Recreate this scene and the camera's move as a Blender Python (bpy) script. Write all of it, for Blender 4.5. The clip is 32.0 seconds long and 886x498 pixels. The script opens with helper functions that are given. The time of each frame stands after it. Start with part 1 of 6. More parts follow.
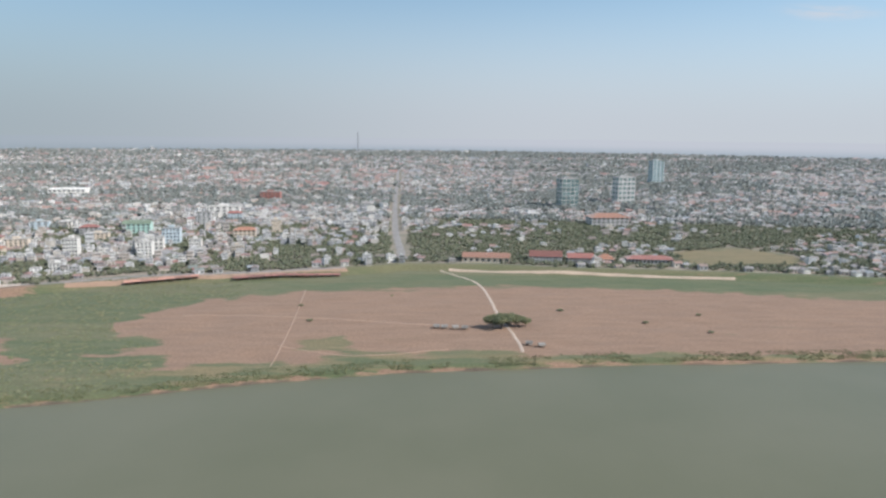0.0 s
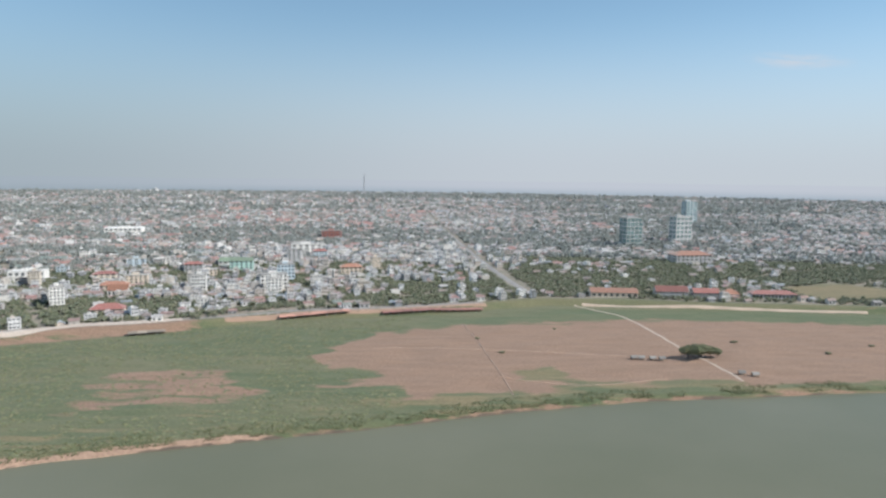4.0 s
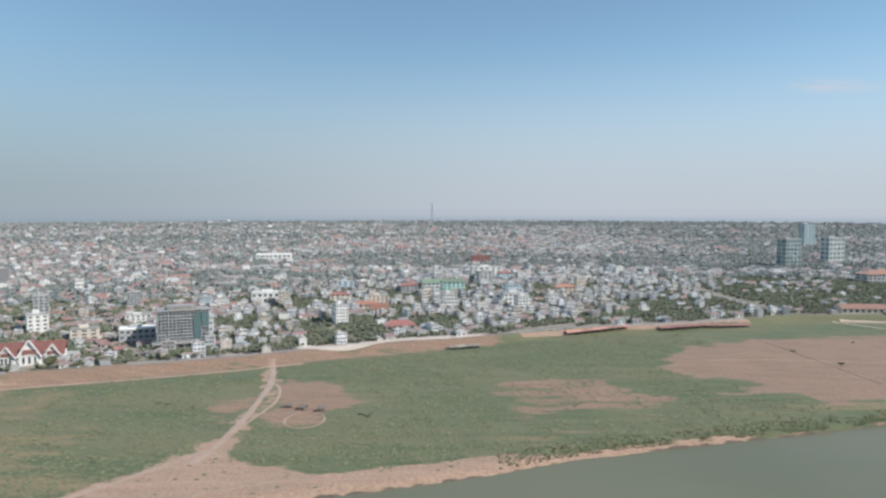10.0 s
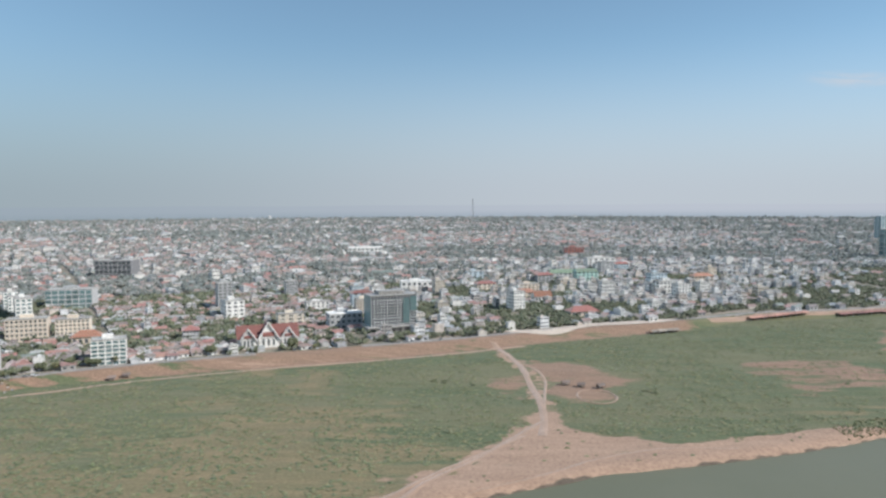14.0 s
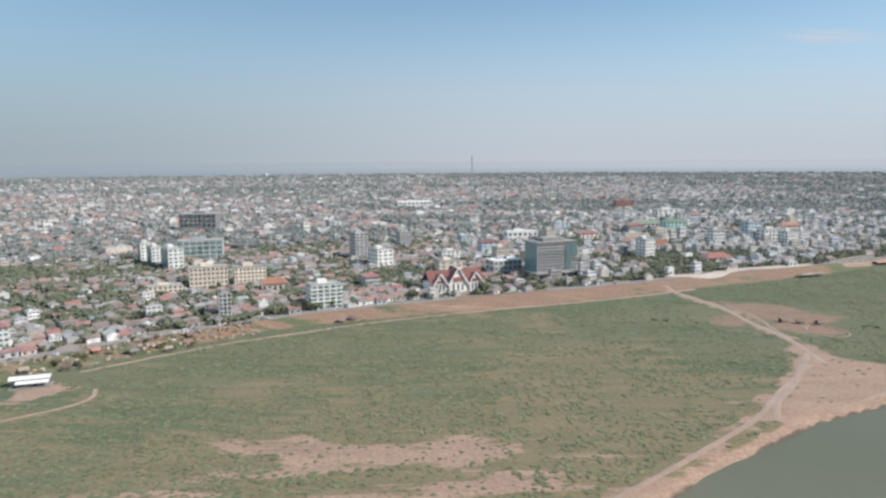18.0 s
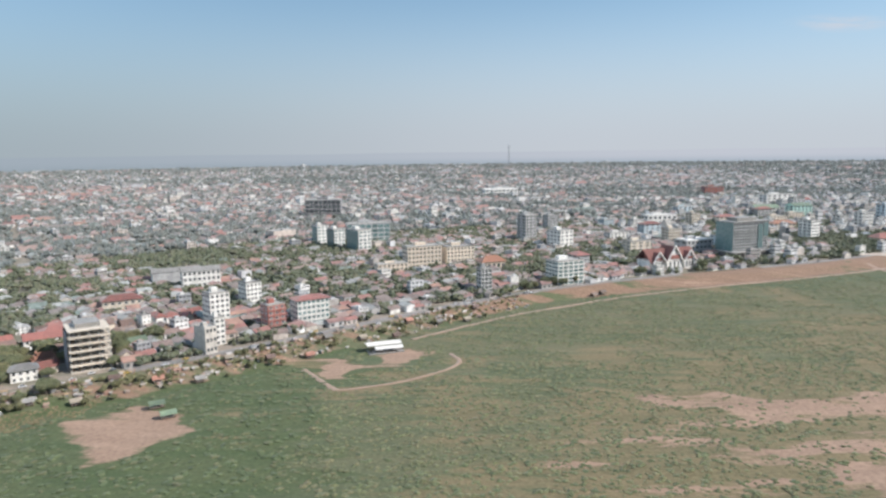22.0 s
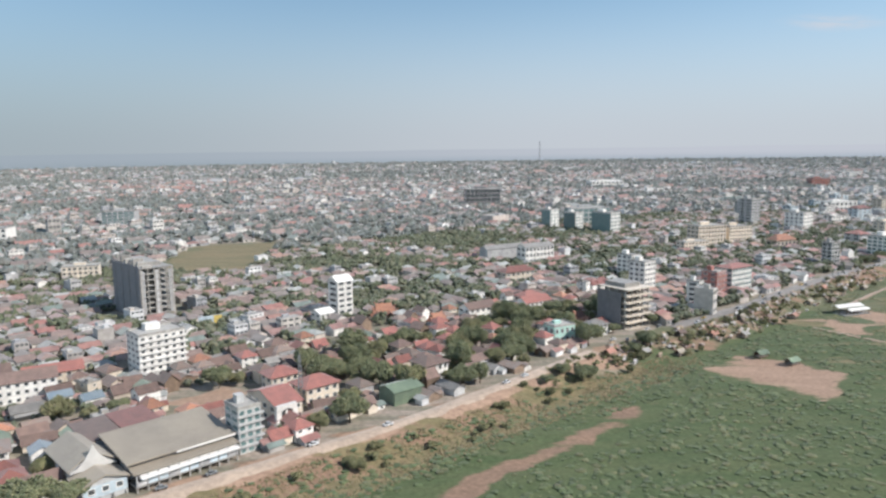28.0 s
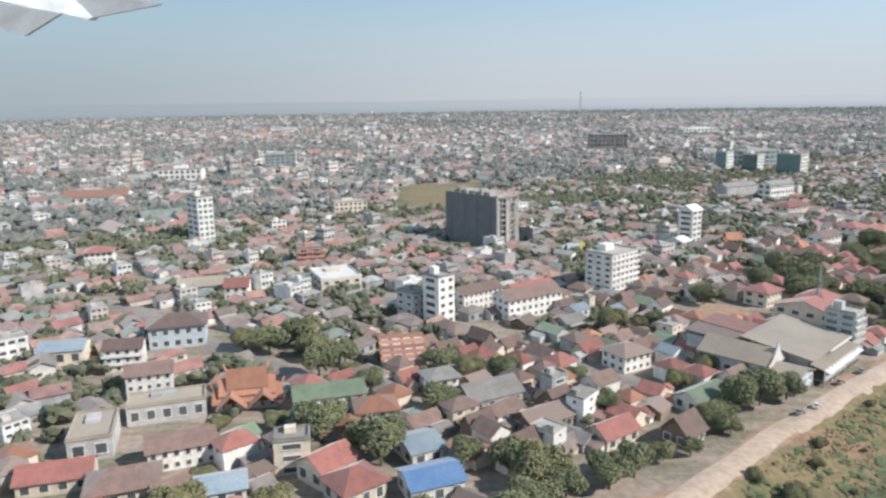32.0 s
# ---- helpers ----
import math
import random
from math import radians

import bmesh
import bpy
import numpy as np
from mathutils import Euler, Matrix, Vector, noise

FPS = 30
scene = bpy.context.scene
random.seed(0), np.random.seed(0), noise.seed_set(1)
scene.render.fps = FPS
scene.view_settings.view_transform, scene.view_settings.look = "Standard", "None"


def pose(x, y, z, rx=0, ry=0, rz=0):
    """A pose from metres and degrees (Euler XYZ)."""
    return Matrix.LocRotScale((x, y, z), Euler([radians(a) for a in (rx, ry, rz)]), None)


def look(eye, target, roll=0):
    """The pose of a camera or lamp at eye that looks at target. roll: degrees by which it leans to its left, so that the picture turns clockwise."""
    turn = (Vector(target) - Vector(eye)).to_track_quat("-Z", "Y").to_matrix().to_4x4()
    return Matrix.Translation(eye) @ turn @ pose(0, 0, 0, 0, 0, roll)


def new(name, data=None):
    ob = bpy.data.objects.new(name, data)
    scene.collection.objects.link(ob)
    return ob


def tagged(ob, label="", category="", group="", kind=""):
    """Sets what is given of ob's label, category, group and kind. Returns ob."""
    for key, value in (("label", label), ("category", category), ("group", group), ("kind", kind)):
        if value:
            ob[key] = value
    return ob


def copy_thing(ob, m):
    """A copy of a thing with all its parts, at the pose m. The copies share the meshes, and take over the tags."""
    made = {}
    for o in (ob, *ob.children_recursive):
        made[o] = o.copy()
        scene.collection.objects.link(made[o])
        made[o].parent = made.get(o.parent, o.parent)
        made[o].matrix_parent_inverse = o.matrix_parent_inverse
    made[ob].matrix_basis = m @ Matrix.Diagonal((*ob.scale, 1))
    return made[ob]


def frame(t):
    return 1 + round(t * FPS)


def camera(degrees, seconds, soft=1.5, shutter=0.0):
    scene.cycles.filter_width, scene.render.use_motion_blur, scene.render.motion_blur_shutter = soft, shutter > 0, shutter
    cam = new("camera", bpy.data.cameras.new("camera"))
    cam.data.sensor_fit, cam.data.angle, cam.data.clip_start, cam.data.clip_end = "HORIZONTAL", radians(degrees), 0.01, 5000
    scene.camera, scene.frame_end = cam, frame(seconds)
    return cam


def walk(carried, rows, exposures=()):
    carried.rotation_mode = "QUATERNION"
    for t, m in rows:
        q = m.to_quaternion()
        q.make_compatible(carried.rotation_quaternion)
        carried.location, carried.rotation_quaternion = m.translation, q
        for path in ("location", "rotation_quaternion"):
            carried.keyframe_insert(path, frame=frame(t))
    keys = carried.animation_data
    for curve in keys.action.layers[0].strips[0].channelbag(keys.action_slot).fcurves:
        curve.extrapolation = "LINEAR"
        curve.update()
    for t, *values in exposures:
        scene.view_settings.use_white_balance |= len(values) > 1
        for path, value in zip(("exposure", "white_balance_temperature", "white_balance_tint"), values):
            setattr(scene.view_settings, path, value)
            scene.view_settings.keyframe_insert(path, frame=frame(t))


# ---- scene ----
cam = camera(64.1, 32.0, 2.6)
METRES, EYE, TILT, LEAN, TURN = 1150.0, 125.0, -9.3, -0.5, 0.0
ROWS = [
    (0.0, 0.0, 0.0, 0.0, 0.0, 0.0, -0.0),
    (0.5, -0.0152, -0.0007, -0.0006, -0.33, 0.39, 0.23),
    (1.0, -0.0309, -0.0016, -0.0013, -0.61, 0.28, -0.07),
    (1.5, -0.0459, -0.0024, -0.0019, -0.48, 0.58, 0.4),
    (2.0, -0.0609, -0.0031, -0.0027, -0.32, 2.04, 0.81),
    (2.5, -0.0764, -0.0038, -0.0035, -0.29, 2.42, 0.35),
    (4.5, -0.1366, -0.0064, -0.0062, -1.71, 4.31, 0.11),
    (5.0, -0.1509, -0.0069, -0.007, -1.59, 5.42, 0.04),
    (5.5, -0.1661, -0.0074, -0.0082, -1.79, 5.97, -0.03),
    (6.0, -0.1812, -0.008, -0.009, -1.66, 5.46, 0.05),
    (6.5, -0.1961, -0.0089, -0.0097, -1.25, 4.45, 0.5),
    (7.0, -0.2115, -0.01, -0.0105, -0.84, 4.14, 0.4),
    (7.5, -0.2265, -0.0109, -0.011, -0.54, 4.16, 0.03),
    (8.0, -0.2418, -0.0118, -0.0118, -0.5, 4.9, -0.02),
    (8.5, -0.2569, -0.0124, -0.0127, 0.17, 5.68, 0.13),
    (9.0, -0.2722, -0.0137, -0.0135, 0.32, 5.42, -0.34),
    (9.5, -0.2869, -0.0146, -0.0143, 0.74, 5.42, 0.05),
    (10.0, -0.3027, -0.016, -0.0151, 1.04, 5.86, 0.38),
    (10.5, -0.3176, -0.0168, -0.016, 1.2, 5.64, 0.02),
    (11.0, -0.3326, -0.0181, -0.017, 1.62, 6.31, 0.24),
    (11.5, -0.3476, -0.0191, -0.0179, 1.71, 6.28, 0.3),
    (12.0, -0.3627, -0.0206, -0.0189, 1.55, 5.81, 0.33),
    (12.5, -0.378, -0.0221, -0.0197, 1.12, 5.36, -0.02),
    (13.0, -0.3931, -0.0237, -0.0206, 1.51, 5.13, 0.33),
    (13.5, -0.4085, -0.0251, -0.0212, 2.24, 5.33, 0.38),
    (14.0, -0.4236, -0.0263, -0.0225, 2.39, 5.65, 0.41),
    (14.5, -0.4387, -0.0281, -0.0233, 2.62, 5.73, 0.48),
    (16.5, -0.5014, -0.0353, -0.0264, 1.82, 6.11, 0.96),
    (17.0, -0.5165, -0.0366, -0.0271, 1.09, 5.31, 0.83),
    (17.5, -0.5318, -0.0383, -0.028, 0.83, 4.13, 0.95),
    (18.0, -0.5469, -0.0395, -0.0287, 0.37, 2.22, 0.88),
    (18.5, -0.5624, -0.0418, -0.0292, 0.11, 2.3, 1.18),
    (19.0, -0.5778, -0.0437, -0.0299, -0.44, 1.6, 1.16),
    (19.5, -0.5931, -0.0455, -0.0306, 0.02, 1.27, 0.97),
    (20.0, -0.6086, -0.0469, -0.0316, 0.34, 0.3, 1.03),
    (20.5, -0.6241, -0.0483, -0.0323, 0.72, 0.34, 0.83),
    (21.0, -0.6398, -0.0501, -0.0333, 0.9, 0.45, 0.55),
    (21.5, -0.6553, -0.0517, -0.0339, 1.16, 1.29, 0.98),
    (22.0, -0.6706, -0.0533, -0.0349, 1.38, 1.56, 1.01),
    (22.5, -0.6862, -0.0548, -0.0358, 1.18, 1.09, 0.63),
    (23.0, -0.7016, -0.0565, -0.0365, 1.09, 0.78, 0.37),
    (23.5, -0.7174, -0.0585, -0.0375, 1.15, 0.88, 0.46),
    (24.0, -0.733, -0.06, -0.0382, 1.37, 0.69, 0.89),
    (24.5, -0.748, -0.0613, -0.0389, 1.04, 1.27, 0.76),
    (26.5, -0.8131, -0.0676, -0.0422, 0.85, 2.18, 1.39),
    (27.0, -0.8295, -0.0686, -0.0429, 0.53, 1.88, 1.3),
    (27.5, -0.8459, -0.0701, -0.0437, 0.86, 1.65, 1.21),
    (28.0, -0.8622, -0.0715, -0.0444, 0.82, 1.46, 1.13),
    (28.5, -0.8789, -0.0729, -0.0452, 0.55, 1.7, 0.93),
    (29.0, -0.8955, -0.0741, -0.0458, 0.97, 1.82, 0.99),
    (29.5, -0.912, -0.0753, -0.0468, 1.28, 1.38, 1.09),
    (30.0, -0.9287, -0.0764, -0.0476, 1.44, -0.8, 1.18),
    (30.5, -0.9452, -0.0776, -0.0486, 2.22, -1.16, 1.69),
    (31.0, -0.9617, -0.0789, -0.0492, 2.62, -2.27, 1.53),
    (31.5, -0.9785, -0.0802, -0.0502, 2.11, -1.91, 1.41),
    (32.0, -0.995, -0.0814, -0.0511, 1.82, -2.33, 1.02),
]
walk(cam, [(t, pose(0, 0, EYE, TILT, LEAN, TURN) @ pose(METRES * x, METRES * y, METRES * z, 90 + pitch, roll, yaw)) for t, x, y, z, yaw, pitch, roll in ROWS], [(0.0, 0.56, 6210, 10), (2.0, 0.56, 6210, 9), (6.0, 0.53, 6080, 8), (14.0, 0.47, 6090, 8), (17.0, 0.46, 6100, 8), (19.0, 0.55, 6210, 10), (28.0, 0.55, 6240, 10), (32.0, 0.63, 6320, 10)])

# ---- light ----
SUN = Vector((0.74, -0.26, 0.62)).normalized()
world = bpy.data.worlds.new("sky")
scene.world = world
world.use_nodes = True
wn, wl = world.node_tree.nodes, world.node_tree.links
sky = wn.new("ShaderNodeTexSky")
sky.sky_type = "NISHITA"
sky.sun_disc = False
sky.sun_elevation = math.asin(SUN.z)
sky.sun_rotation = -math.atan2(SUN.x, SUN.y)
sky.altitude = 200.0
sky.air_density, sky.dust_density, sky.ozone_density = 1.0, 0.8, 0.15
lift = wn.new("ShaderNodeMapping")
lift.inputs["Location"].default_value = (0, 0, 0.05)
wl.new(wn.new("ShaderNodeTexCoord").outputs["Generated"], lift.inputs["Vector"])
wl.new(lift.outputs[0], sky.inputs["Vector"])
up = wn.new("ShaderNodeSeparateXYZ")
wl.new(lift.inputs["Vector"].links[0].from_socket, up.inputs[0])


def sky_range(source, lo, hi, a, b):
    r = wn.new("ShaderNodeMapRange")
    r.interpolation_type = "SMOOTHSTEP"
    wl.new(source, r.inputs[0])
    for slot, v in ((1, lo), (2, hi), (3, a), (4, b)):
        r.inputs[slot].default_value = v
    return r.outputs[0]


def sky_mix(fac, a, b, blend="MIX"):
    x = wn.new("ShaderNodeMix")
    x.data_type, x.blend_type = "RGBA", blend
    for k, v in ((0, fac), (6, a), (7, b)):
        if isinstance(v, bpy.types.NodeSocket):
            wl.new(v, x.inputs[k])
        else:
            x.inputs[k].default_value = v
    return x.outputs[2]


# smog lies thicker and greyer to the west, brighter towards the sun's side
HAZE_WEST, HAZE_EAST = (2.35, 2.68, 2.95), (3.75, 3.86, 4.18)
east = sky_range(up.outputs["X"], -0.7, 0.22, 0.0, 1.0)
hazy = sky_mix(east, (*HAZE_WEST, 1), (*HAZE_EAST, 1))
clear = sky_mix(1.0, sky.outputs[0], (0.955, 1.035, 0.985, 1), "MULTIPLY")
clear = sky_mix(1.0, clear, sky_mix(east, (0.93, 0.95, 0.95, 1), (1, 1, 1, 1)), "MULTIPLY")
air = sky_mix(sky_range(up.outputs["Z"], 0.0, 0.23, 0.93, 0.0), clear, hazy)
# a thin streak of high cloud in the north-east
streak_at = wn.new("ShaderNodeMapping")
streak_at.vector_type = "TEXTURE"
streak_at.inputs["Location"].default_value = (0.455, 0.87, 0.146)
streak_at.inputs["Rotation"].default_value = (0, radians(6), radians(-27))
streak_at.inputs["Scale"].default_value = (0.075, 1.0, 0.013)
wl.new(lift.inputs["Vector"].links[0].from_socket, streak_at.inputs["Vector"])
reach = wn.new("ShaderNodeVectorMath")
reach.operation = "LENGTH"
wl.new(streak_at.outputs[0], reach.inputs[0])
wisp = wn.new("ShaderNodeTexNoise")
wisp.inputs["Scale"].default_value, wisp.inputs["Detail"].default_value = 2.2, 5.0
wl.new(streak_at.outputs[0], wisp.inputs["Vector"])
thin = wn.new("ShaderNodeMath")
thin.operation = "MULTIPLY"
wl.new(sky_range(reach.outputs["Value"], 0.1, 1.0, 0.75, 0.0), thin.inputs[0])
wl.new(sky_range(wisp.outputs["Fac"], 0.3, 0.65, 0.1, 1.0), thin.inputs[1])
air = sky_mix(thin.outputs[0], air, (4.3, 4.45, 4.75, 1))
wl.new(air, wn["Background"].inputs[0])
wn["Background"].inputs[1].default_value = 0.1
sun = new("sun", bpy.data.lights.new("sun", "SUN"))
sun.data.energy, sun.data.angle, sun.data.color = 3.85, radians(0.8), (1.0, 0.93, 0.85)
sun.matrix_world = look(SUN * 900, (0, 0, 0))


# ---- materials ----
def nodes_of(name):
    m = bpy.data.materials.new(name)
    m.use_nodes = True
    return m, m.node_tree.nodes, m.node_tree.links, m.node_tree.nodes["Principled BSDF"]


def noise_node(n, l, scale, detail=4.0, source=None, rough=0.55):
    t = n.new("ShaderNodeTexNoise")
    t.inputs["Scale"].default_value, t.inputs["Detail"].default_value, t.inputs["Roughness"].default_value = scale, detail, rough
    if source:
        l.new(source, t.inputs["Vector"])
    return t.outputs["Fac"]


def mixed(n, l, fac, a, b, blend="MIX"):
    x = n.new("ShaderNodeMix")
    x.data_type, x.blend_type = "RGBA", blend
    for k, v in ((0, fac), (6, a), (7, b)):
        if isinstance(v, bpy.types.NodeSocket):
            l.new(v, x.inputs[k])
        else:
            x.inputs[k].default_value = v if k == 0 else (*v, 1)
    return x.outputs[2]


def ramp(n, l, fac, lo, hi, a=0.0, b=1.0):
    r = n.new("ShaderNodeMapRange")
    r.interpolation_type = "SMOOTHSTEP"
    l.new(fac, r.inputs[0])
    for i, v in ((1, lo), (2, hi), (3, a), (4, b)):
        r.inputs[i].default_value = v
    return r.outputs[0]


def calc(n, l, op, a, b):
    x = n.new("ShaderNodeMath")
    x.operation = op
    for k, v in ((0, a), (1, b)):
        if isinstance(v, bpy.types.NodeSocket):
            l.new(v, x.inputs[k])
        else:
            x.inputs[k].default_value = v
    return x.outputs[0]


def finish(n, l, p, colour, coord, rough, bump, bscale, spec, haze_sheen=0.3, tint=(1, 1, 1)):
    l.new(colour, p.inputs["Base Color"])
    p.inputs["Roughness"].default_value = rough
    p.inputs["Specular IOR Level"].default_value = spec
    # sheen pales surfaces at grazing angles, in place of haze in the air
    p.inputs["Sheen Weight"].default_value, p.inputs["Sheen Roughness"].default_value = haze_sheen, 0.5
    p.inputs["Sheen Tint"].default_value = (*tint, 1)
    if bump:
        b = n.new("ShaderNodeBump")
        b.inputs["Strength"].default_value, b.inputs["Distance"].default_value = bump, 0.2
        l.new(noise_node(n, l, bscale, 5, coord), b.inputs["Height"])
        l.new(b.outputs[0], p.inputs["Normal"])


def surf(name, a, b, scale=0.35, rough=0.8, bump=0.25, bscale=4.0, spec=0.3, metal=0.0, vary=0.25, ribs=0.0, grit=0.19):
    """A weathered surface: two colours in broad stains, fine grain over them, each object a little lighter or darker."""
    m, n, l, p = nodes_of(name)
    co = n.new("ShaderNodeTexCoord").outputs["Object"]
    info = n.new("ShaderNodeObjectInfo").outputs["Random"]
    col = mixed(n, l, ramp(n, l, noise_node(n, l, scale, 5, co), 0.32, 0.68), a, b)
    grain = ramp(n, l, noise_node(n, l, scale * 9, 4, co), 0.25, 0.75, 1 - grit, 1 + grit * 0.85)
    tone = calc(n, l, "MULTIPLY", grain, ramp(n, l, info, 0.0, 1.0, 1 - vary, 1 + vary))
    if ribs:
        w = n.new("ShaderNodeTexWave")
        w.inputs["Scale"].default_value = ribs
        l.new(co, w.inputs["Vector"])
        tone = calc(n, l, "MULTIPLY", tone, ramp(n, l, w.outputs["Fac"], 0.0, 1.0, 0.86, 1.08))
    col = mixed(n, l, 1.0, col, tone, "MULTIPLY")
    finish(n, l, p, col, co, rough, bump, bscale, spec)
    p.inputs["Metallic"].default_value = metal
    return m


def palette(name, colours, rough, spec, scale=0.3, haze_sheen=0.5, tint=(1, 1, 1), leafy=0.0):
    """One of several paints for each separate piece of a mesh, with stains."""
    m, n, l, p = nodes_of(name)
    co = n.new("ShaderNodeTexCoord").outputs["Object"]
    pick = n.new("ShaderNodeNewGeometry").outputs["Random Per Island"]
    r = n.new("ShaderNodeValToRGB")
    r.color_ramp.interpolation = "CONSTANT"
    while len(r.color_ramp.elements) < len(colours):
        r.color_ramp.elements.new(1.0)
    for i, c in enumerate(colours):
        r.color_ramp.elements[i].position, r.color_ramp.elements[i].color = i / len(colours), (*c, 1)
    l.new(pick, r.inputs[0])
    tone = ramp(n, l, noise_node(n, l, scale, 5, co), 0.25, 0.75, 0.7, 1.2)
    col = mixed(n, l, 1.0, r.outputs[0], tone, "MULTIPLY")
    finish(n, l, p, col, co, rough, 0.0, 1.0, spec, haze_sheen, tint)
    if leafy:
        glow = n.new("ShaderNodeBsdfTranslucent")
        l.new(mixed(n, l, 1.0, col, (1.25, 1.3, 0.9), "MULTIPLY"), glow.inputs[0])
        both = n.new("ShaderNodeMixShader")
        both.inputs[0].default_value = leafy
        l.new(p.outputs[0], both.inputs[1])
        l.new(glow.outputs[0], both.inputs[2])
        l.new(both.outputs[0], n["Material Output"].inputs[0])
    return m


WHITE = surf("white_plaster", (0.78, 0.76, 0.72), (0.62, 0.6, 0.56), vary=0.1)
CREAM = surf("cream_plaster", (0.66, 0.58, 0.47), (0.55, 0.48, 0.39), vary=0.15)
PEACH = surf("peach_plaster", (0.7, 0.595, 0.47), (0.62, 0.525, 0.42), vary=0.1)
GREYW = surf("grey_plaster", (0.45, 0.45, 0.44), (0.33, 0.33, 0.33), vary=0.15)
BLUEW = surf("pale_blue_plaster", (0.5, 0.58, 0.62), (0.42, 0.5, 0.55), vary=0.1)
REDW = surf("red_plaster", (0.36, 0.14, 0.11), (0.3, 0.12, 0.1), vary=0.1)
MINT = surf("mint_plaster", (0.42, 0.62, 0.55), (0.36, 0.54, 0.48), vary=0.1)
CONCRETE = surf("raw_concrete", (0.36, 0.34, 0.31), (0.24, 0.23, 0.21), 0.5)
NETTING = surf("dark_scaffold_net", (0.17, 0.175, 0.19), (0.21, 0.215, 0.225), 0.25)
WOODW = surf("weathered_wood", (0.24, 0.17, 0.12), (0.15, 0.11, 0.08), 0.8)
GLASS = surf("window_glass", (0.06, 0.07, 0.075), (0.09, 0.1, 0.105), 0.5, rough=0.12, bump=0.0, spec=0.6)
TEAL = surf("teal_glass", (0.1, 0.17, 0.17), (0.14, 0.2, 0.2), 0.4, rough=0.25, bump=0.0, spec=0.6)
TILE_BROWN = surf("brown_roof_tile", (0.2, 0.135, 0.112), (0.15, 0.105, 0.09), 0.5, ribs=2.5)
TILE_RED = surf("red_roof_tile", (0.3, 0.122, 0.1), (0.225, 0.1, 0.085), 0.5, ribs=2.5)
TILE_ORANGE = surf("orange_roof_tile", (0.36, 0.175, 0.11), (0.29, 0.145, 0.1), 0.5, ribs=2.5)
TIN_GREY = surf("grey_tin_roof", (0.28, 0.265, 0.245), (0.21, 0.2, 0.185), 0.4, rough=0.55, spec=0.5, ribs=4.0)
TIN_RUST = surf("rusted_tin_roof", (0.22, 0.155, 0.125), (0.2, 0.165, 0.145), 0.6, rough=0.7, ribs=4.0)
TIN_GREEN = surf("green_tin_roof", (0.2, 0.26, 0.17), (0.15, 0.2, 0.14), 0.4, rough=0.55, ribs=4.0)
TIN_BLUE = surf("blue_tin_roof", (0.2, 0.26, 0.31), (0.25, 0.3, 0.33), 0.4, rough=0.5, ribs=4.0)
TIN_BRIGHT = surf("bright_blue_tin_roof", (0.08, 0.16, 0.31), (0.11, 0.19, 0.33), 0.4, rough=0.5, ribs=4.0)
ROOF_SAND = surf("beige_sheet_roof", (0.31, 0.265, 0.205), (0.25, 0.215, 0.17), 0.1, rough=0.6, ribs=3.0, grit=0.06)
PALE_EARTH = surf("pale_embankment_earth", (0.54, 0.45, 0.36), (0.44, 0.355, 0.28), 0.06, vary=0.0, bump=0.5, bscale=1.2)
ROOF_WHITE = surf("white_roof_sheet", (0.72, 0.7, 0.66), (0.62, 0.6, 0.57), 0.2, grit=0.06)
BARK = surf("bark", (0.16, 0.12, 0.09), (0.1, 0.08, 0.06), 2.0)
DIRT = surf("packed_dirt_road", (0.47, 0.36, 0.27), (0.4, 0.305, 0.23), 0.08, vary=0.0, bump=0.5, bscale=1.5)
TRACK = surf("rutted_dirt_track", (0.345, 0.222, 0.15), (0.29, 0.19, 0.13), 0.12, vary=0.0, bump=0.6, bscale=1.2)
DARKW = surf("dark_grey_cladding", (0.17, 0.165, 0.17), (0.13, 0.13, 0.135), vary=0.1)
ASPHALT = surf("dusty_asphalt", (0.16, 0.145, 0.13), (0.23, 0.2, 0.175), 0.08, vary=0.0)
RUBBER = surf("rubber", (0.02, 0.02, 0.02), (0.03, 0.03, 0.03), vary=0.0)
STEEL = surf("grey_steel", (0.35, 0.36, 0.37), (0.28, 0.29, 0.3), rough=0.5, metal=0.5)
CANVAS = surf("orange_awning", (0.5, 0.25, 0.18), (0.42, 0.21, 0.16), 0.3)
# cool sheen tints on town walls and far roofs imitate bluish haze
FAR_WALLS = palette("town_walls", [(0.64, 0.62, 0.58), (0.52, 0.48, 0.43), (0.42, 0.41, 0.4), (0.7, 0.69, 0.67), (0.36, 0.335, 0.31), (0.5, 0.44, 0.39), (0.32, 0.325, 0.335), (0.56, 0.56, 0.56)], 0.85, 0.3, 0.3, 0.5, (0.92, 0.97, 1.0))
TILED_ROOFS = palette("tiled_town_roofs", [(0.288, 0.166, 0.146), (0.233, 0.172, 0.151), (0.186, 0.151, 0.135), (0.316, 0.166, 0.14), (0.27, 0.276, 0.265), (0.307, 0.146, 0.124), (0.223, 0.192, 0.173), (0.26, 0.156, 0.14), (0.344, 0.208, 0.162), (0.205, 0.182, 0.167), (0.242, 0.172, 0.151), (0.177, 0.218, 0.194), (0.353, 0.364, 0.346), (0.195, 0.156, 0.14), (0.298, 0.218, 0.189)], 0.7, 0.4, 0.3, 0.4, (1.0, 0.97, 0.95))
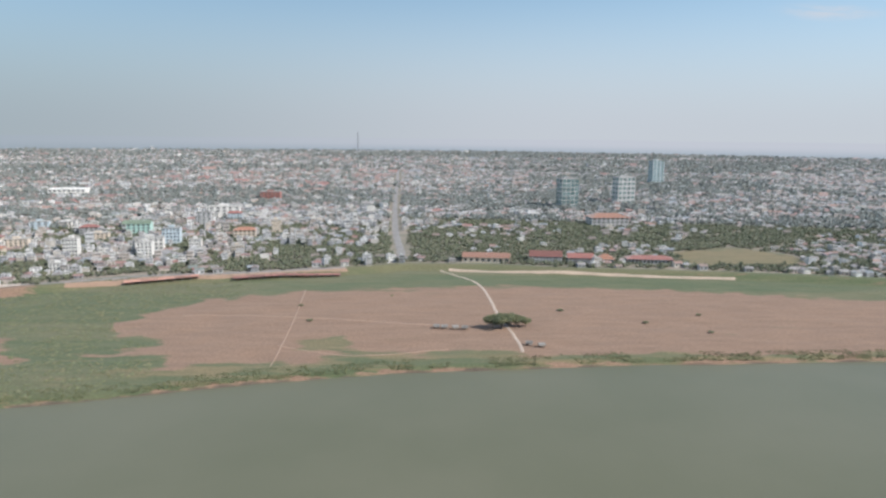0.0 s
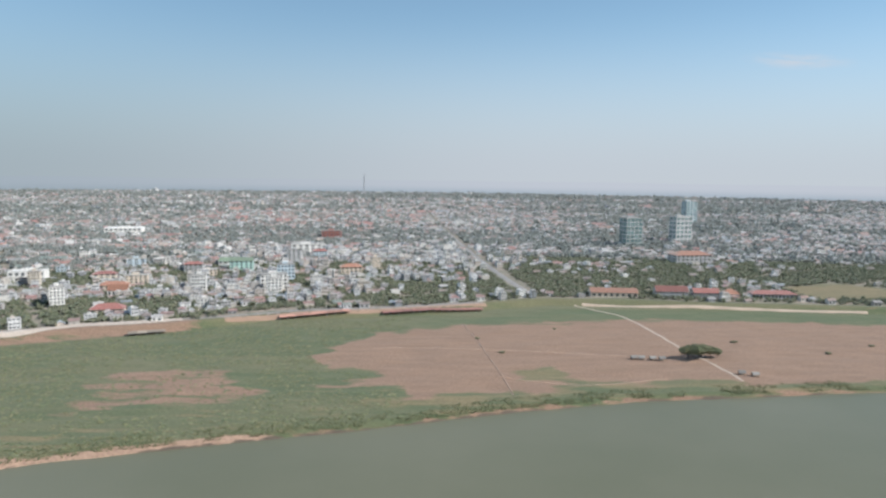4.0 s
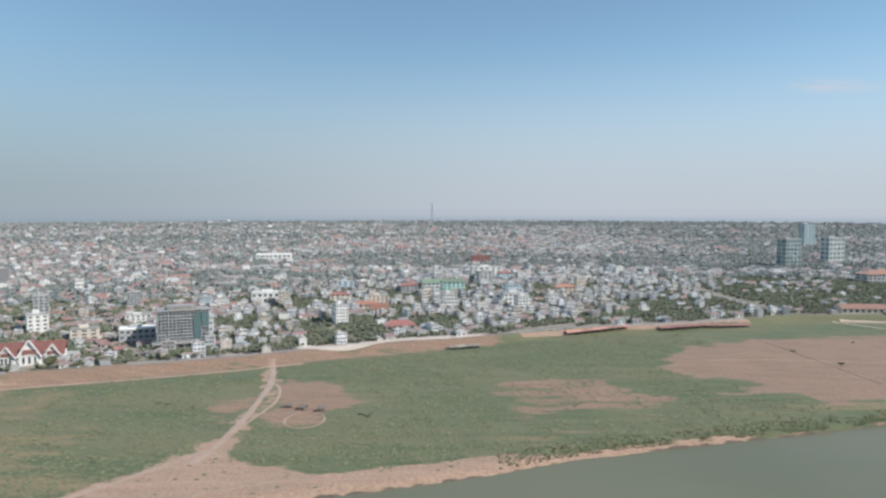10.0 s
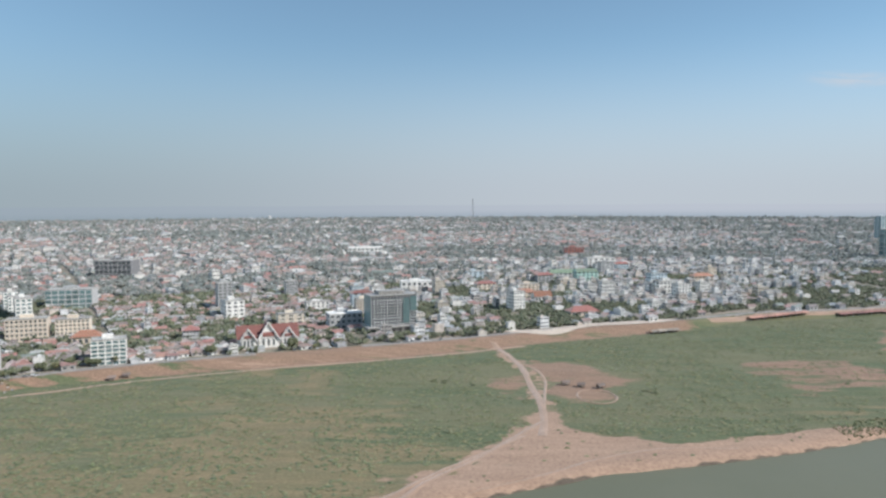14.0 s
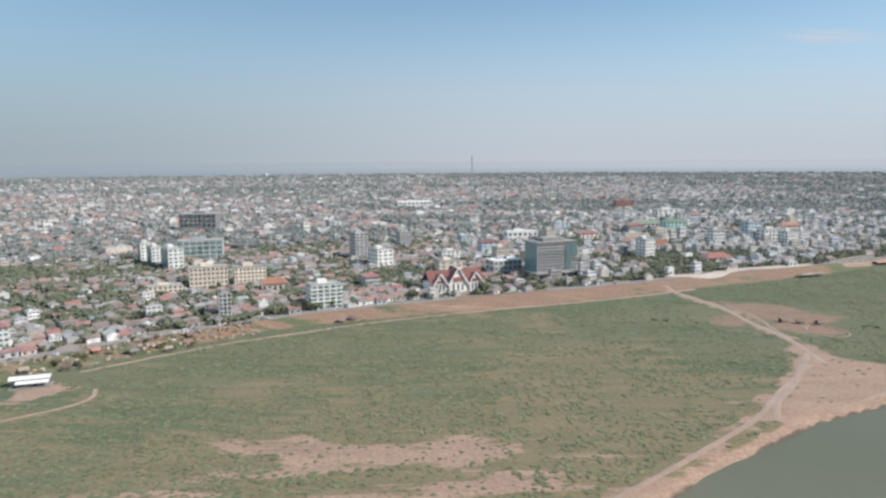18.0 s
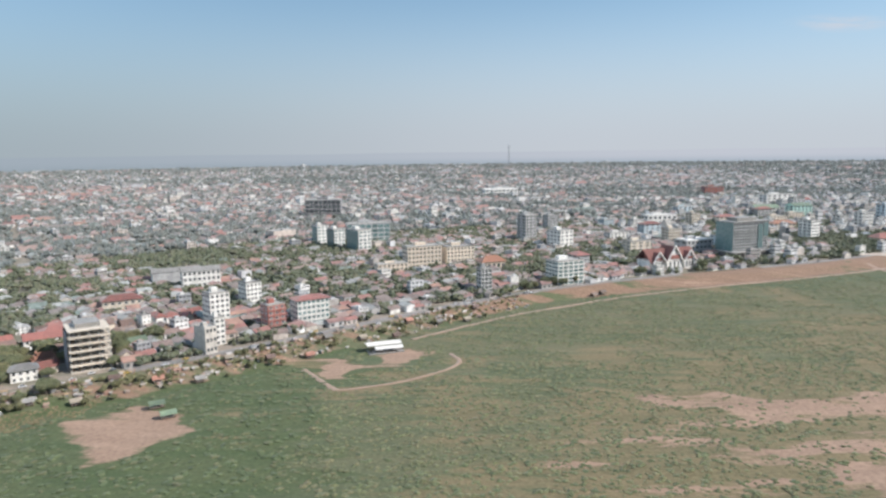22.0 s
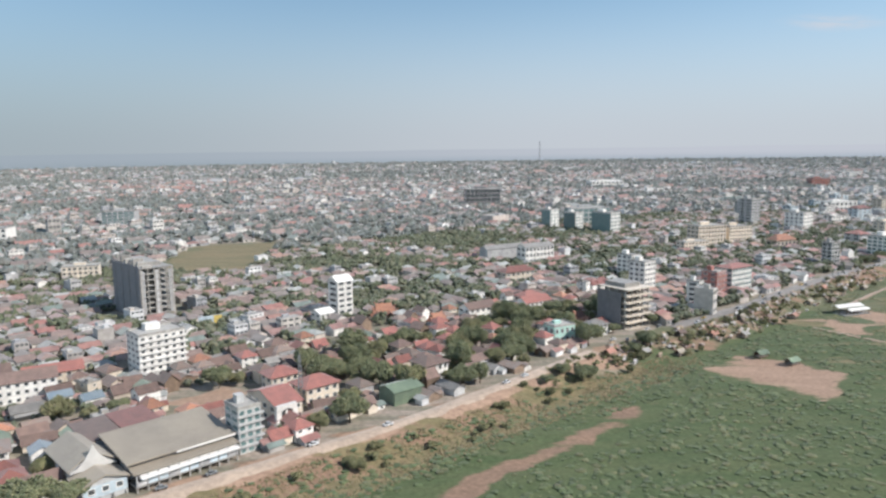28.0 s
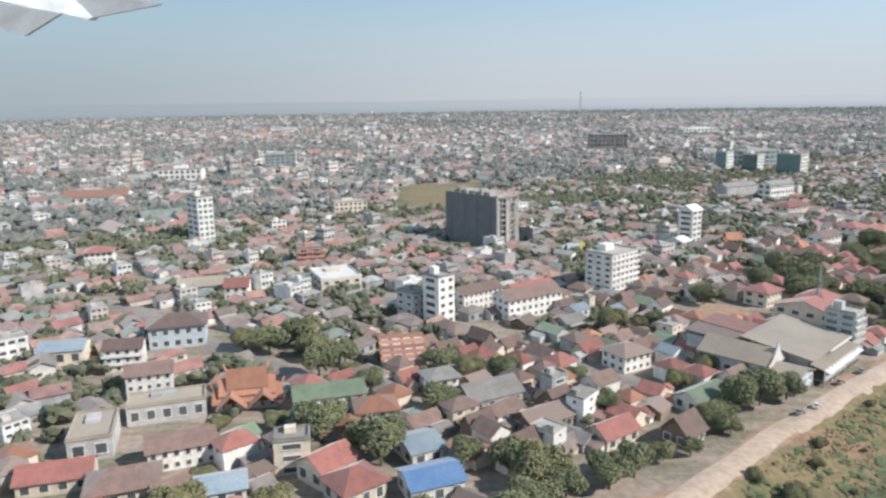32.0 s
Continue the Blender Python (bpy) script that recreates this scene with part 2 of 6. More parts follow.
FAR_ROOFS = palette("town_roofs", [(0.27, 0.165, 0.142), (0.26, 0.24, 0.225), (0.19, 0.15, 0.132), (0.3, 0.165, 0.142), (0.29, 0.265, 0.25), (0.29, 0.145, 0.122), (0.24, 0.185, 0.162), (0.22, 0.195, 0.178), (0.4, 0.38, 0.36), (0.31, 0.185, 0.145), (0.25, 0.215, 0.19), (0.19, 0.215, 0.19), (0.25, 0.165, 0.145), (0.2, 0.16, 0.142), (0.23, 0.25, 0.27), (0.29, 0.205, 0.172), (0.34, 0.32, 0.3)], 0.6, 0.5, 0.3, 0.5, (0.92, 0.97, 1.0))
LEAF_DARK = palette("dark_leaves", [(0.148, 0.175, 0.09), (0.192, 0.207, 0.106), (0.13, 0.158, 0.081), (0.244, 0.24, 0.124)], 0.8, 0.25, 0.6, 0.3, (1, 1, 1), 0.15)
LEAF_LIGHT = palette("light_leaves", [(0.193, 0.197, 0.092), (0.231, 0.224, 0.109), (0.162, 0.174, 0.082), (0.277, 0.249, 0.13)], 0.8, 0.25, 0.6, 0.3, (1, 1, 1), 0.15)
# paler and bluer than garden foliage: distance haze painted into the leaf colour
FAR_HAZED_LEAVES = palette("far_hazed_foliage", [(0.135, 0.149, 0.131), (0.153, 0.163, 0.142), (0.123, 0.139, 0.125), (0.182, 0.179, 0.157)], 0.8, 0.25, 0.3, 0.8, (0.92, 0.98, 1.0), 0.1)
LUSH = palette("lush_scrub_foliage", [(0.108, 0.142, 0.066), (0.125, 0.153, 0.071), (0.097, 0.127, 0.06), (0.153, 0.161, 0.082)], 0.85, 0.2, 0.3, 0.15, (1, 1, 1), 0.12)
NEAR_LEAVES = palette("garden_foliage", [(0.118, 0.134, 0.082), (0.138, 0.15, 0.09), (0.104, 0.121, 0.072), (0.166, 0.164, 0.105)], 0.8, 0.25, 0.3, 0.3, (0.97, 1.0, 0.97), 0.12)
DRY_GRASS = palette("dry_grass_blades", [(0.23, 0.185, 0.103), (0.187, 0.163, 0.086), (0.255, 0.202, 0.12), (0.145, 0.146, 0.073), (0.204, 0.155, 0.095)], 0.9, 0.15, 0.3, 0.2, (1, 1, 1), 0.1)
SHRUB = palette("shrub_foliage", [(0.146, 0.165, 0.081), (0.171, 0.177, 0.087), (0.128, 0.154, 0.076), (0.201, 0.188, 0.099), (0.159, 0.171, 0.087)], 0.85, 0.2, 0.3, 0.15, (1, 1, 1), 0.12)


def water_material():
    m, n, l, p = nodes_of("river_water")
    co = n.new("ShaderNodeTexCoord").outputs["Object"]
    col = mixed(n, l, ramp(n, l, noise_node(n, l, 0.008, 4, co), 0.3, 0.7), (0.135, 0.138, 0.09), (0.16, 0.158, 0.108))
    finish(n, l, p, col, co, 0.32, 0.1, 0.5, 0.12, 0.0)
    return m


def ground_material():
    m, n, l, p = nodes_of("ground_soil")
    co = n.new("ShaderNodeTexCoord").outputs["Object"]
    turned = n.new("ShaderNodeMapping")
    turned.inputs["Rotation"].default_value, turned.inputs["Scale"].default_value = (0, 0, radians(-15)), (0.26, 1.5, 1)
    l.new(co, turned.inputs["Vector"])
    streak = turned.outputs[0]

    def mask(name, spread=0.7):
        a = n.new("ShaderNodeAttribute")
        a.attribute_name = name
        broken = calc(n, l, "ADD", noise_node(n, l, 0.07, 7, streak, 0.68), -0.5)
        return ramp(n, l, calc(n, l, "ADD", a.outputs["Fac"], calc(n, l, "MULTIPLY", broken, spread * 2)), 0.44, 0.6)

    big, mid, fine = noise_node(n, l, 0.014, 6, streak, 0.65), noise_node(n, l, 0.1, 7, streak, 0.65), noise_node(n, l, 0.7, 5, co)
    green = mixed(n, l, ramp(n, l, mid, 0.35, 0.65), (0.092, 0.118, 0.06), (0.122, 0.135, 0.072))
    green = mixed(n, l, ramp(n, l, big, 0.4, 0.65), green, (0.16, 0.152, 0.085))
    dry = mixed(n, l, ramp(n, l, mid, 0.35, 0.65), (0.225, 0.178, 0.1), (0.17, 0.148, 0.08))
    bare = mixed(n, l, ramp(n, l, mid, 0.3, 0.7), (0.285, 0.186, 0.128), (0.235, 0.155, 0.109))
    sand = mixed(n, l, ramp(n, l, mid, 0.3, 0.7), (0.385, 0.262, 0.188), (0.315, 0.212, 0.152))
    town = mixed(n, l, ramp(n, l, mid, 0.4, 0.6), (0.33, 0.275, 0.225), (0.19, 0.18, 0.13))
    lush = mixed(n, l, ramp(n, l, mid, 0.35, 0.65), (0.075, 0.105, 0.045), (0.1, 0.12, 0.055))
    col = mixed(n, l, mask("lush"), green, lush)
    col = mixed(n, l, mask("dry"), col, dry)
    col = mixed(n, l, mask("town", 0.2), col, town)
    col = mixed(n, l, mask("bare"), col, bare)
    col = mixed(n, l, mask("sand", 0.75), col, sand)
    col = mixed(n, l, mask("wet", 0.35), col, (0.12, 0.096, 0.074))
    col = mixed(n, l, 1.0, col, ramp(n, l, fine, 0.25, 0.75, 0.78, 1.18), "MULTIPLY")
    finish(n, l, p, col, co, 0.95, 0.6, 0.9, 0.1, 0.08)
    return m


WATER, SOIL = water_material(), ground_material()

# ---- the lie of the land ----
LEVEE = [(-1700, -560), (-1300, -170), (-1160, -38), (-1112, 9), (-1062, 53), (-1021, 87), (-992, 111), (-953, 146), (-921, 171), (-870, 209), (-834, 244), (-778, 297), (-721, 344), (-655, 374), (-581, 398), (-524, 424), (-470, 447), (-440, 468), (-330, 519), (-261, 566), (-212, 576), (-136, 594), (-32, 638), (45, 636), (110, 623), (209, 614), (302, 601), (376, 587), (700, 540), (1500, 480), (5200, 300)]
SHORE = [(-1500, -820), (-900, -210), (-700, 0), (-578, 125), (-550, 152), (-526, 170), (-499, 191), (-461, 211), (-434, 224), (-400, 233), (-371, 243), (-330, 258), (-301, 273), (-268, 284), (-219, 299), (-166, 314), (-132, 326), (-94, 339), (-24, 357), (36, 364), (99, 373), (163, 377), (251, 384), (500, 400), (1500, 400), (5200, 200)]
TOWN_Z, PLAIN_Z, WATER_Z = 6.0, 1.5, -0.5


def side(line, x, y):
    """Distance to a polyline, positive on its far side from the river."""
    best = np.full(np.shape(x), 1e9)
    for (ax, ay), (bx, by) in zip(line, line[1:]):
        dx, dy = bx - ax, by - ay
        s = np.clip(((x - ax) * dx + (y - ay) * dy) / (dx * dx + dy * dy), 0, 1)
        best = np.minimum(best, np.hypot(x - ax - s * dx, y - ay - s * dy))
    ly = np.interp(x, [p[0] for p in line], [p[1] for p in line])
    return np.where(y > ly, best, -best)


def step(lo, hi, v):
    s = np.clip((v - lo) / (hi - lo), 0, 1)
    return s * s * (3 - 2 * s)


def vnoise(x, y, size, seed=0):
    """Smooth random values 0..1 over the plan."""
    x, y = np.asarray(x, float) / size, np.asarray(y, float) / size
    ix, iy = np.floor(x), np.floor(y)
    fx, fy = x - ix, y - iy
    fx, fy = fx * fx * (3 - 2 * fx), fy * fy * (3 - 2 * fy)

    def h(a, b):
        v = np.sin(a * 127.1 + b * 311.7 + seed * 74.7) * 43758.5453
        return v - np.floor(v)

    return (h(ix, iy) * (1 - fx) + h(ix + 1, iy) * fx) * (1 - fy) + (h(ix, iy + 1) * (1 - fx) + h(ix + 1, iy + 1) * fx) * fy


def inside(poly, x, y, soft=8.0):
    """0..1: how far inside a polygon, over a soft rim."""
    odd, best = np.zeros(np.shape(x), bool), np.full(np.shape(x), 1e9)
    for (ax, ay), (bx, by) in zip(poly, poly[1:] + poly[:1]):
        cross = (ay > y) != (by > y)
        odd ^= cross & (x < (bx - ax) * (y - ay) / ((by - ay) or 1e-9) + ax)
        dx, dy = bx - ax, by - ay
        s = np.clip(((x - ax) * dx + (y - ay) * dy) / (dx * dx + dy * dy), 0, 1)
        best = np.minimum(best, np.hypot(x - ax - s * dx, y - ay - s * dy))
    return step(-soft, soft, np.where(odd, best, -best))


FIELD_EAST = [(-177, 513), (-108, 545), (32, 569), (147, 565), (343, 532), (700, 500), (700, 415), (253, 392), (68, 381), (37, 384), (-44, 385), (-84, 366), (-150, 352), (-156, 369), (-203, 375), (-165, 397), (-196, 413), (-214, 448)]
FIELD_GREEN = [(-92, 413), (-56, 420), (-55, 392), (-88, 391)]
FIELD_MID = [(-333, 385), (-315, 412), (-251, 416), (-241, 386), (-219, 374), (-233, 339), (-292, 335), (-321, 325)]
YARD = [(-459, 412), (-425, 402), (-391, 363), (-394, 342), (-412, 338), (-408, 312), (-436, 309), (-449, 328), (-446, 362)]
YARD_WEST = [(-486, 339), (-484, 366), (-457, 373), (-455, 322), (-462, 314)]
FAN = [(-458, 305), (-447, 300), (-441, 277), (-432, 262), (-410, 256), (-386, 254), (-358, 265), (-322, 278), (-330, 262), (-376, 240), (-400, 228), (-436, 214), (-470, 198), (-514, 190), (-503, 220), (-480, 242), (-464, 262)]
SAND_WEST = [(-720, 183), (-698, 178), (-684, 181), (-659, 177), (-618, 183), (-598, 173), (-602, 157), (-626, 153), (-638, 157), (-662, 156), (-680, 155), (-683, 167), (-702, 170)]
SAND_WIDE = [(-760, 150), (-700, 185), (-600, 195), (-540, 170), (-600, 100), (-680, 60), (-760, 90)]
SAND_MID = [(-531, 213), (-519, 227), (-506, 221), (-514, 206), (-529, 204)]
PAVILION_YARD = [(-841, 223), (-826, 232), (-817, 216), (-808, 216), (-814, 232), (-798, 246), (-788, 233), (-790, 216), (-810, 212), (-820, 194)]
PITCH = [(-906, 151), (-886, 169), (-879, 177), (-865, 158), (-853, 144), (-869, 127), (-876, 118), (-890, 133)]
DITCH = [(-1035, 32), (-1005, 64), (-977, 86), (-941, 115), (-922, 125), (-932, 110), (-955, 90), (-978, 73), (-1002, 48)]
DITCH_EAST = [(-970, 98), (-950, 98), (-948, 88), (-958, 84)]
SAND_SOUTH = [(-684, 131), (-665, 140), (-647, 147), (-606, 157), (-606, 142), (-624, 129), (-640, 110), (-649, 100), (-672, 100), (-670, 117), (-655, 123), (-667, 126)]
SAND_SPOT = [(-724, 133), (-715, 138), (-702, 137), (-706, 129), (-718, 128)]
TRACKS = [[(-472, 452), (-463, 419), (-457, 385), (-455, 350), (-453, 315), (-454, 285), (-457, 262)], [(-459, 400), (-450, 384), (-446, 359), (-449, 330), (-452, 303)], [(-455, 282), (-470, 258), (-487, 232), (-502, 212), (-512, 192)], [(-380, 248), (-413, 246), (-437, 236), (-460, 219), (-488, 202)], [(-464, 262), (-494, 227), (-517, 196), (-548, 166), (-581, 136), (-620, 100)]]
DRY_EAST = [(225, 640), (237, 719), (315, 752), (354, 708), (345, 645)]
STADIUM = [(-1200, 478), (-1130, 500), (-1120, 340), (-1188, 347)]
LOTS = [[(-1078, 118), (-1055, 128), (-1045, 108), (-1070, 100)], [(-945, 165), (-925, 175), (-935, 150), (-955, 150)]]


def edge(x):
    """How far behind the levee line the town begins."""
    return np.interp(x, [-1000, -930, -780, -700, -640, -370, -320], [0, 9, 8, 10, 18, 18, 6])


def foot(x):
    """Where the slope of the levee begins."""
    return np.interp(x, [-1000, -930, -740, -350], [-17, -15, -6, -9])


def height(x, y):
    dl, ds = side(LEVEE, x, y), side(SHORE, x, y)
    base = PLAIN_Z + (TOWN_Z - PLAIN_Z) * step(foot(x), edge(x) - 4, dl)
    bumpy = (vnoise(x, y, 7, 1) - 0.5) * 0.7 + (vnoise(x, y, 25, 2) - 0.5) * 0.9
    base = base + bumpy * step(-8, -22, dl) * step(4, 20, ds)
    bed = WATER_Z - 2.5
    return bed + (base - bed) * step(-5, 5 + 3 * vnoise(x, y, 9, 3), ds)


GRID_X, GRID_Y = np.arange(-1330, 420, 4.0), np.arange(-120, 680, 4.0)
GRID_Z = height(*np.meshgrid(GRID_X, GRID_Y))


def ground_z(x, y):
    """The ground's height at one point, quickly where the fine grid lies."""
    i, j = (x - GRID_X[0]) / 4.0, (y - GRID_Y[0]) / 4.0
    if not (0 <= i < len(GRID_X) - 1 and 0 <= j < len(GRID_Y) - 1):
        return float(height(np.array([float(x)]), np.array([float(y)]))[0])
    a, b = int(i), int(j)
    u, v = i - a, j - b
    return float((GRID_Z[b, a] * (1 - u) + GRID_Z[b, a + 1] * u) * (1 - v) + (GRID_Z[b + 1, a] * (1 - u) + GRID_Z[b + 1, a + 1] * u) * v)


def raw_mesh(name, verts, faces, mats, picks=None, smooth=False):
    """One mesh from arrays of corners and of faces with equal corner counts per array."""
    me = bpy.data.meshes.new(name)
    faces = [np.asarray(f, np.int32) for f in faces if len(f)]
    sizes = np.concatenate([np.full(len(f), f.shape[1], np.int32) for f in faces])
    loops = np.concatenate([f.ravel() for f in faces])
    me.vertices.add(len(verts))
    me.vertices.foreach_set("co", np.asarray(verts, np.float32).ravel())
    me.loops.add(len(loops))
    me.loops.foreach_set("vertex_index", loops)
    me.polygons.add(len(sizes))
    me.polygons.foreach_set("loop_start", np.concatenate(([0], np.cumsum(sizes)[:-1])).astype(np.int32))
    for m in mats:
        me.materials.append(m)
    if picks is not None:
        me.polygons.foreach_set("material_index", np.concatenate(picks).astype(np.int32))
    me.polygons.foreach_set("use_smooth", np.full(len(sizes), smooth))
    me.update(calc_edges=True)
    me.validate()
    return me


def grow(start, first, end, factor):
    out, s = [], first
    v = start
    while abs(v) < abs(end):
        s *= factor
        v += math.copysign(s, end)
        out.append(v)
    return out


def build_ground():
    xs = np.array(sorted(grow(-1330, 5, -5600, 1.22) + list(np.arange(-1330, 420, 4.0)) + grow(420, 5, 5600, 1.22)))
    ys = np.array(sorted(grow(-424, 9, -2500, 1.3) + list(np.arange(-424, -120, 8.0)) + list(np.arange(-120, 680, 4.0)) + grow(680, 5, 5600, 1.2)))
    gx, gy = np.meshgrid(xs, ys)
    x, y = gx.ravel(), gy.ravel()
    verts = np.column_stack((x, y, height(x, y)))
    i = np.arange(len(verts)).reshape(gx.shape)
    quads = np.column_stack((i[:-1, :-1].ravel(), i[:-1, 1:].ravel(), i[1:, 1:].ravel(), i[1:, :-1].ravel()))
    me = raw_mesh("ground", verts, [quads], [SOIL], smooth=True)
    dl, ds = side(LEVEE, x, y), side(SHORE, x, y)
    wx, wy = x, y
    x, y = x + (vnoise(x, y, 13, 41) - 0.5) * 16 + (vnoise(x, y, 5, 42) - 0.5) * 5, y + (vnoise(x, y, 13, 43) - 0.5) * 12
    bare = np.maximum.reduce([0.86 * inside(FIELD_EAST, x, y, 15), 0.64 * inside(FIELD_MID, x, y, 14), 0.72 * inside(YARD, x, y, 9), 0.6 * inside(YARD_WEST, x, y), 0.76 * inside(DITCH, x, y, 5), 0.6 * inside(DITCH_EAST, x, y, 4)])
    bare = (bare - 0.55 * inside(FIELD_GREEN, x, y)) * (0.8 + 0.3 * vnoise(x, y * 3, 45, 44))
    west = step(-900, -950, x)
    ed, ft = edge(x), foot(x)
    slope = step(ft - 3, ft + 2, dl) * step(ed + 5, ed, dl)
    bare = np.maximum(bare, slope * ((0.72 - 0.42 * step(-340, -290, x) - 0.12 * step(0.42, 0.62, vnoise(x, y, 14, 31)) * step(-820, -760, x)) - 0.24 * west - 0.22 * step(-985, -940, x) * step(-740, -790, x)))
    strip = 6 + 13 * step(-300, -340, x) * step(-520, -480, x)
    sand = np.maximum.reduce([0.78 * inside(FAN, x, y, 8), 0.4 * inside(SAND_WIDE, x, y, 26), 0.66 * inside(SAND_WEST, x, y, 7), 0.66 * inside(SAND_SOUTH, x, y, 7), 0.6 * inside(SAND_SPOT, x, y, 5), 0.62 * inside(SAND_MID, x, y, 6), 0.8 * inside(PAVILION_YARD, x, y, 7), 0.78 * inside(PITCH, x, y, 9)])
    sand = np.maximum(sand, step(strip + 4, strip - 4, ds) * step(-180, -230, x) * 0.84)
    bare = np.maximum(bare, 0.55 * step(6, 4, ds) * step(-230, -180, x))
    sand = np.maximum(sand, 0.32 * slope * step(-720, -640, x) * step(-330, -370, x))
    for line in TRACKS:
        gap = np.full(len(x), 1e9)
        for (ax, ay), (bx, by) in zip(line, line[1:]):
            s = np.clip(((x - ax) * (bx - ax) + (y - ay) * (by - ay)) / ((bx - ax) ** 2 + (by - ay) ** 2), 0, 1)
            gap = np.minimum(gap, np.hypot(x - ax - s * (bx - ax), y - ay - s * (by - ay)))
        sand = np.maximum(sand, 0.6 * step(7, 2, gap))
    for lot in LOTS:
        sand = np.maximum(sand, 0.8 * inside(lot, x, y, 5))
    dry = (0.42 + 0.06 * step(-480, -560, x)) * step(110 + 70 * step(-480, -560, x), 20, ds) * (ds > 0) + 0.25 * inside(SAND_WIDE, x, y, 40) + (0.4 * vnoise(x, y, 60, 5) + 0.38 * vnoise(x, y, 22, 6)) * step(-400, -600, x) * step(-920, -820, x) + 0.75 * inside(DRY_EAST, x, y) + 0.7 * inside(STADIUM, x, y) + 0.72 * step(-27, -19, dl) * west * (dl < 2) + 0.3 * inside(FIELD_EAST, x, y, 30)
    sand = np.maximum(sand, west * step(-8, -7, dl) * step(1.5, 0.5, dl) * 0.6)
    x, y = wx, wy
    town = np.maximum(step(-1 - 3 * west, 6 - 5.5 * west, dl - ed), 0.5 * step(-985, -940, x) * step(-740, -790, x) * step(-14, -10, dl)) * (1 - inside(STADIUM, x, y)) * (1 - inside(DRY_EAST, x, y))
    lush = 0.75 * step(-740, -850, x) * (dl < 0)
    wet = 0.75 * step(4.5, 1.0, ds) * (ds > -6) * (0.6 + 0.7 * vnoise(x, y, 18, 52))
    for key, v in (("wet", wet), ("lush", lush), ("bare", bare), ("sand", sand), ("dry", dry), ("town", town)):
        me.attributes.new(key, "FLOAT", "POINT").data.foreach_set("value", v.astype(np.float32))
    tagged(new("ground", me), "flood plain with scrub, bare fields and dusty town soil", "ground", kind="structure")


build_ground()
water = raw_mesh("water", [(-5600, -2500, WATER_Z), (5600, -2500, WATER_Z), (5600, 640, WATER_Z), (-5600, 640, WATER_Z)], [[(0, 1, 2, 3)]], [WATER])
tagged(new("water", water), "broad calm grey-green river", "river", kind="structure")


def ribbon(name, line, width, mat, label, lift=0.25, rise=None):
    """A road or track laid over the ground along a smoothed line."""
    pts = []
    p = [Vector(a) for a in line]
    p = [2 * p[0] - p[1], *p, 2 * p[-1] - p[-2]]
    for a, b, c, d in zip(p, p[1:], p[2:], p[3:]):
        n = max(2, int((c - b).length / 4))
        for k in range(n):
            s = k / n
            pts.append(0.5 * (2 * b + (c - a) * s + (2 * a - 5 * b + 4 * c - d) * s * s + (3 * b - a - 3 * c + d) * s ** 3))
    pts.append(p[-2])
    verts, quads = [], []
    for k, q in enumerate(pts):
        t = (pts[min(k + 1, len(pts) - 1)] - pts[max(k - 1, 0)]).normalized()
        side_v = Vector((-t.y, t.x))
        for j in (-1, -0.4, 0.4, 1):
            wob = width * 0.5 * (1 + 0.25 * (noise.noise((q.x * 0.08, q.y * 0.08, j)))) if abs(j) == 1 else width * 0.5
            e = q + side_v * j * wob
            z = (ground_z(e.x, e.y) if rise is None else rise) + lift - (0.25 if abs(j) == 1 else 0)
            verts.append((e.x, e.y, z))
        if k:
            o = 4 * k
            quads += [(o - 4 + i, o + i, o + i + 1, o - 3 + i) for i in range(3)]
    me = raw_mesh(name, verts, [quads], [mat], smooth=True)
    return tagged(new(name, me), label, "road", kind="structure")


def along(offset, lo, hi):
    """The town's edge above the levee moved sideways, between two x."""
    out = []
    for (ax, ay), (bx, by) in zip(LEVEE, LEVEE[1:]):
        t = Vector((bx - ax, by - ay)).normalized()
        m = Vector(((ax + bx) / 2, (ay + by) / 2)) + Vector((-t.y, t.x)) * (offset + float(edge((ax + bx) / 2)))
        if lo <= m.x <= hi:
            out.append((m.x, m.y))
    return out


ribbon("road", along(-3.6, -1300, -900), 5.6, DIRT, "pale packed dirt road on top of the levee")
ribbon("road", along(0, -930, -560), 6.5, ASPHALT, "dusty asphalt riverside road")
ribbon("road", along(1, -575, -30), 6.5, ASPHALT, "dusty asphalt riverside road")
ribbon("road", along(-12, 0, 330), 4, DIRT, "pale dirt road along the river bank")
ribbon("road", along(-6, -330, -20), 7, TRACK, "brown dirt service road along the bank")
ribbon("road", along(-26, -800, -440), 2.6, TRACK, "pale dirt berm road at the foot of the levee")
ribbon("road", [(-478, 488), (-456, 484), (-430, 484), (-411, 500), (-389, 514), (-362, 522), (-326, 536)], 12, PALE_EARTH, "wide pale winding earth embankment", 0.6)
for line, wide in (([(-108, 548), (-100, 478), (-93, 397), (-91, 362)], 0.7), ([(-174, 464), (-138, 467), (-61, 457), (-6, 446)], 1.5), ([(-95, 397), (-47, 382), (4, 395)], 1.2)):
    ribbon("road", line, wide, TRACK, "faint footpath across a bare field", 0.3)
for line, wide, label in zip(TRACKS, (3.8, 1.6, 3.0, 2.0, 2.4), ("dirt track down to the river beach", "side branch of a dirt track", "dirt track along the river beach", "faint wheel track on the beach", "narrow dirt track along the shore")):
    ribbon("road", line, wide, TRACK, label)
ring = [(-423 + 10.5 * math.cos(k * 0.4488) * 0.95, 325 + 12.5 * math.sin(k * 0.4488)) for k in range(15)]
ribbon("road", ring, 1.1, TRACK, "low oval earth berm round a yard", 0.4)
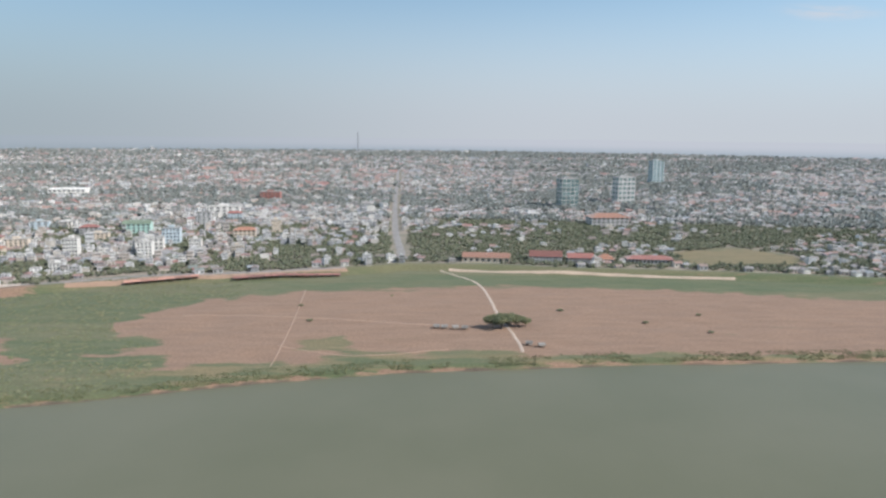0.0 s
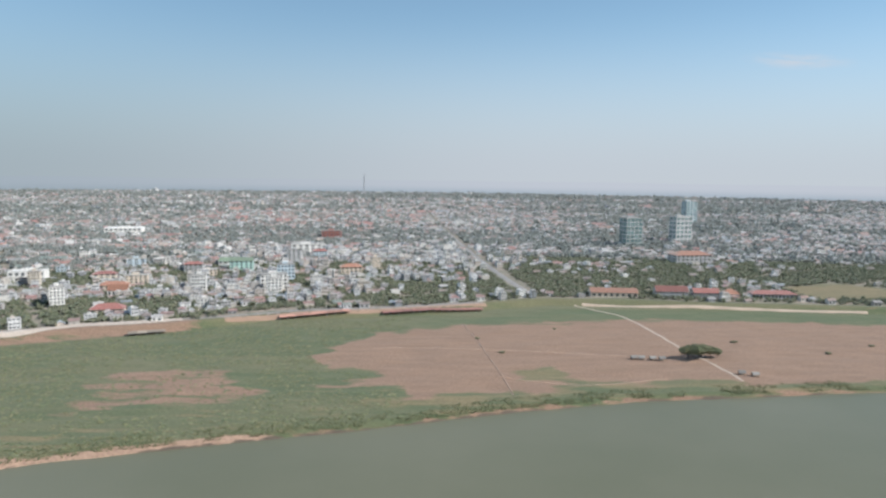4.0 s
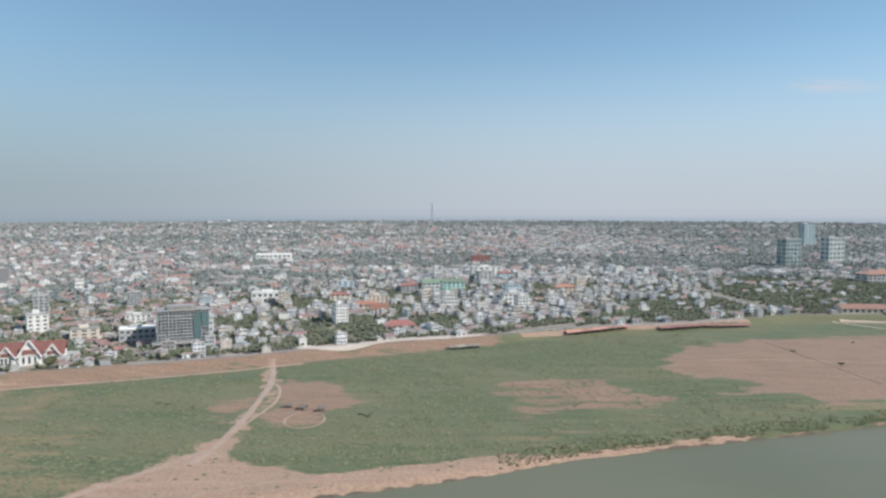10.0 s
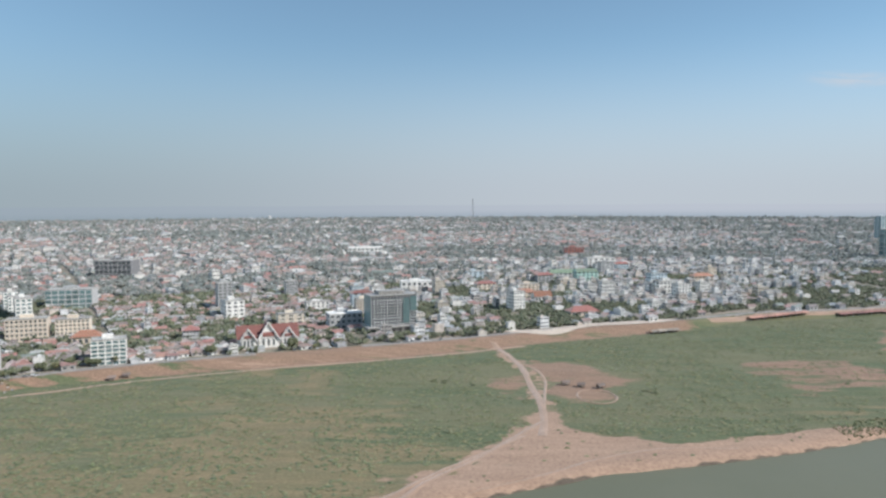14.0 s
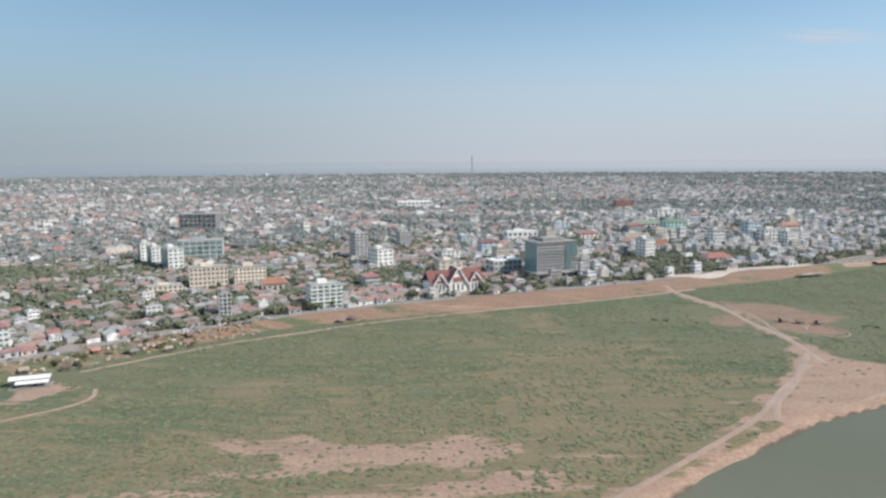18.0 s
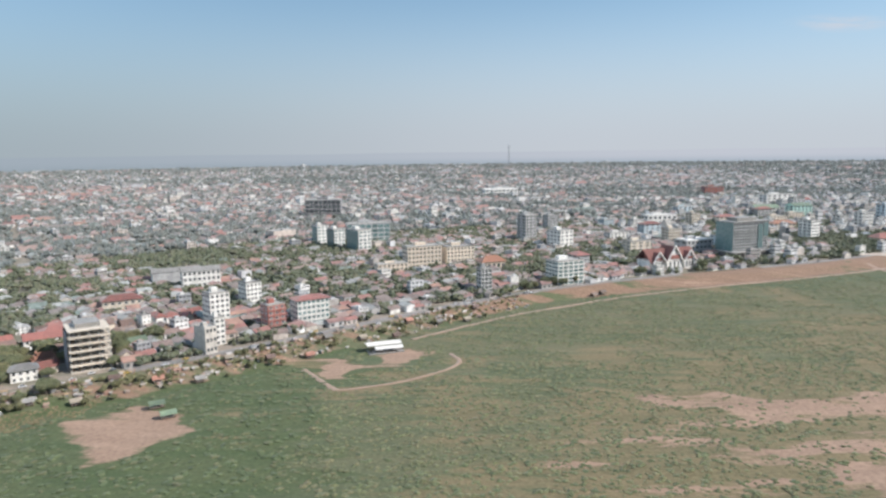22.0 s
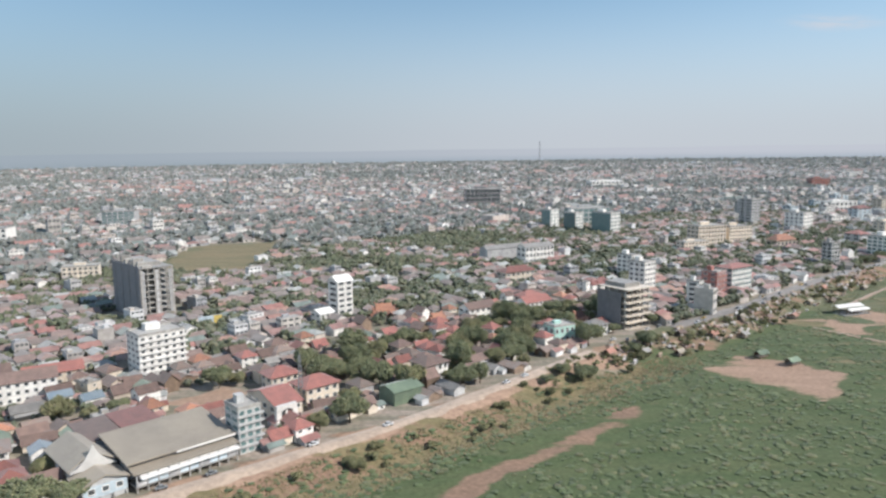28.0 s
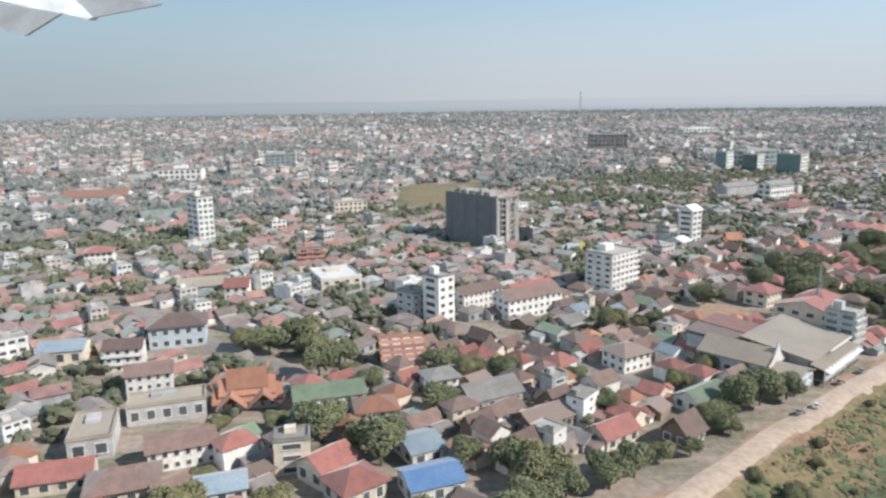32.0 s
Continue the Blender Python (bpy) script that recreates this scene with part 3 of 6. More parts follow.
ribbon("road", [(-1, 630), (28, 582), (36, 530), (39, 479), (46, 417), (47, 390)], 2.2, DIRT, "narrow dirt track across a bare field")
ribbon("road", [(-817, 186), (-798, 192), (-780, 206), (-771, 221), (-775, 234)], 1.9, TRACK, "curved dirt path through the scrub")
ribbon("road", [(-835, 212), (-817, 186)], 2.6, TRACK, "short dirt path through the scrub")
ribbon("road", [(-40, 690), (-58, 874), (-80, 1200), (-113, 1771), (-150, 2400)], 8, ASPHALT, "straight grey avenue into the town", 0.4)
ribbon("road", [(-1090, 44), (-1110, 66), (-1135, 92), (-1165, 128), (-1200, 170)], 5, ASPHALT, "dusty asphalt side street", 0.3)
ribbon("road", [(-1330, 150), (-1264, 129), (-1214, 86), (-1180, 60)], 6, ASPHALT, "dusty asphalt side street", 0.3)


# ---- building parts ----
CACHE = {}


def boxes(*specs):
    """Corners and faces of boxes (x0, y0, z0, x1, y1, z1)."""
    verts, faces = [], []
    for x0, y0, z0, x1, y1, z1 in specs:
        o = len(verts)
        verts += [(x0, y0, z0), (x1, y0, z0), (x1, y1, z0), (x0, y1, z0), (x0, y0, z1), (x1, y0, z1), (x1, y1, z1), (x0, y1, z1)]
        faces += [(o, o + 3, o + 2, o + 1), (o + 4, o + 5, o + 6, o + 7), (o, o + 1, o + 5, o + 4), (o + 1, o + 2, o + 6, o + 5), (o + 2, o + 3, o + 7, o + 6), (o + 3, o, o + 4, o + 7)]
    return verts, faces


def mesh_of(name, verts, faces, mats, picks=None):
    me = bpy.data.meshes.new(name)
    me.from_pydata(verts, [], faces)
    for m in mats:
        me.materials.append(m)
    if picks:
        me.polygons.foreach_set("material_index", picks)
    me.update()
    return me


def put(name, me, parent=None, at=(0, 0, 0), turn=0.0, label=""):
    ob = new(name, me)
    ob.parent = parent
    ob.location = at
    ob.rotation_euler = (0, 0, turn)
    if label:
        tagged(ob, label)
    return ob


def box_part(name, parent, mat, x0, y0, z0, x1, y1, z1, label=""):
    return put(name, mesh_of(name, *boxes((x0, y0, z0, x1, y1, z1)), [mat]), parent, label=label)


def base(name, x, y, turn, label, category, group="", z=None):
    ob = new(name)
    ob.matrix_basis = pose(x, y, ground_z(x, y) - 0.05 if z is None else z, 0, 0, turn)
    return tagged(ob, label, category, group)


def window_mesh(w, h, glass=None, frame_mat=None):
    """A window in its wall's plane, facing -y: a proud frame, a sill and a sunken pane."""
    glass, frame_mat = glass or GLASS, frame_mat or WHITE
    key = ("window", round(w, 2), round(h, 2), glass.name, frame_mat.name)
    if key not in CACHE:
        f = min(0.12, w * 0.12)
        v, q = boxes((-w / 2, -0.08, 0, -w / 2 + f, 0.02, h), (w / 2 - f, -0.08, 0, w / 2, 0.02, h), (-w / 2 + f, -0.08, h - f, w / 2 - f, 0.02, h), (-w / 2 - f / 2, -0.16, -f, w / 2 + f / 2, 0.02, 0), (-w / 2 + f, -0.03, 0, w / 2 - f, 0.02, h - f))
        CACHE[key] = mesh_of("window", v, q, [frame_mat, glass], [0] * 24 + [1] * 6)
    return CACHE[key]


def window_row(wide, count, h, share, glass=None):
    """One storey's windows on one face, for buildings that stay far off."""
    glass = glass or GLASS
    key = ("row", round(wide, 2), count, round(h, 2), share, glass.name)
    if key not in CACHE:
        panes, sills = [], []
        for i in range(count):
            c, e = wide * (i + 0.5) / count - wide / 2, wide / count * share / 2
            panes.append((c - e, -0.06, 0, c + e, 0.02, h))
            sills.append((c - e - 0.1, -0.18, -0.14, c + e + 0.1, 0.02, 0))
        v, q = boxes(*panes, *sills)
        CACHE[key] = mesh_of("ribbon_window", v, q, [glass, WHITE], [0] * 6 * count + [1] * 6 * count)
    return CACHE[key]


def gable_roof(w, d, rise, eave=0.5, thick=0.12):
    """A pitched roof with its ridge along x, with thickness and overhang."""
    x, y = w / 2 + eave, d / 2 + eave
    drop = rise * eave / (d / 2)
    v = [(-x, -y, -drop), (x, -y, -drop), (x, 0, rise), (-x, 0, rise), (x, y, -drop), (-x, y, -drop)]
    v += [(a, b, c - thick) for a, b, c in v]
    f = [(0, 1, 2, 3), (3, 2, 4, 5), (7, 6, 9, 8), (8, 9, 11, 10), (0, 6, 7, 1), (4, 10, 11, 5), (1, 7, 8, 2), (2, 8, 10, 4), (3, 9, 6, 0), (5, 11, 9, 3)]
    return v, f


def hip_roof(w, d, rise, eave=0.55, thick=0.14):
    x, y = w / 2 + eave, d / 2 + eave
    r = max(0.3, w / 2 - d / 2 * 0.9)
    v = [(-x, -y, 0), (x, -y, 0), (x, y, 0), (-x, y, 0), (-r, 0, rise), (r, 0, rise)]
    v += [(a, b, -thick) for a, b, c in v[:4]]
    f = [(0, 1, 5, 4), (1, 2, 5), (2, 3, 4, 5), (3, 0, 4), (9, 8, 7, 6), (0, 6, 7, 1), (1, 7, 8, 2), (2, 8, 9, 3), (3, 9, 6, 0)]
    return v, f


def gable_wall(w, d, h, rise):
    """House walls up to the eaves with the two gable triangles."""
    x, y = w / 2, d / 2
    v = [(-x, -y, -0.6), (x, -y, -0.6), (x, y, -0.6), (-x, y, -0.6), (-x, -y, h), (x, -y, h), (x, y, h), (-x, y, h), (-x, 0, h + rise - 0.15), (x, 0, h + rise - 0.15)]
    f = [(0, 1, 5, 4), (2, 3, 7, 6), (1, 2, 6, 9, 5), (3, 0, 4, 8, 7), (3, 2, 1, 0)]
    return v, f


# ---- houses of the near quarter, built once each and copied ----
def house(label, w, d, h, roof, rise, wall_mat, roof_mat, floors=1, porch=None, name="house", annex=0.0):
    root = tagged(new(name), label, "house", "houses of the riverside quarter")
    if roof == "gable":
        put("wall", mesh_of("wall", *gable_wall(w, d, h, rise), [wall_mat]), root)
        put("roof", mesh_of("roof", *gable_roof(w, d, rise), [roof_mat]), root, (0, 0, h))
    elif roof == "hip":
        box_part("wall", root, wall_mat, -w / 2, -d / 2, -0.6, w / 2, d / 2, h)
        put("roof", mesh_of("roof", *hip_roof(w, d, rise), [roof_mat]), root, (0, 0, h))
    else:
        box_part("wall", root, wall_mat, -w / 2, -d / 2, -0.6, w / 2, d / 2, h)
        p = 0.45
        v, f = boxes((-w / 2 - 0.1, -d / 2 - 0.1, h, w / 2 + 0.1, d / 2 + 0.1, h + 0.15), (-w / 2, -d / 2, h + 0.15, w / 2, -d / 2 + 0.15, h + p), (-w / 2, d / 2 - 0.15, h + 0.15, w / 2, d / 2, h + p), (-w / 2, -d / 2 + 0.15, h + 0.15, -w / 2 + 0.15, d / 2 - 0.15, h + p), (w / 2 - 0.15, -d / 2 + 0.15, h + 0.15, w / 2, d / 2 - 0.15, h + p), (0, d * 0.1, h + 0.15, w * 0.35, d * 0.4, h + 1.4))
        put("roof", mesh_of("roof", v, f, [roof_mat]), root)
    fh = h / floors
    for k in range(floors):
        z = k * fh + fh * 0.35
        n = 2 if floors > 1 else 1
        for i in range(n):
            put("window", window_mesh(w * 0.22, fh * 0.45), root, (w * (i + 0.5) / n - w / 2 + (w * 0.2 if n == 1 else 0), -d / 2, z))
        if k == floors - 1:
            put("window", window_mesh(d * 0.25, fh * 0.42), root, (w / 2, 0, z), math.pi / 2)
    if roof == "flat":
        for k in range(floors):
            put("window", window_mesh(d * 0.22, fh * 0.42), root, (-w / 2, 0, k * fh + fh * 0.35), -math.pi / 2)
            put("window", window_mesh(w * 0.22, fh * 0.42), root, (0, d / 2, k * fh + fh * 0.35), math.pi)
    if annex:
        a = annex
        v, f = gable_wall(w * 0.55, d * 0.6, h * 0.8, rise * 0.6)
        put("annex_wall", mesh_of("annex_wall", [(q + a * w * 0.2, -p - d * 0.55, r) for p, q, r in v], [q[::-1] for q in f], [wall_mat]), root)
        v, f = gable_roof(w * 0.55, d * 0.6, rise * 0.6, 0.4)
        put("annex_roof", mesh_of("annex_roof", [(q + a * w * 0.2, -p - d * 0.55, r + h * 0.8) for p, q, r in v], f, [roof_mat]), root)
    if porch:
        v, f = boxes((-w * 0.45, -d / 2 - 2.2, h * 0.62 / floors + 0.5, w * 0.3, -d / 2, h * 0.62 / floors + 0.62))
        v = [(a, b, c + (b + d / 2) * 0.22) for a, b, c in v]
        put("porch_roof", mesh_of("porch_roof", v, f, [porch]), root)
    return root


HOUSES = [
    (house("two-storey cream house with brown hipped tile roof", 8, 6.6, 4.2, "hip", 2.0, CREAM, TILE_BROWN, 2, TILE_BROWN), 9),
    (house("low house with dark brown gabled tile roof", 8.6, 6.4, 2.6, "gable", 1.9, CREAM, TILE_BROWN, 1, annex=1), 14),
    (house("low shed house with rusted corrugated tin roof", 9, 6, 2.3, "gable", 1.3, WOODW, TIN_RUST, 1, name="shed", annex=-1), 12),
    (house("low shed house with grey weathered tin roof", 9.4, 6.8, 2.5, "gable", 1.4, GREYW, TIN_GREY, 1, TIN_GREY, name="shed"), 6),
    (house("white two-storey villa with red hipped tile roof", 8, 7.2, 4.4, "hip", 2.1, WHITE, TILE_RED, 2, name="villa"), 10),
    (house("cream house with red gabled tile roof", 8.6, 6.6, 3.0, "gable", 1.9, CREAM, TILE_RED, 1, annex=-1), 10),
    (house("house with faded green tin roof", 9, 6.4, 3.0, "gable", 1.5, GREYW, TIN_GREEN, 1), 3),
    (house("house with pale blue tin roof", 8.8, 6.8, 3.4, "gable", 1.4, WHITE, TIN_BLUE, 1), 2),
    (house("cream villa with orange hipped tile roof", 7.6, 6.8, 3.6, "hip", 2.0, CREAM, TILE_ORANGE, 2, name="villa"), 4),
    (house("white flat-roofed three-storey shophouse", 5.6, 8, 6.6, "flat", 0, WHITE, CONCRETE, 3, name="shophouse"), 2),
    (house("beige flat-roofed two-storey shophouse", 7, 7.5, 4.6, "flat", 0, CREAM, CONCRETE, 2, name="shophouse"), 2),
    (house("dark timber house with steep brown gabled roof", 7.4, 6, 3.8, "gable", 2.4, WOODW, TILE_BROWN, 2, annex=1), 8),
    (house("white house with brown gabled tile roof", 9, 6.4, 4.4, "gable", 1.8, WHITE, TILE_BROWN, 2, TILE_RED, name="villa"), 9),
    (house("grey house with mottled grey-brown tin roof", 8.4, 7, 3.2, "hip", 1.8, GREYW, TIN_RUST, 1), 7),
]


# ---- trees ----
PHI = (1 + 5 ** 0.5) / 2
ICO = np.array([(-1, PHI, 0), (1, PHI, 0), (-1, -PHI, 0), (1, -PHI, 0), (0, -1, PHI), (0, 1, PHI), (0, -1, -PHI), (0, 1, -PHI), (PHI, 0, -1), (PHI, 0, 1), (-PHI, 0, -1), (-PHI, 0, 1)]) / math.hypot(1, PHI)
ICO_F = np.array([(0, 11, 5), (0, 5, 1), (0, 1, 7), (0, 7, 10), (0, 10, 11), (1, 5, 9), (5, 11, 4), (11, 10, 2), (10, 7, 6), (7, 1, 8), (3, 9, 4), (3, 4, 2), (3, 2, 6), (3, 6, 8), (3, 8, 9), (4, 9, 5), (2, 4, 11), (6, 2, 10), (8, 6, 7), (9, 8, 1)])


OCT = np.array([(1, 0, 0), (0, 1, 0), (-1, 0, 0), (0, -1, 0), (0, 0, 1), (0, 0, -1)], float) * 1.12
OCT_F = np.array([(0, 1, 4), (1, 2, 4), (2, 3, 4), (3, 0, 4), (1, 0, 5), (2, 1, 5), (3, 2, 5), (0, 3, 5)])


def clumps(rng, centres, radii, squash=0.8, rough=0.35, plain=False):
    """Many small ragged lumps: corners and triangles."""
    n = len(centres)
    a = rng.uniform(0, 2 * np.pi, n)
    ca, sa = np.cos(a)[:, None], np.sin(a)[:, None]
    lump, faces = (OCT, OCT_F) if plain else (ICO, ICO_F)
    m = len(lump)
    p = lump[None] * (1 + rng.uniform(-rough, rough, (n, m, 1)))
    x, y, z = p[..., 0] * ca - p[..., 1] * sa, p[..., 0] * sa + p[..., 1] * ca, p[..., 2] * squash
    v = np.stack((x, y, z), -1) * radii[:, None, None] + centres[:, None, :]
    f = faces[None] + (np.arange(n) * m)[:, None, None]
    return v.reshape(-1, 3), f.reshape(-1, 3)


def tree(label, tall, spread, seed, mat, flat=0.75):
    rng = np.random.default_rng(seed)
    root = tagged(new("tree"), label, "tree", "town trees")
    bm = bmesh.new()
    r = tall * 0.035
    limbs = [((0, 0, -0.5), (0, 0, tall * 0.45), r, r * 0.7)]
    for k in range(5):
        a = k * 1.26 + seed
        limbs.append(((0, 0, tall * (0.3 + 0.03 * k)), (math.cos(a) * spread * 0.55, math.sin(a) * spread * 0.55, tall * 0.68), r * 0.5, r * 0.2))
    for a, b, ra, rb in limbs:
        a, b = Vector(a), Vector(b)
        m = Matrix.Translation((a + b) / 2) @ (b - a).to_track_quat("Z", "Y").to_matrix().to_4x4()
        bmesh.ops.create_cone(bm, cap_ends=True, segments=6, radius1=ra, radius2=rb, depth=(b - a).length, matrix=m)
    me = bpy.data.meshes.new("trunk")
    bm.to_mesh(me)
    bm.free()
    me.materials.append(BARK)
    put("trunk", me, root)
    n = 2400
    d = rng.normal(size=(n, 3))
    d /= np.linalg.norm(d, axis=1)[:, None]
    rad = rng.uniform(0.45, 1.0, n) ** 0.6
    lobes = 1 + 0.28 * np.sin(3 * np.arctan2(d[:, 1], d[:, 0]) + seed)
    c = d * (rad * lobes)[:, None] * np.array((spread, spread, tall * 0.36 * flat)) + np.array((0, 0, tall * 0.66))
    v, f = clumps(rng, c, rng.uniform(0.035, 0.085, n) * spread, 0.7, 0.5, True)
    put("crown", raw_mesh("crown", v, [f], [mat]), root)
    return root


TREES = [
    tree("broad dark green tree with a dense crown", 7.5, 4.2, 1, LEAF_DARK),
    tree("dark green spreading tree between houses", 6.0, 3.6, 2, LEAF_DARK, 0.7),
    tree("tall dark green tree between houses", 9.0, 4.0, 3, LEAF_DARK, 0.9),
    tree("small light green tree between houses", 4.6, 2.6, 4, LEAF_LIGHT, 0.8),
    tree("olive green tree with a ragged crown", 6.6, 3.6, 5, LEAF_LIGHT, 0.85),
]
SHADE_TREE = tree("small round shade tree on the promenade", 2.6, 1.3, 6, LEAF_LIGHT, 0.8)


# ---- large named buildings ----
TAKEN = []


def block(name, label, category, x, y, w, d, h, turn, floors, cols, rows, wall_mat, roof="flat", roof_mat=None, rise=2.5, glass=None, win=(0.55, 0.5), ledges=False, z=None, right=0):
    """A building: walls, storeys of windows on the front and on the sides, and its roof. cols: windows a storey on the front, rows: on a side."""
    root = base(name, x, y, turn, label, category, z=z)
    TAKEN.append((x, y, (w + d) / 4 + 3.5))
    roof_mat = roof_mat or CONCRETE
    if roof == "gable":
        put("wall", mesh_of("wall", *gable_wall(w, d, h, rise), [wall_mat]), root)
        put("roof", mesh_of("roof", *gable_roof(w, d, rise), [roof_mat]), root, (0, 0, h))
    elif roof == "hip":
        box_part("wall", root, wall_mat, -w / 2, -d / 2, -0.6, w / 2, d / 2, h)
        put("roof", mesh_of("roof", *hip_roof(w, d, rise, 0.8), [roof_mat]), root, (0, 0, h))
    else:
        box_part("wall", root, wall_mat, -w / 2, -d / 2, -0.6, w / 2, d / 2, h)
        p, e = 0.7, 0.2
        v, f = boxes((-w / 2 - e, -d / 2 - e, h, w / 2 + e, d / 2 + e, h + 0.2), (-w / 2, -d / 2, h + 0.2, w / 2, -d / 2 + e, h + p), (-w / 2, d / 2 - e, h + 0.2, w / 2, d / 2, h + p), (-w / 2, -d / 2 + e, h + 0.2, -w / 2 + e, d / 2 - e, h + p), (w / 2 - e, -d / 2 + e, h + 0.2, w / 2, d / 2 - e, h + p))
        top = put("roof", mesh_of("roof", v, f, [roof_mat]), root)
        box_part("stair_head", top, wall_mat, -w * 0.2, d * 0.05, h + 0.2, w * 0.12, d * 0.35, h + min(2.4, h * 0.2))
    fh = h / floors
    far = w / max(cols, 1) * win[0] < 0.0043 * math.hypot(max(0, x, -1150 - x), y + 60)
    for k in range(floors if far else 0):
        z0 = k * fh + fh * (1 - win[1]) * 0.55
        for wide, count, at, turned in ((w, cols, (0, -d / 2, z0), 0), (d, rows, (-w / 2, 0, z0), -math.pi / 2), (d, right, (w / 2, 0, z0), math.pi / 2)):
            if count:
                tagged(put("ribbon_window", window_row(wide, count, fh * win[1], win[0], glass), root, at, turned), kind="stuff")
    for k in range(0 if far else floors):
        z0 = k * fh + fh * (1 - win[1]) * 0.55
        for i in range(cols):
            put("window", window_mesh(w / cols * win[0], fh * win[1], glass), root, (w * (i + 0.5) / cols - w / 2, -d / 2, z0))
        for i in range(rows):
            put("window", window_mesh(d / rows * win[0], fh * win[1], glass), root, (-w / 2, d * (i + 0.5) / rows - d / 2, z0), -math.pi / 2)
        for i in range(right):
            put("window", window_mesh(d / right * win[0], fh * win[1], glass), root, (w / 2, d * (i + 0.5) / right - d / 2, z0), math.pi / 2)
        if ledges and k:
            slab = box_part("balcony", root, wall_mat, -w / 2 - 0.5, -d / 2 - 0.7, k * fh - 0.1, w / 2 + 0.5, -d / 2, k * fh + 0.12)
            box_part("railing", slab, wall_mat, -w / 2 - 0.5, -d / 2 - 0.7, k * fh + 0.12, w / 2 + 0.5, -d / 2 - 0.6, k * fh + 0.6)
    return root


def skeleton_tower(label, x, y, w, d, h, turn, floors, bays, deep, net):
    """A building shell in raw concrete: slabs and columns, with netting, or without it a dark sheet for the shaded
    flank.
    """
    root = base("unfinished_building", x, y, turn, label, "building")
    TAKEN.append((x, y, max(w, d) / 2 + 4))
    fh = h / floors
    for k in range(floors + 1):
        box_part("slab", root, CONCRETE if net else CREAM, -w / 2, -d / 2 - (0 if net else 1.5), k * fh - 0.18, w / 2, d / 2, k * fh + 0.18)
    for i in range(bays + 1):
        for j in range(deep + 1):
            if i in (0, bays) or j in (0, deep):
                cx, cy = w * i / bays - w / 2, d * j / deep - d / 2
                cx, cy = cx - math.copysign(0.45, cx) if cx else 0, cy - math.copysign(0.45, cy) if cy else 0
                box_part("column", root, CONCRETE, cx - 0.3, cy - 0.3, -0.5, cx + 0.3, cy + 0.3, h)
    box_part("core", root, CONCRETE, -w * 0.3, -d * 0.3, 0, w * 0.3, d * 0.42, h + fh * 0.7, "grey concrete core wall")
    if not net:
        # no scaffold net here: a dark sheet paints the shade on the flank
        box_part("netting", root, DARKW, -w / 2 - 0.3, -d / 2 + 2, -0.3, -w / 2 - 0.1, d / 2, h - fh * 0.5, "dark flank sheet for scaffold netting and painted shade")
    if net:
        box_part("netting", root, NETTING, -w / 2 - 0.4, -d / 2 + 0.3, -0.3, -w / 2 - 0.15, d / 2, h + 0.8, "dark flank sheet for scaffold netting and painted shade")
        box_part("netting", root, NETTING, -w / 2 - 0.1, d / 2 + 0.15, -0.3, w / 2, d / 2 + 0.4, h + 0.8, "dark flank sheet for scaffold netting and painted shade")
        for i in range(4):
            sy = -d / 2 + 4 + i * (d - 8) / 3
            box_part("net_seam", root, DARKW, -w / 2 - 0.55, sy - 0.25, -0.3, -w / 2 - 0.4, sy + 0.25, h + 0.4, "dark seam between nets")
        for i in range(7):
            sy = -d / 2 + 2 + i * (d - 4) / 6
            box_part("roof_stub", root, CONCRETE, -w * 0.4, sy - 0.8, h + 0.18, -w * 0.1, sy + 0.8, h + 1.2 + 1.1 * (i % 3))
        for i in range(bays):
            if i % 2 == 0:
                box_part("infill", root, GREYW, w * i / bays - w / 2 + 0.8, -d / 2 + 0.25, fh, w * (i + 0.7) / bays - w / 2, -d / 2 + 0.5, h * 0.95)
    return root


skeleton_tower("unfinished concrete tower with dark flank sheet for scaffold netting and painted shade", -1135.4, 234.4, 15, 34, 23.5, 44, 9, 5, 7, True)
skeleton_tower("unfinished concrete building with open floors", -919, 204, 15, 15, 16.5, 35, 6, 4, 3, False)
block("apartment_building", "white eight-storey apartment block with balconies", "building", -1092, 143.5, 15.5, 11, 14.6, 44, 7, 6, 3, WHITE, ledges=True)
block("tower_house", "slim white tower with open stair windows", "tower", -1041, 220, 8, 7, 17.5, 44, 7, 2, 1, WHITE, "gable", ROOF_WHITE, 2.2, win=(0.7, 0.55))
block("annex", "low white annex beside a slim tower", "building", -1048, 212, 7, 8, 5, 44, 2, 3, 2, WHITE, "gable", ROOF_WHITE, 1.5)
block("apartment_building", "narrow white six-storey block with a side wing", "building", -1152, 108, 6.4, 7.5, 15, 44, 6, 2, 1, WHITE)
block("apartment_building", "grey-white four-storey wing of a block", "building", -1160, 112, 7, 8, 9, 44, 4, 3, 2, GREYW)
block("school_building", "long three-storey cream building with red-brown roof", "building", -1124, 117, 21, 9, 6.8, 33, 3, 9, 3, WHITE, "gable", TILE_BROWN, 2.2)
block("school_building", "long low building with brown-red roof", "building", -1122, 133, 17, 8, 4.6, 33, 2, 6, 2, CREAM, "gable", TILE_RED, 2)
block("shophouse", "shophouse with blue shopfront and brown roof", "building", -1226, 90, 15, 11, 6.4, 18, 2, 5, 3, BLUEW, "hip", TILE_BROWN, 2.4)
block("long_house", "long white building with green tin roof", "building", -1174, 43, 15, 7.5, 5.2, 18, 2, 6, 2, WHITE, "gable", TIN_GREEN, 1.8)
block("villa", "white villa with bright orange-red hipped roof", "house", -1163, 38, 8, 7, 4, 14, 2, 4, 2, WHITE, "hip", TILE_ORANGE, 2)
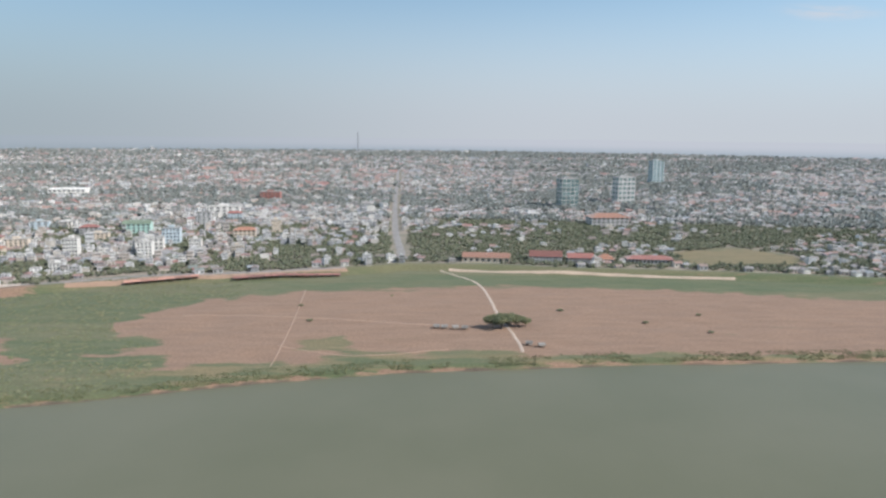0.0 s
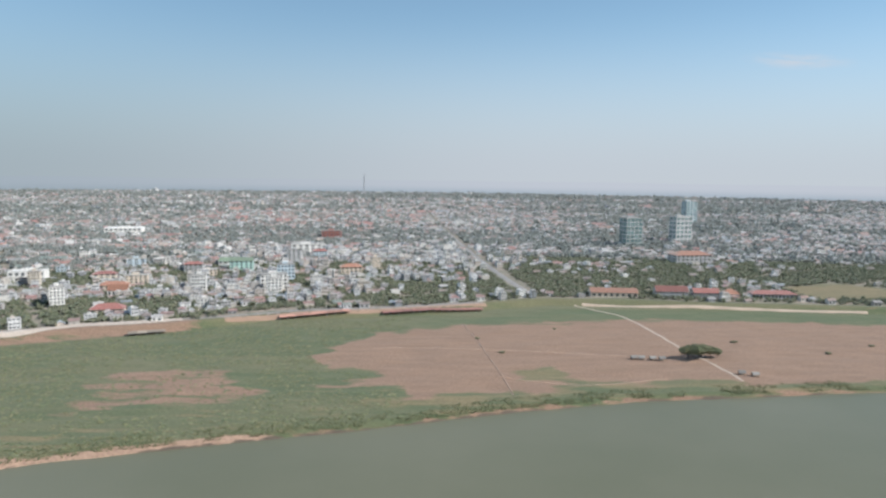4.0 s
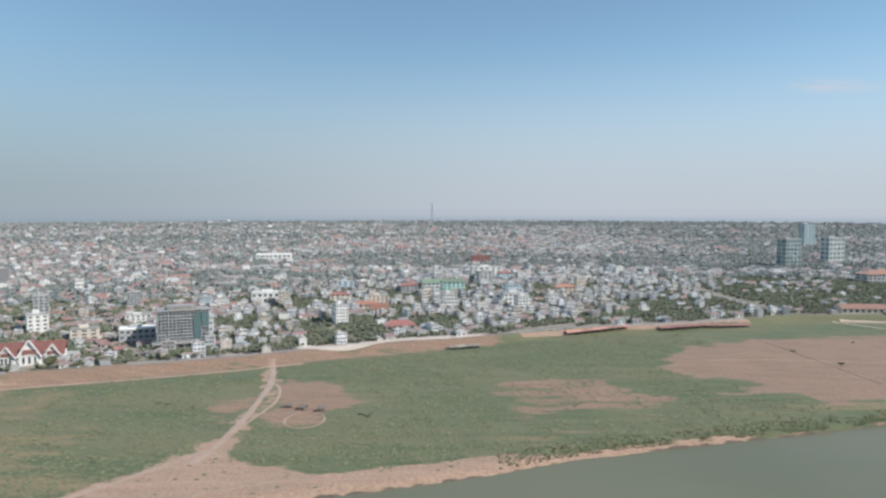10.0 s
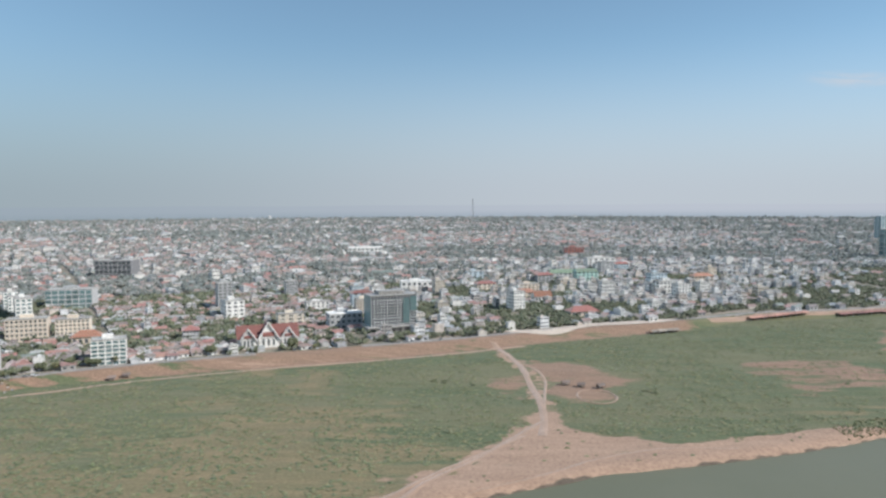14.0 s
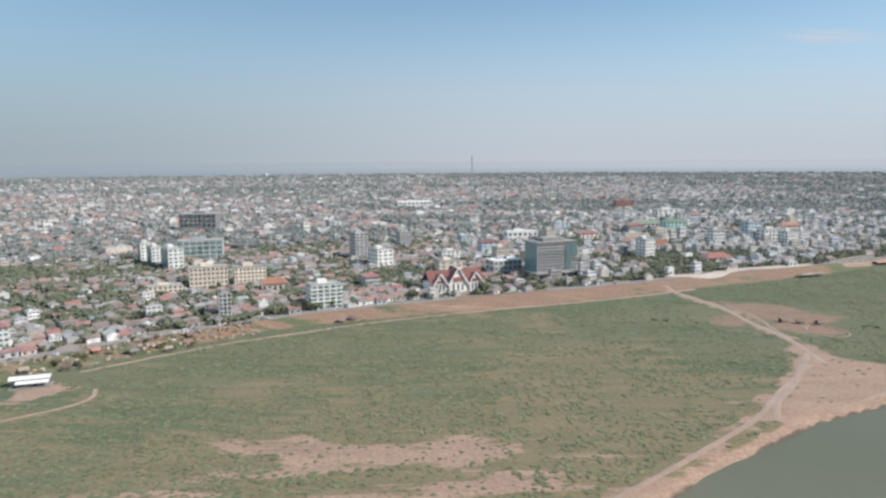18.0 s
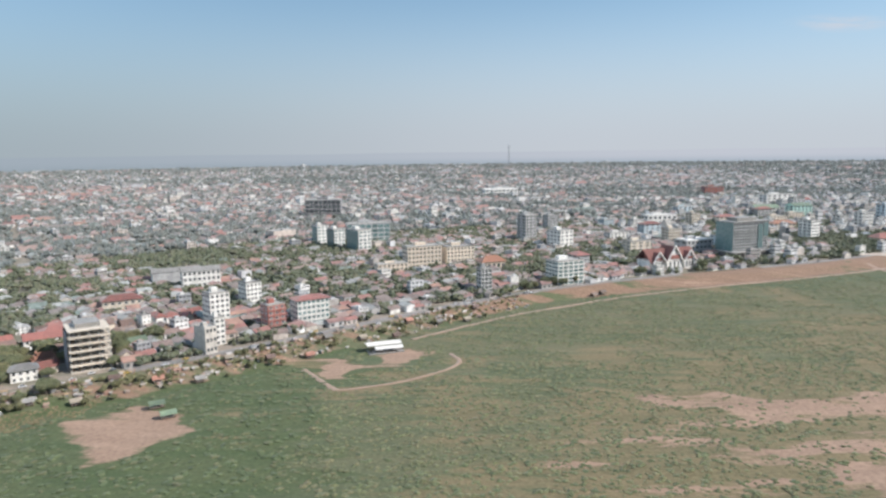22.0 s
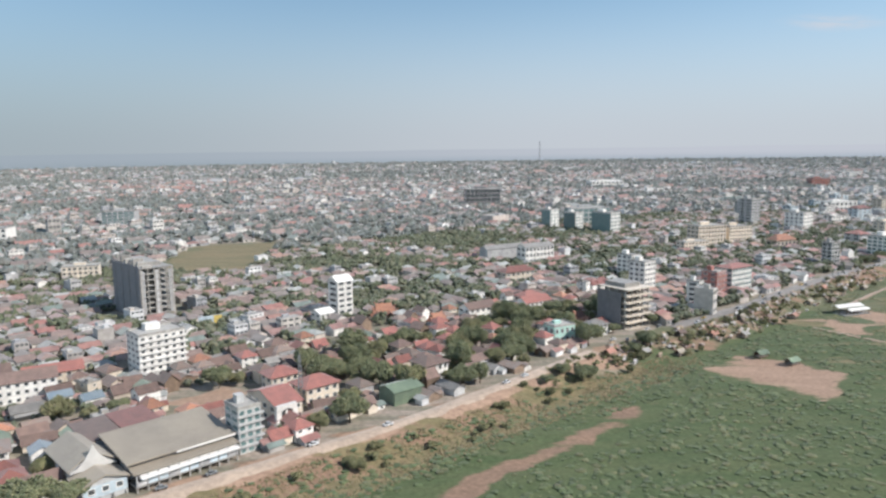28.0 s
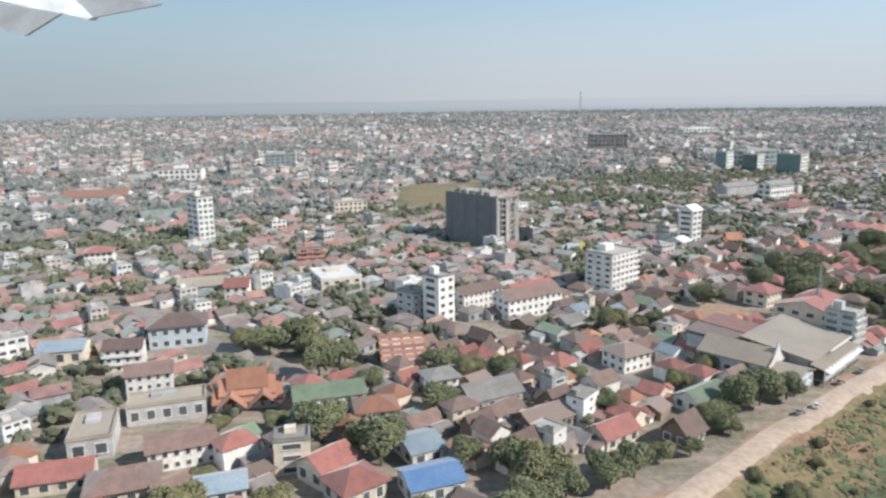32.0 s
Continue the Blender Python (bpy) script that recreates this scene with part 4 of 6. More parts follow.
block("house", "house with bright blue tin roof", "house", -1150, 10, 9.5, 8, 3.6, 24, 1, 3, 2, WHITE, "gable", TIN_BRIGHT, 1.4)
block("house", "white house with pale blue tin roof", "house", -1153, 23, 6.5, 8.5, 3.2, 30, 1, 2, 2, WHITE, "gable", TIN_BLUE, 1.5)
block("shophouse", "blank beige four-storey party wall building", "building", -1176, 18, 6.4, 5, 6.8, 12, 3, 1, 1, CREAM)
block("flat_building", "long flat-roofed pale concrete building", "building", -1209, 41, 16, 7, 4.2, 20, 1, 5, 2, GREYW, roof_mat=ROOF_SAND)
block("flat_building", "flat-roofed grey concrete wing", "building", -1218, 27, 8, 13, 4.4, 20, 1, 2, 3, GREYW, roof_mat=ROOF_SAND)
block("shophouse", "three-storey white house with green balconies", "building", -1232, 70, 9, 7, 6.4, 15, 3, 4, 2, WHITE, "gable", TILE_BROWN, 1.6, ledges=True)
block("shophouse", "white three-storey house with brown tile roof", "building", -1218, 53, 10, 7, 6.2, 20, 3, 5, 2, WHITE, "gable", TILE_BROWN, 1.7)
block("apartment_tower", "tall white apartment tower with teal glazed flank", "tower", -1276, 245, 8, 13, 22.5, 44, 8, 3, 2, WHITE, glass=TEAL, win=(0.75, 0.6))
block("market_hall", "long hall with orange roof", "building", -1407, 397, 44, 22, 5, 10, 1, 8, 0, WHITE, "gable", TILE_ORANGE, 4)
block("school_building", "large white four-storey institution", "building", -1392, 515, 36, 20, 13, 10, 3, 8, 2, WHITE)
block("office_building", "dark glazed office building far off", "building", -1337, 644, 32, 19, 16, 10, 5, 6, 2, GREYW, glass=TEAL, win=(0.85, 0.7))
for ox, oy, ow, od, oh in ((-898, 577, 11, 12, 18), (-880, 555, 10, 15, 17), (-856, 530, 12, 22, 19)):
    office = block("office_building", "white office block with dark glazed flank", "building", ox, oy, ow, od, oh, 36, 6, 3, 0, WHITE, glass=TEAL, win=(0.6, 0.5))
    box_part("glass_flank", office, TEAL, -ow / 2 - 0.25, -od / 2 + 0.3, 0.4, -ow / 2 - 0.04, od / 2 - 0.3, oh - 0.5, "dark glazed flank")
block("office_building", "dark glass office block with flat roof", "building", -858, 605, 40, 20, 17, 14, 4, 7, 2, GREYW, glass=TEAL, win=(0.9, 0.8))
block("office_building", "long dark grey office block", "building", -950, 871, 46, 30, 23, 5, 4, 8, 2, DARKW, glass=GLASS, win=(0.9, 0.7))
block("shophouse", "four-storey building with orange and white bands", "building", -1209, 188, 10.5, 7, 8, 15, 4, 2, 1, CANVAS, ledges=True)
block("netted_house", "house under repair wrapped in green netting", "house", -1007, 114, 10, 8, 4.4, 40, 2, 0, 0, TIN_GREEN, "gable", TIN_GREEN, 1.2)
block("warehouse", "warehouse with flat white roof", "building", -1192, 152, 15, 19, 5.2, 25, 2, 4, 3, CREAM, roof_mat=ROOF_WHITE)
block("shophouse", "narrow six-storey grey-green house with open balconies", "building", -1044, 80, 6, 7.5, 11.5, 42, 6, 3, 2, GREYW, ledges=True, glass=TEAL, win=(0.8, 0.65))
block("villa", "villa with red gabled roof and white arched portal", "house", -1042, 103, 8, 17, 5.6, 42, 2, 3, 4, CREAM, "gable", TILE_RED, 2.6)
block("villa", "large villa with red hipped roof", "house", -1033, 116, 11, 9, 5.2, 42, 2, 4, 3, CREAM, "hip", TILE_RED, 2.4)
block("villa", "white two-storey villa with brown hipped roof", "house", -999, 135, 9, 8.4, 5.6, 40, 2, 4, 3, WHITE, "hip", TILE_BROWN, 2.2)
block("school_building", "three-storey white row with brown roof", "building", -1140, 124, 16, 7, 6.4, 38, 3, 8, 2, WHITE, "gable", TILE_BROWN, 1.8)
block("school_building", "long white school building with grey roof", "building", -936, 375, 23, 10, 11, 30, 3, 8, 2, WHITE, "gable", TIN_GREY, 2)
block("school_building", "long grey-roofed school wing", "building", -957, 388, 30, 10, 8.5, 30, 2, 0, 0, GREYW, "gable", TIN_GREY, 2)
block("hotel", "white hotel tower with many small windows", "hotel", -892, 276, 10, 9.5, 15.4, 42, 6, 4, 3, WHITE)
block("tower_house", "slim white tower house by the road", "tower", -878, 236, 4.6, 6.2, 12, 42, 5, 2, 1, WHITE)
block("hotel", "white hotel block with flat roof", "hotel", -888, 320, 9, 10, 12.6, 42, 5, 4, 3, WHITE)
block("hotel", "red hotel with stepped balconies", "hotel", -860, 262, 9, 8, 12.4, 42, 5, 3, 2, REDW, ledges=True)
block("hotel", "white hotel with rows of green windows and red roof edge", "hotel", -845, 275, 16.5, 10, 12.6, 34, 5, 7, 3, WHITE, roof="hip", roof_mat=TILE_RED, rise=1.6, glass=TEAL, win=(0.8, 0.6))
block("house", "pale mint two-storey house with flat roof", "house", -950, 178, 9.6, 7, 6.6, 28, 2, 4, 2, MINT)
block("apartment_building", "long peach-coloured apartment block", "building", -798, 446, 26, 13, 15.5, 22, 5, 9, 3, PEACH)
block("apartment_building", "stepped peach-coloured apartment block", "building", -772, 458, 22, 13, 13.5, 22, 5, 8, 0, PEACH)
block("apartment_building", "low peach-coloured row of flats", "building", -818, 418, 22, 9, 7, 24, 3, 7, 2, PEACH)
block("temple_hall", "hall with orange tile roof", "building", -748, 432, 18, 10, 6, 22, 1, 5, 2, PEACH, "hip", TILE_ORANGE, 4)
block("hotel", "white riverside hotel with balconies", "hotel", -704, 377, 19, 14, 14.6, 25, 6, 5, 4, WHITE, ledges=True, glass=TEAL, win=(0.85, 0.7))
block("office_building", "narrow dark glass building by the road", "building", -756, 348, 7, 7, 14.5, 22, 6, 3, 2, GREYW, glass=GLASS, win=(0.85, 0.8))
block("office_building", "white block with a dark flank", "building", -684, 538, 15, 17, 16, 35, 5, 3, 4, WHITE)
block("apartment_tower", "slim white tower block with flat roof", "tower", -708, 585, 12, 14, 25, 30, 9, 3, 2, GREYW)
block("hotel_annex", "low grey wing of the large hotel", "building", -584, 497, 25, 14, 12, 24, 3, 6, 2, GREYW, roof_mat=ROOF_WHITE)
block("market_hall", "long white hall far in the town", "building", -690, 1308, 64, 30, 12, 10, 2, 8, 0, WHITE, roof_mat=ROOF_WHITE)
block("warehouse", "white hall with flat roof", "building", -547, 727, 34, 17, 11, 12, 2, 6, 2, WHITE, roof_mat=ROOF_WHITE)
block("temple_hall", "hall with orange tile roof", "building", -420, 643, 17, 10, 6, 15, 1, 5, 2, WHITE, "gable", TILE_ORANGE, 4.5)
block("market_hall", "hall with red tile roof", "building", -394, 562, 25, 13, 4, 15, 1, 5, 2, CREAM, "hip", TILE_RED, 4)
block("apartment_tower", "tall glazed tower far off", "tower", 526, 1751, 32, 20, 57, 17, 10, 3, 2, BLUEW, glass=TEAL, win=(0.8, 0.7))
block("office_building", "wide grey tower far off", "tower", 315, 1231, 33, 20, 47, 17, 6, 4, 2, GREYW, glass=TEAL, win=(0.7, 0.6))
block("office_building", "dark glazed tower among trees", "tower", 204, 1156, 30, 22, 48, 17, 7, 4, 2, GREYW, glass=TEAL, win=(0.9, 0.85))
block("apartment_building", "large grey building with orange roof", "building", 218, 930, 50, 26, 12, 8, 3, 8, 2, GREYW, "hip", TILE_ORANGE, 5)
block("hotel", "white mid-rise by the park", "hotel", -282, 664, 13.5, 14, 15, 15, 5, 4, 3, WHITE)
block("hotel", "white mid-rise block with flat roof", "hotel", -448, 589, 11, 14, 17, 25, 6, 4, 3, WHITE)
block("market_hall", "long shed with pale orange roof", "building", 42, 660, 44, 20, 5, -5, 1, 8, 0, CREAM, "gable", TILE_ORANGE, 3.2)
block("temple_hall", "grey hall with red tile roof and white columns", "temple", 98, 660, 30, 14, 6, -5, 2, 10, 3, GREYW, "gable", TILE_RED, 4.5)
block("temple_hall", "grey hall with red tile roof and white columns", "temple", 130, 656, 24, 12, 5.4, -5, 2, 9, 3, GREYW, "gable", TILE_RED, 3.6)
block("pavilion", "pavilion with a round orange roof", "pavilion", 153, 654, 15, 12, 4.6, -5, 1, 5, 2, WHITE, "hip", TILE_ORANGE, 4.2)
block("market_hall", "low hall with orange and grey roofs", "building", 195, 656, 42, 14, 4.6, -5, 1, 12, 2, GREYW, "hip", TILE_RED, 2.8)
block("market_hall", "long hall with green roof", "building", -373, 861, 32, 18, 7, 5, 2, 6, 2, WHITE, "gable", TIN_GREEN, 4)
block("hotel", "wide white mid-rise hotel with flat roof", "hotel", -288, 690, 26, 14, 15, 15, 4, 6, 2, WHITE)
block("office_building", "building with a red front", "building", -303, 1250, 34, 18, 15, 5, 4, 5, 2, REDW)
block("villa", "house with red hipped roof behind trees", "house", -955, 243, 11, 8, 5, 40, 2, 4, 2, WHITE, "hip", TILE_RED, 2.2)
block("shophouse", "low shophouse with dark brown roof", "building", -935, 187, 9, 7, 4.6, 36, 2, 4, 2, WHITE, "hip", TIN_GREY, 1.8)
block("apartment_building", "cream mid-rise block among low houses", "building", -1215, 330, 20, 11, 8, 20, 3, 7, 2, CREAM)
block("apartment_building", "white mid-rise with red roof", "building", -1300, 190, 11, 9, 6.6, 20, 3, 5, 2, WHITE, "hip", TILE_RED, 2)
block("house", "broad house with dark brown hipped roof", "house", -1203, 8, 11, 8, 3.6, 22, 1, 4, 2, CREAM, "hip", TILE_BROWN, 2.4)
block("long_house", "long white two-storey house with brown roof", "house", -1198, 21, 12, 6.5, 4.4, 24, 2, 6, 2, WHITE, "gable", TILE_BROWN, 1.9)
block("house", "low house with dark red roof", "house", -1217, 12, 12, 7, 3, 18, 1, 4, 2, CREAM, "gable", TILE_RED, 1.9)
block("house", "cream house with dark red gabled roof", "house", -1169, 15, 8, 7.5, 3.8, 50, 1, 3, 2, CREAM, "gable", TILE_RED, 2.1)
block("villa", "villa with red-brown hipped roof", "house", -1163, 8, 8, 7.5, 3.8, 40, 1, 3, 2, CREAM, "hip", TILE_RED, 2.3)
block("house", "house with grey-blue tin roof", "house", -1186, 8, 8, 6.5, 3.2, 20, 1, 3, 2, WHITE, "gable", TIN_BLUE, 1.4)
block("house", "white house with dark grey hipped roof", "house", -1150, 54, 7, 6.5, 4.4, 25, 2, 3, 2, WHITE, "hip", TIN_GREY, 1.7)
block("long_house", "broad house with weathered grey roof", "house", -1139, 47, 13, 9, 3.6, 30, 1, 4, 3, GREYW, "gable", TIN_GREY, 2.4)
block("long_house", "low house with grey-brown tin roof", "house", -1128, 35, 11, 7, 3.2, 35, 1, 4, 2, WOODW, "gable", TIN_RUST, 1.9)
block("villa", "white two-storey house with grey-brown hipped roof", "house", -1103, 70, 9, 8, 4.4, 32, 2, 4, 3, WHITE, "hip", TIN_RUST, 2)
block("shophouse", "narrow blank grey concrete block", "building", -1124, 49, 4.6, 4, 6.2, 35, 3, 1, 0, GREYW)
block("long_house", "long low house with green tin roof", "house", -1092, 46, 11, 6, 3.2, 38, 1, 5, 2, WHITE, "gable", TIN_GREEN, 1.6)
block("timber_house", "dark timber house with steep brown roof", "house", -1101, 29, 6.5, 6, 3.2, 42, 1, 2, 2, WOODW, "gable", TILE_BROWN, 3)
block("house", "low house with red-brown roof among trees", "house", -1115, 29, 9, 6, 3, 36, 1, 3, 2, CREAM, "gable", TILE_RED, 1.9)
block("villa", "white gabled two-storey house with grey roof", "house", -1224, 138, 8, 9, 5, 10, 2, 3, 3, WHITE, "gable", TILE_RED, 2.2)
block("shed", "broad shed with beige sheet roof", "building", -1239, 144, 16, 11, 4, 20, 1, 3, 2, GREYW, "gable", ROOF_SAND, 2)
block("shed", "shed with pale blue tin roof", "building", -1251, 75, 11, 9, 4.4, 15, 1, 3, 2, CREAM, "gable", TIN_BLUE, 1.6)
block("villa", "white villa with red hipped roof", "house", -1046, 126, 9, 8, 5, 38, 2, 4, 2, CREAM, "hip", TILE_RED, 2.2)
block("long_house", "white two-storey house with long red roof", "house", -954, 232, 15, 8, 5, 36, 2, 6, 2, WHITE, "gable", TILE_RED, 2.2)
block("long_house", "white two-storey row with red-brown roof", "house", -980, 220, 15, 8, 5, 36, 2, 5, 2, WHITE, "gable", TILE_BROWN, 2.2)
block("shophouse", "wide white house with red roof", "house", -955, 308, 20, 9, 6, 32, 2, 6, 2, CREAM, "hip", TILE_RED, 2.6)


# ---- mid-rise blocks between the low houses of the old town ----
mid = random.Random(31)
for bx, by, bw, bd, bh, floors, paint, top in (
    (-354, 668, 13, 12, 17, 5, WHITE, "flat"), (-366, 690, 10, 12, 12, 4, WHITE, "flat"), (-351, 815, 26, 16, 13, 4, MINT, "gable"), (-299, 699, 17, 11, 12, 4, WHITE, "flat"), (-286, 742, 18, 14, 18, 5, BLUEW, "flat"), (-304, 985, 42, 18, 16, 4, WHITE, "flat"), (-199, 680, 12, 10, 10, 3, CREAM, "flat"), (-436, 672, 26, 12, 6, 2, CREAM, "hip"), (-248, 704, 12, 10, 12, 4, WHITE, "flat"), (-222, 790, 24, 12, 10, 3, PEACH, "hip")):
    block("apartment_building", {"flat": "mid-rise block with a flat roof among low houses", "hip": "long building with a red tile roof among low houses", "gable": "broad hall with a green roof among low houses"}[top], "building", bx, by, bw, bd, bh, 12, floors, 5, 2, paint, top, {"flat": CONCRETE, "hip": TILE_ORANGE, "gable": TIN_GREEN}[top], 3.2)
for k in range(30):
    bx = mid.uniform(-690, -140)
    by = float(np.interp(bx, [p[0] for p in LEVEE], [p[1] for p in LEVEE])) + mid.uniform(45, 420)
    if any(math.hypot(bx - tx, by - ty) < r + 9 for tx, ty, r in TAKEN):
        continue
    paint, tint = mid.choice(((WHITE, "white"), (WHITE, "white"), (CREAM, "cream"), (GREYW, "grey"), (PEACH, "peach-coloured"), (BLUEW, "pale blue")))
    floors = mid.choice((3, 3, 4, 4, 5, 6))
    top = mid.choice(("flat", "flat", "hip"))
    block("apartment_building", f"{tint} {('three', 'four', 'five', 'six')[floors - 3]}-storey block with {'flat' if top == 'flat' else 'red tiled'} roof among houses", "building", bx, by, mid.uniform(10, 22), mid.uniform(9, 13), floors * 2.6, float(np.interp(bx, [-650, -250], [24, 12])), floors, mid.choice((3, 4, 5)), 2, paint, top, CONCRETE if top == "flat" else TILE_RED, 2.6)


# ---- one-off buildings ----
def big_hotel():
    """The slab under scaffolding: a glazed grid over an open podium."""
    x, y, w, d, h = -548, 492, 35, 18, 26.5
    root = base("hotel", x, y, 24, "large grey hotel slab with a grid of dark windows, under construction", "hotel")
    TAKEN.append((x, y, 24))
    box_part("podium", root, DARKW, -w / 2 - 3, -d / 2 - 4, -0.5, w / 2 + 3, d / 2, 3.6)
    box_part("podium_roof", root, CONCRETE, -w / 2 - 4, -d / 2 - 6, 3.6, w / 2 + 4, d / 2 + 0.5, 4.4)
    for i in range(9):
        px = -w / 2 - 3 + i * (w + 6) / 8
        box_part("column", root, CONCRETE, px - 0.4, -d / 2 - 5.9, 0, px + 0.4, -d / 2 - 5.2, 3.6)
    box_part("wall", root, DARKW, -w / 2, -d / 2, 4.4, w / 2, d / 2, h)
    box_part("flank_net", root, TEAL, -w / 2 - 0.4, -d / 2, 4.4, -w / 2 - 0.1, d / 2, h, "teal safety netting")
    n, m = 9, 14
    for k in range(n):
        z = 5.6 + k * (h - 6.4) / n
        box_part("floor_ledge", root, GREYW, -w / 2 - 0.2, -d / 2 - 0.35, z - 0.5, w / 2 + 0.2, -d / 2, z - 0.2)
        tagged(put("ribbon_window", window_row(w, m, 1.7, 0.7, GLASS), root, (0, -d / 2, z)), kind="stuff")
    for i in range(m + 1):
        px = -w / 2 + i * w / m
        box_part("mullion", root, GREYW, px - 0.18, -d / 2 - 0.3, 4.4, px + 0.18, -d / 2, h)
    for i in range(2):
        box_part("scaffold_net", root, TEAL, w * (0.2 + 0.16 * i), -d / 2 - 0.7, 6 + 9 * i, w * (0.34 + 0.16 * i), -d / 2 - 0.6, h - 2 + i, "teal scaffold net")
    v, f = boxes((-w / 2 - 0.5, -d / 2 - 0.7, h, w / 2 + 0.5, d / 2 + 0.5, h + 0.6), (-w * 0.3, -d * 0.3, h + 0.6, w * 0.25, d * 0.35, h + 3.2))
    put("roof", mesh_of("roof", v, f, [CONCRETE]), root)


def gabled_hall():
    """White hall with steep red roofs and white bargeboards."""
    x, y = -624, 431
    root = base("cultural_hall", x, y, 22, "white hall with steep red gabled roofs and white bargeboards", "temple")
    root.scale = (1.3, 1.1, 1.1)
    TAKEN.append((x, y, 20))
    box_part("wall", root, WHITE, -15, -6, -0.5, 15, 7, 6.4)
    v, f = gable_roof(30, 15, 6.5, 0.6, 0.3)
    put("main_roof", mesh_of("main_roof", v, f, [TILE_RED]), root, (0, 0.5, 6.4))
    for k, (px, w, h, rise) in enumerate(((-10, 6.5, 6.2, 5), (0, 9.5, 6.6, 8), (10, 6.5, 6.2, 5))):
        v, f = gable_wall(12, w, h, rise)
        put("gable", mesh_of("gable", [(b + px, -a, c) for a, b, c in v], [q[::-1] for q in f], [WHITE]), root, (0, -1.6, 0))
        v, f = gable_roof(12, w, rise, 0.9, 0.3)
        put("roof", mesh_of("roof", [(b + px, -a, c + h) for a, b, c in v], f, [TILE_RED]), root, (0, -1.6, 0))
        v, f = boxes((px - w * 0.3, -8.1, h + 0.2, px + w * 0.3, -7.55, h + rise * 0.35))
        put("gable_panel", mesh_of("gable_panel", v, f, [TILE_RED]), root, label="red gable panel")
        for s in (-1, 1):
            bm = bmesh.new()
            a, b = Vector((px + s * (w / 2 + 0.9), -8.6, h - rise * 0.24)), Vector((px, -8.6, h + rise + 0.7))
            m = Matrix.Translation((a + b) / 2) @ (b - a).to_track_quat("Z", "Y").to_matrix().to_4x4() @ Matrix.Diagonal((0.5, 0.6, (b - a).length, 1))
            bmesh.ops.create_cube(bm, size=1, matrix=m)
            me = bpy.data.meshes.new("bargeboard")
            bm.to_mesh(me)
            bm.free()
            me.materials.append(WHITE)
            put("bargeboard", me, root)
        for i in (-1, 0, 1):
            put("window", window_mesh(1.3, 4), root, (px + i * w * 0.27, -7.6, 1.2))


def market():
    """The great riverside hall on stilts: a wide high roof over a banded verandah, a cross wing with a flared white gable, and lower red-brown roofs behind."""
    x, y = -1062, 66
    root = base("market_hall", x, y, 45, "large riverside hall with beige and red sheet roofs, on stilts", "building")
    TAKEN.extend([(x, y, 17), (x - 12, y + 3, 14), (x + 8, y + 12, 13), (x - 10, y + 16, 13)])

    def slab(name, corners, thick, mat, label=""):
        v = list(corners) + [(p, q, r - thick) for p, q, r in corners]
        f = [(0, 1, 2, 3), (7, 6, 5, 4), (0, 4, 5, 1), (1, 5, 6, 2), (2, 6, 7, 3), (3, 7, 4, 0)]
        put(name, mesh_of(name, v, f, [mat]), root, label=label)

    box_part("wall", root, GREYW, -6.2, -4.6, 2.0, 17.4, 10.6, 6.0)
    slab("roof", [(-7.2, -6.0, 6.1), (18.6, -6.0, 6.1), (18.6, 11.4, 8.3), (-7.2, 11.4, 8.3)], 0.3, ROOF_SAND, "beige sheet roof")
    for i in range(5):
        box_part("roof_seam", root, ROOF_SAND, -7.2 + (i + 0.5) * 5.16 - 0.06, -5.6, 6.1, -7.2 + (i + 0.5) * 5.16 + 0.06, -5.5, 6.3)
    box_part("fascia", root, ROOF_WHITE, 4.0, -6.25, 5.55, 18.7, -6.02, 6.0, "pale fascia board")
    box_part("clerestory", root, DARKW, -6.0, -4.9, 4.6, 17.2, -4.62, 5.6, "dark clerestory strip")
    slab("verandah_roof", [(-6.6, -8.2, 4.3), (18.4, -8.2, 4.3), (18.4, -5.0, 5.0), (-6.6, -5.0, 5.0)], 0.2, ROOF_SAND)
    slab("lower_roof", [(-5.4, -9.4, 3.4), (18.0, -9.4, 3.4), (18.0, -7.6, 3.9), (-5.4, -7.6, 3.9)], 0.18, ROOF_WHITE, "pale lower awning roof")
    box_part("verandah_floor", root, CONCRETE, -6.4, -8.6, 1.3, 18.0, -4.6, 1.6)
    for i in range(11):
        cx = -6.1 + i * 2.38
        box_part("stilt", root, CONCRETE, cx - 0.16, -8.5, -1.6, cx + 0.16, -8.2, 1.3)
        box_part("column", root, GREYW, cx - 0.12, -8.5, 1.6, cx + 0.12, -8.26, 4.0)
        if i < 10:
            box_part("wall_panel", root, BLUEW if i % 3 else GREYW, cx + 0.2, -8.42, 1.6, cx + 2.16, -8.3, 2.75 + 0.25 * (i % 2), "grey-blue panel")
            put("window", window_mesh(1.5, 1.2), root, (cx + 1.2, -4.6, 2.6))
    # red-brown roofs at the back
    box_part("back_wall", root, GREYW, -9, 11.2, -0.5, 8, 24.6, 6.4)
    slab("brown_roof", [(-9.8, 11.6, 6.9), (-1.0, 11.6, 6.9), (-1.0, 25.4, 7.7), (-9.8, 25.4, 7.7)], 0.25, TILE_BROWN, "faded brown sheet roof")
    slab("red_roof", [(-0.9, 11.6, 7.1), (8.8, 11.6, 7.1), (8.8, 25.4, 7.9), (-0.9, 25.4, 7.9)], 0.25, TILE_RED, "faded red sheet roof")
    # the cross wing: high at the back, lower in front, with the flared gable between
    for y0, y1, h, rise in ((1.4, 17, 6.1, 2.7), (-6, 1.2, 4.3, 1.6)):
        n = y1 - y0
        v, f = gable_wall(n, 9.4, h, rise)
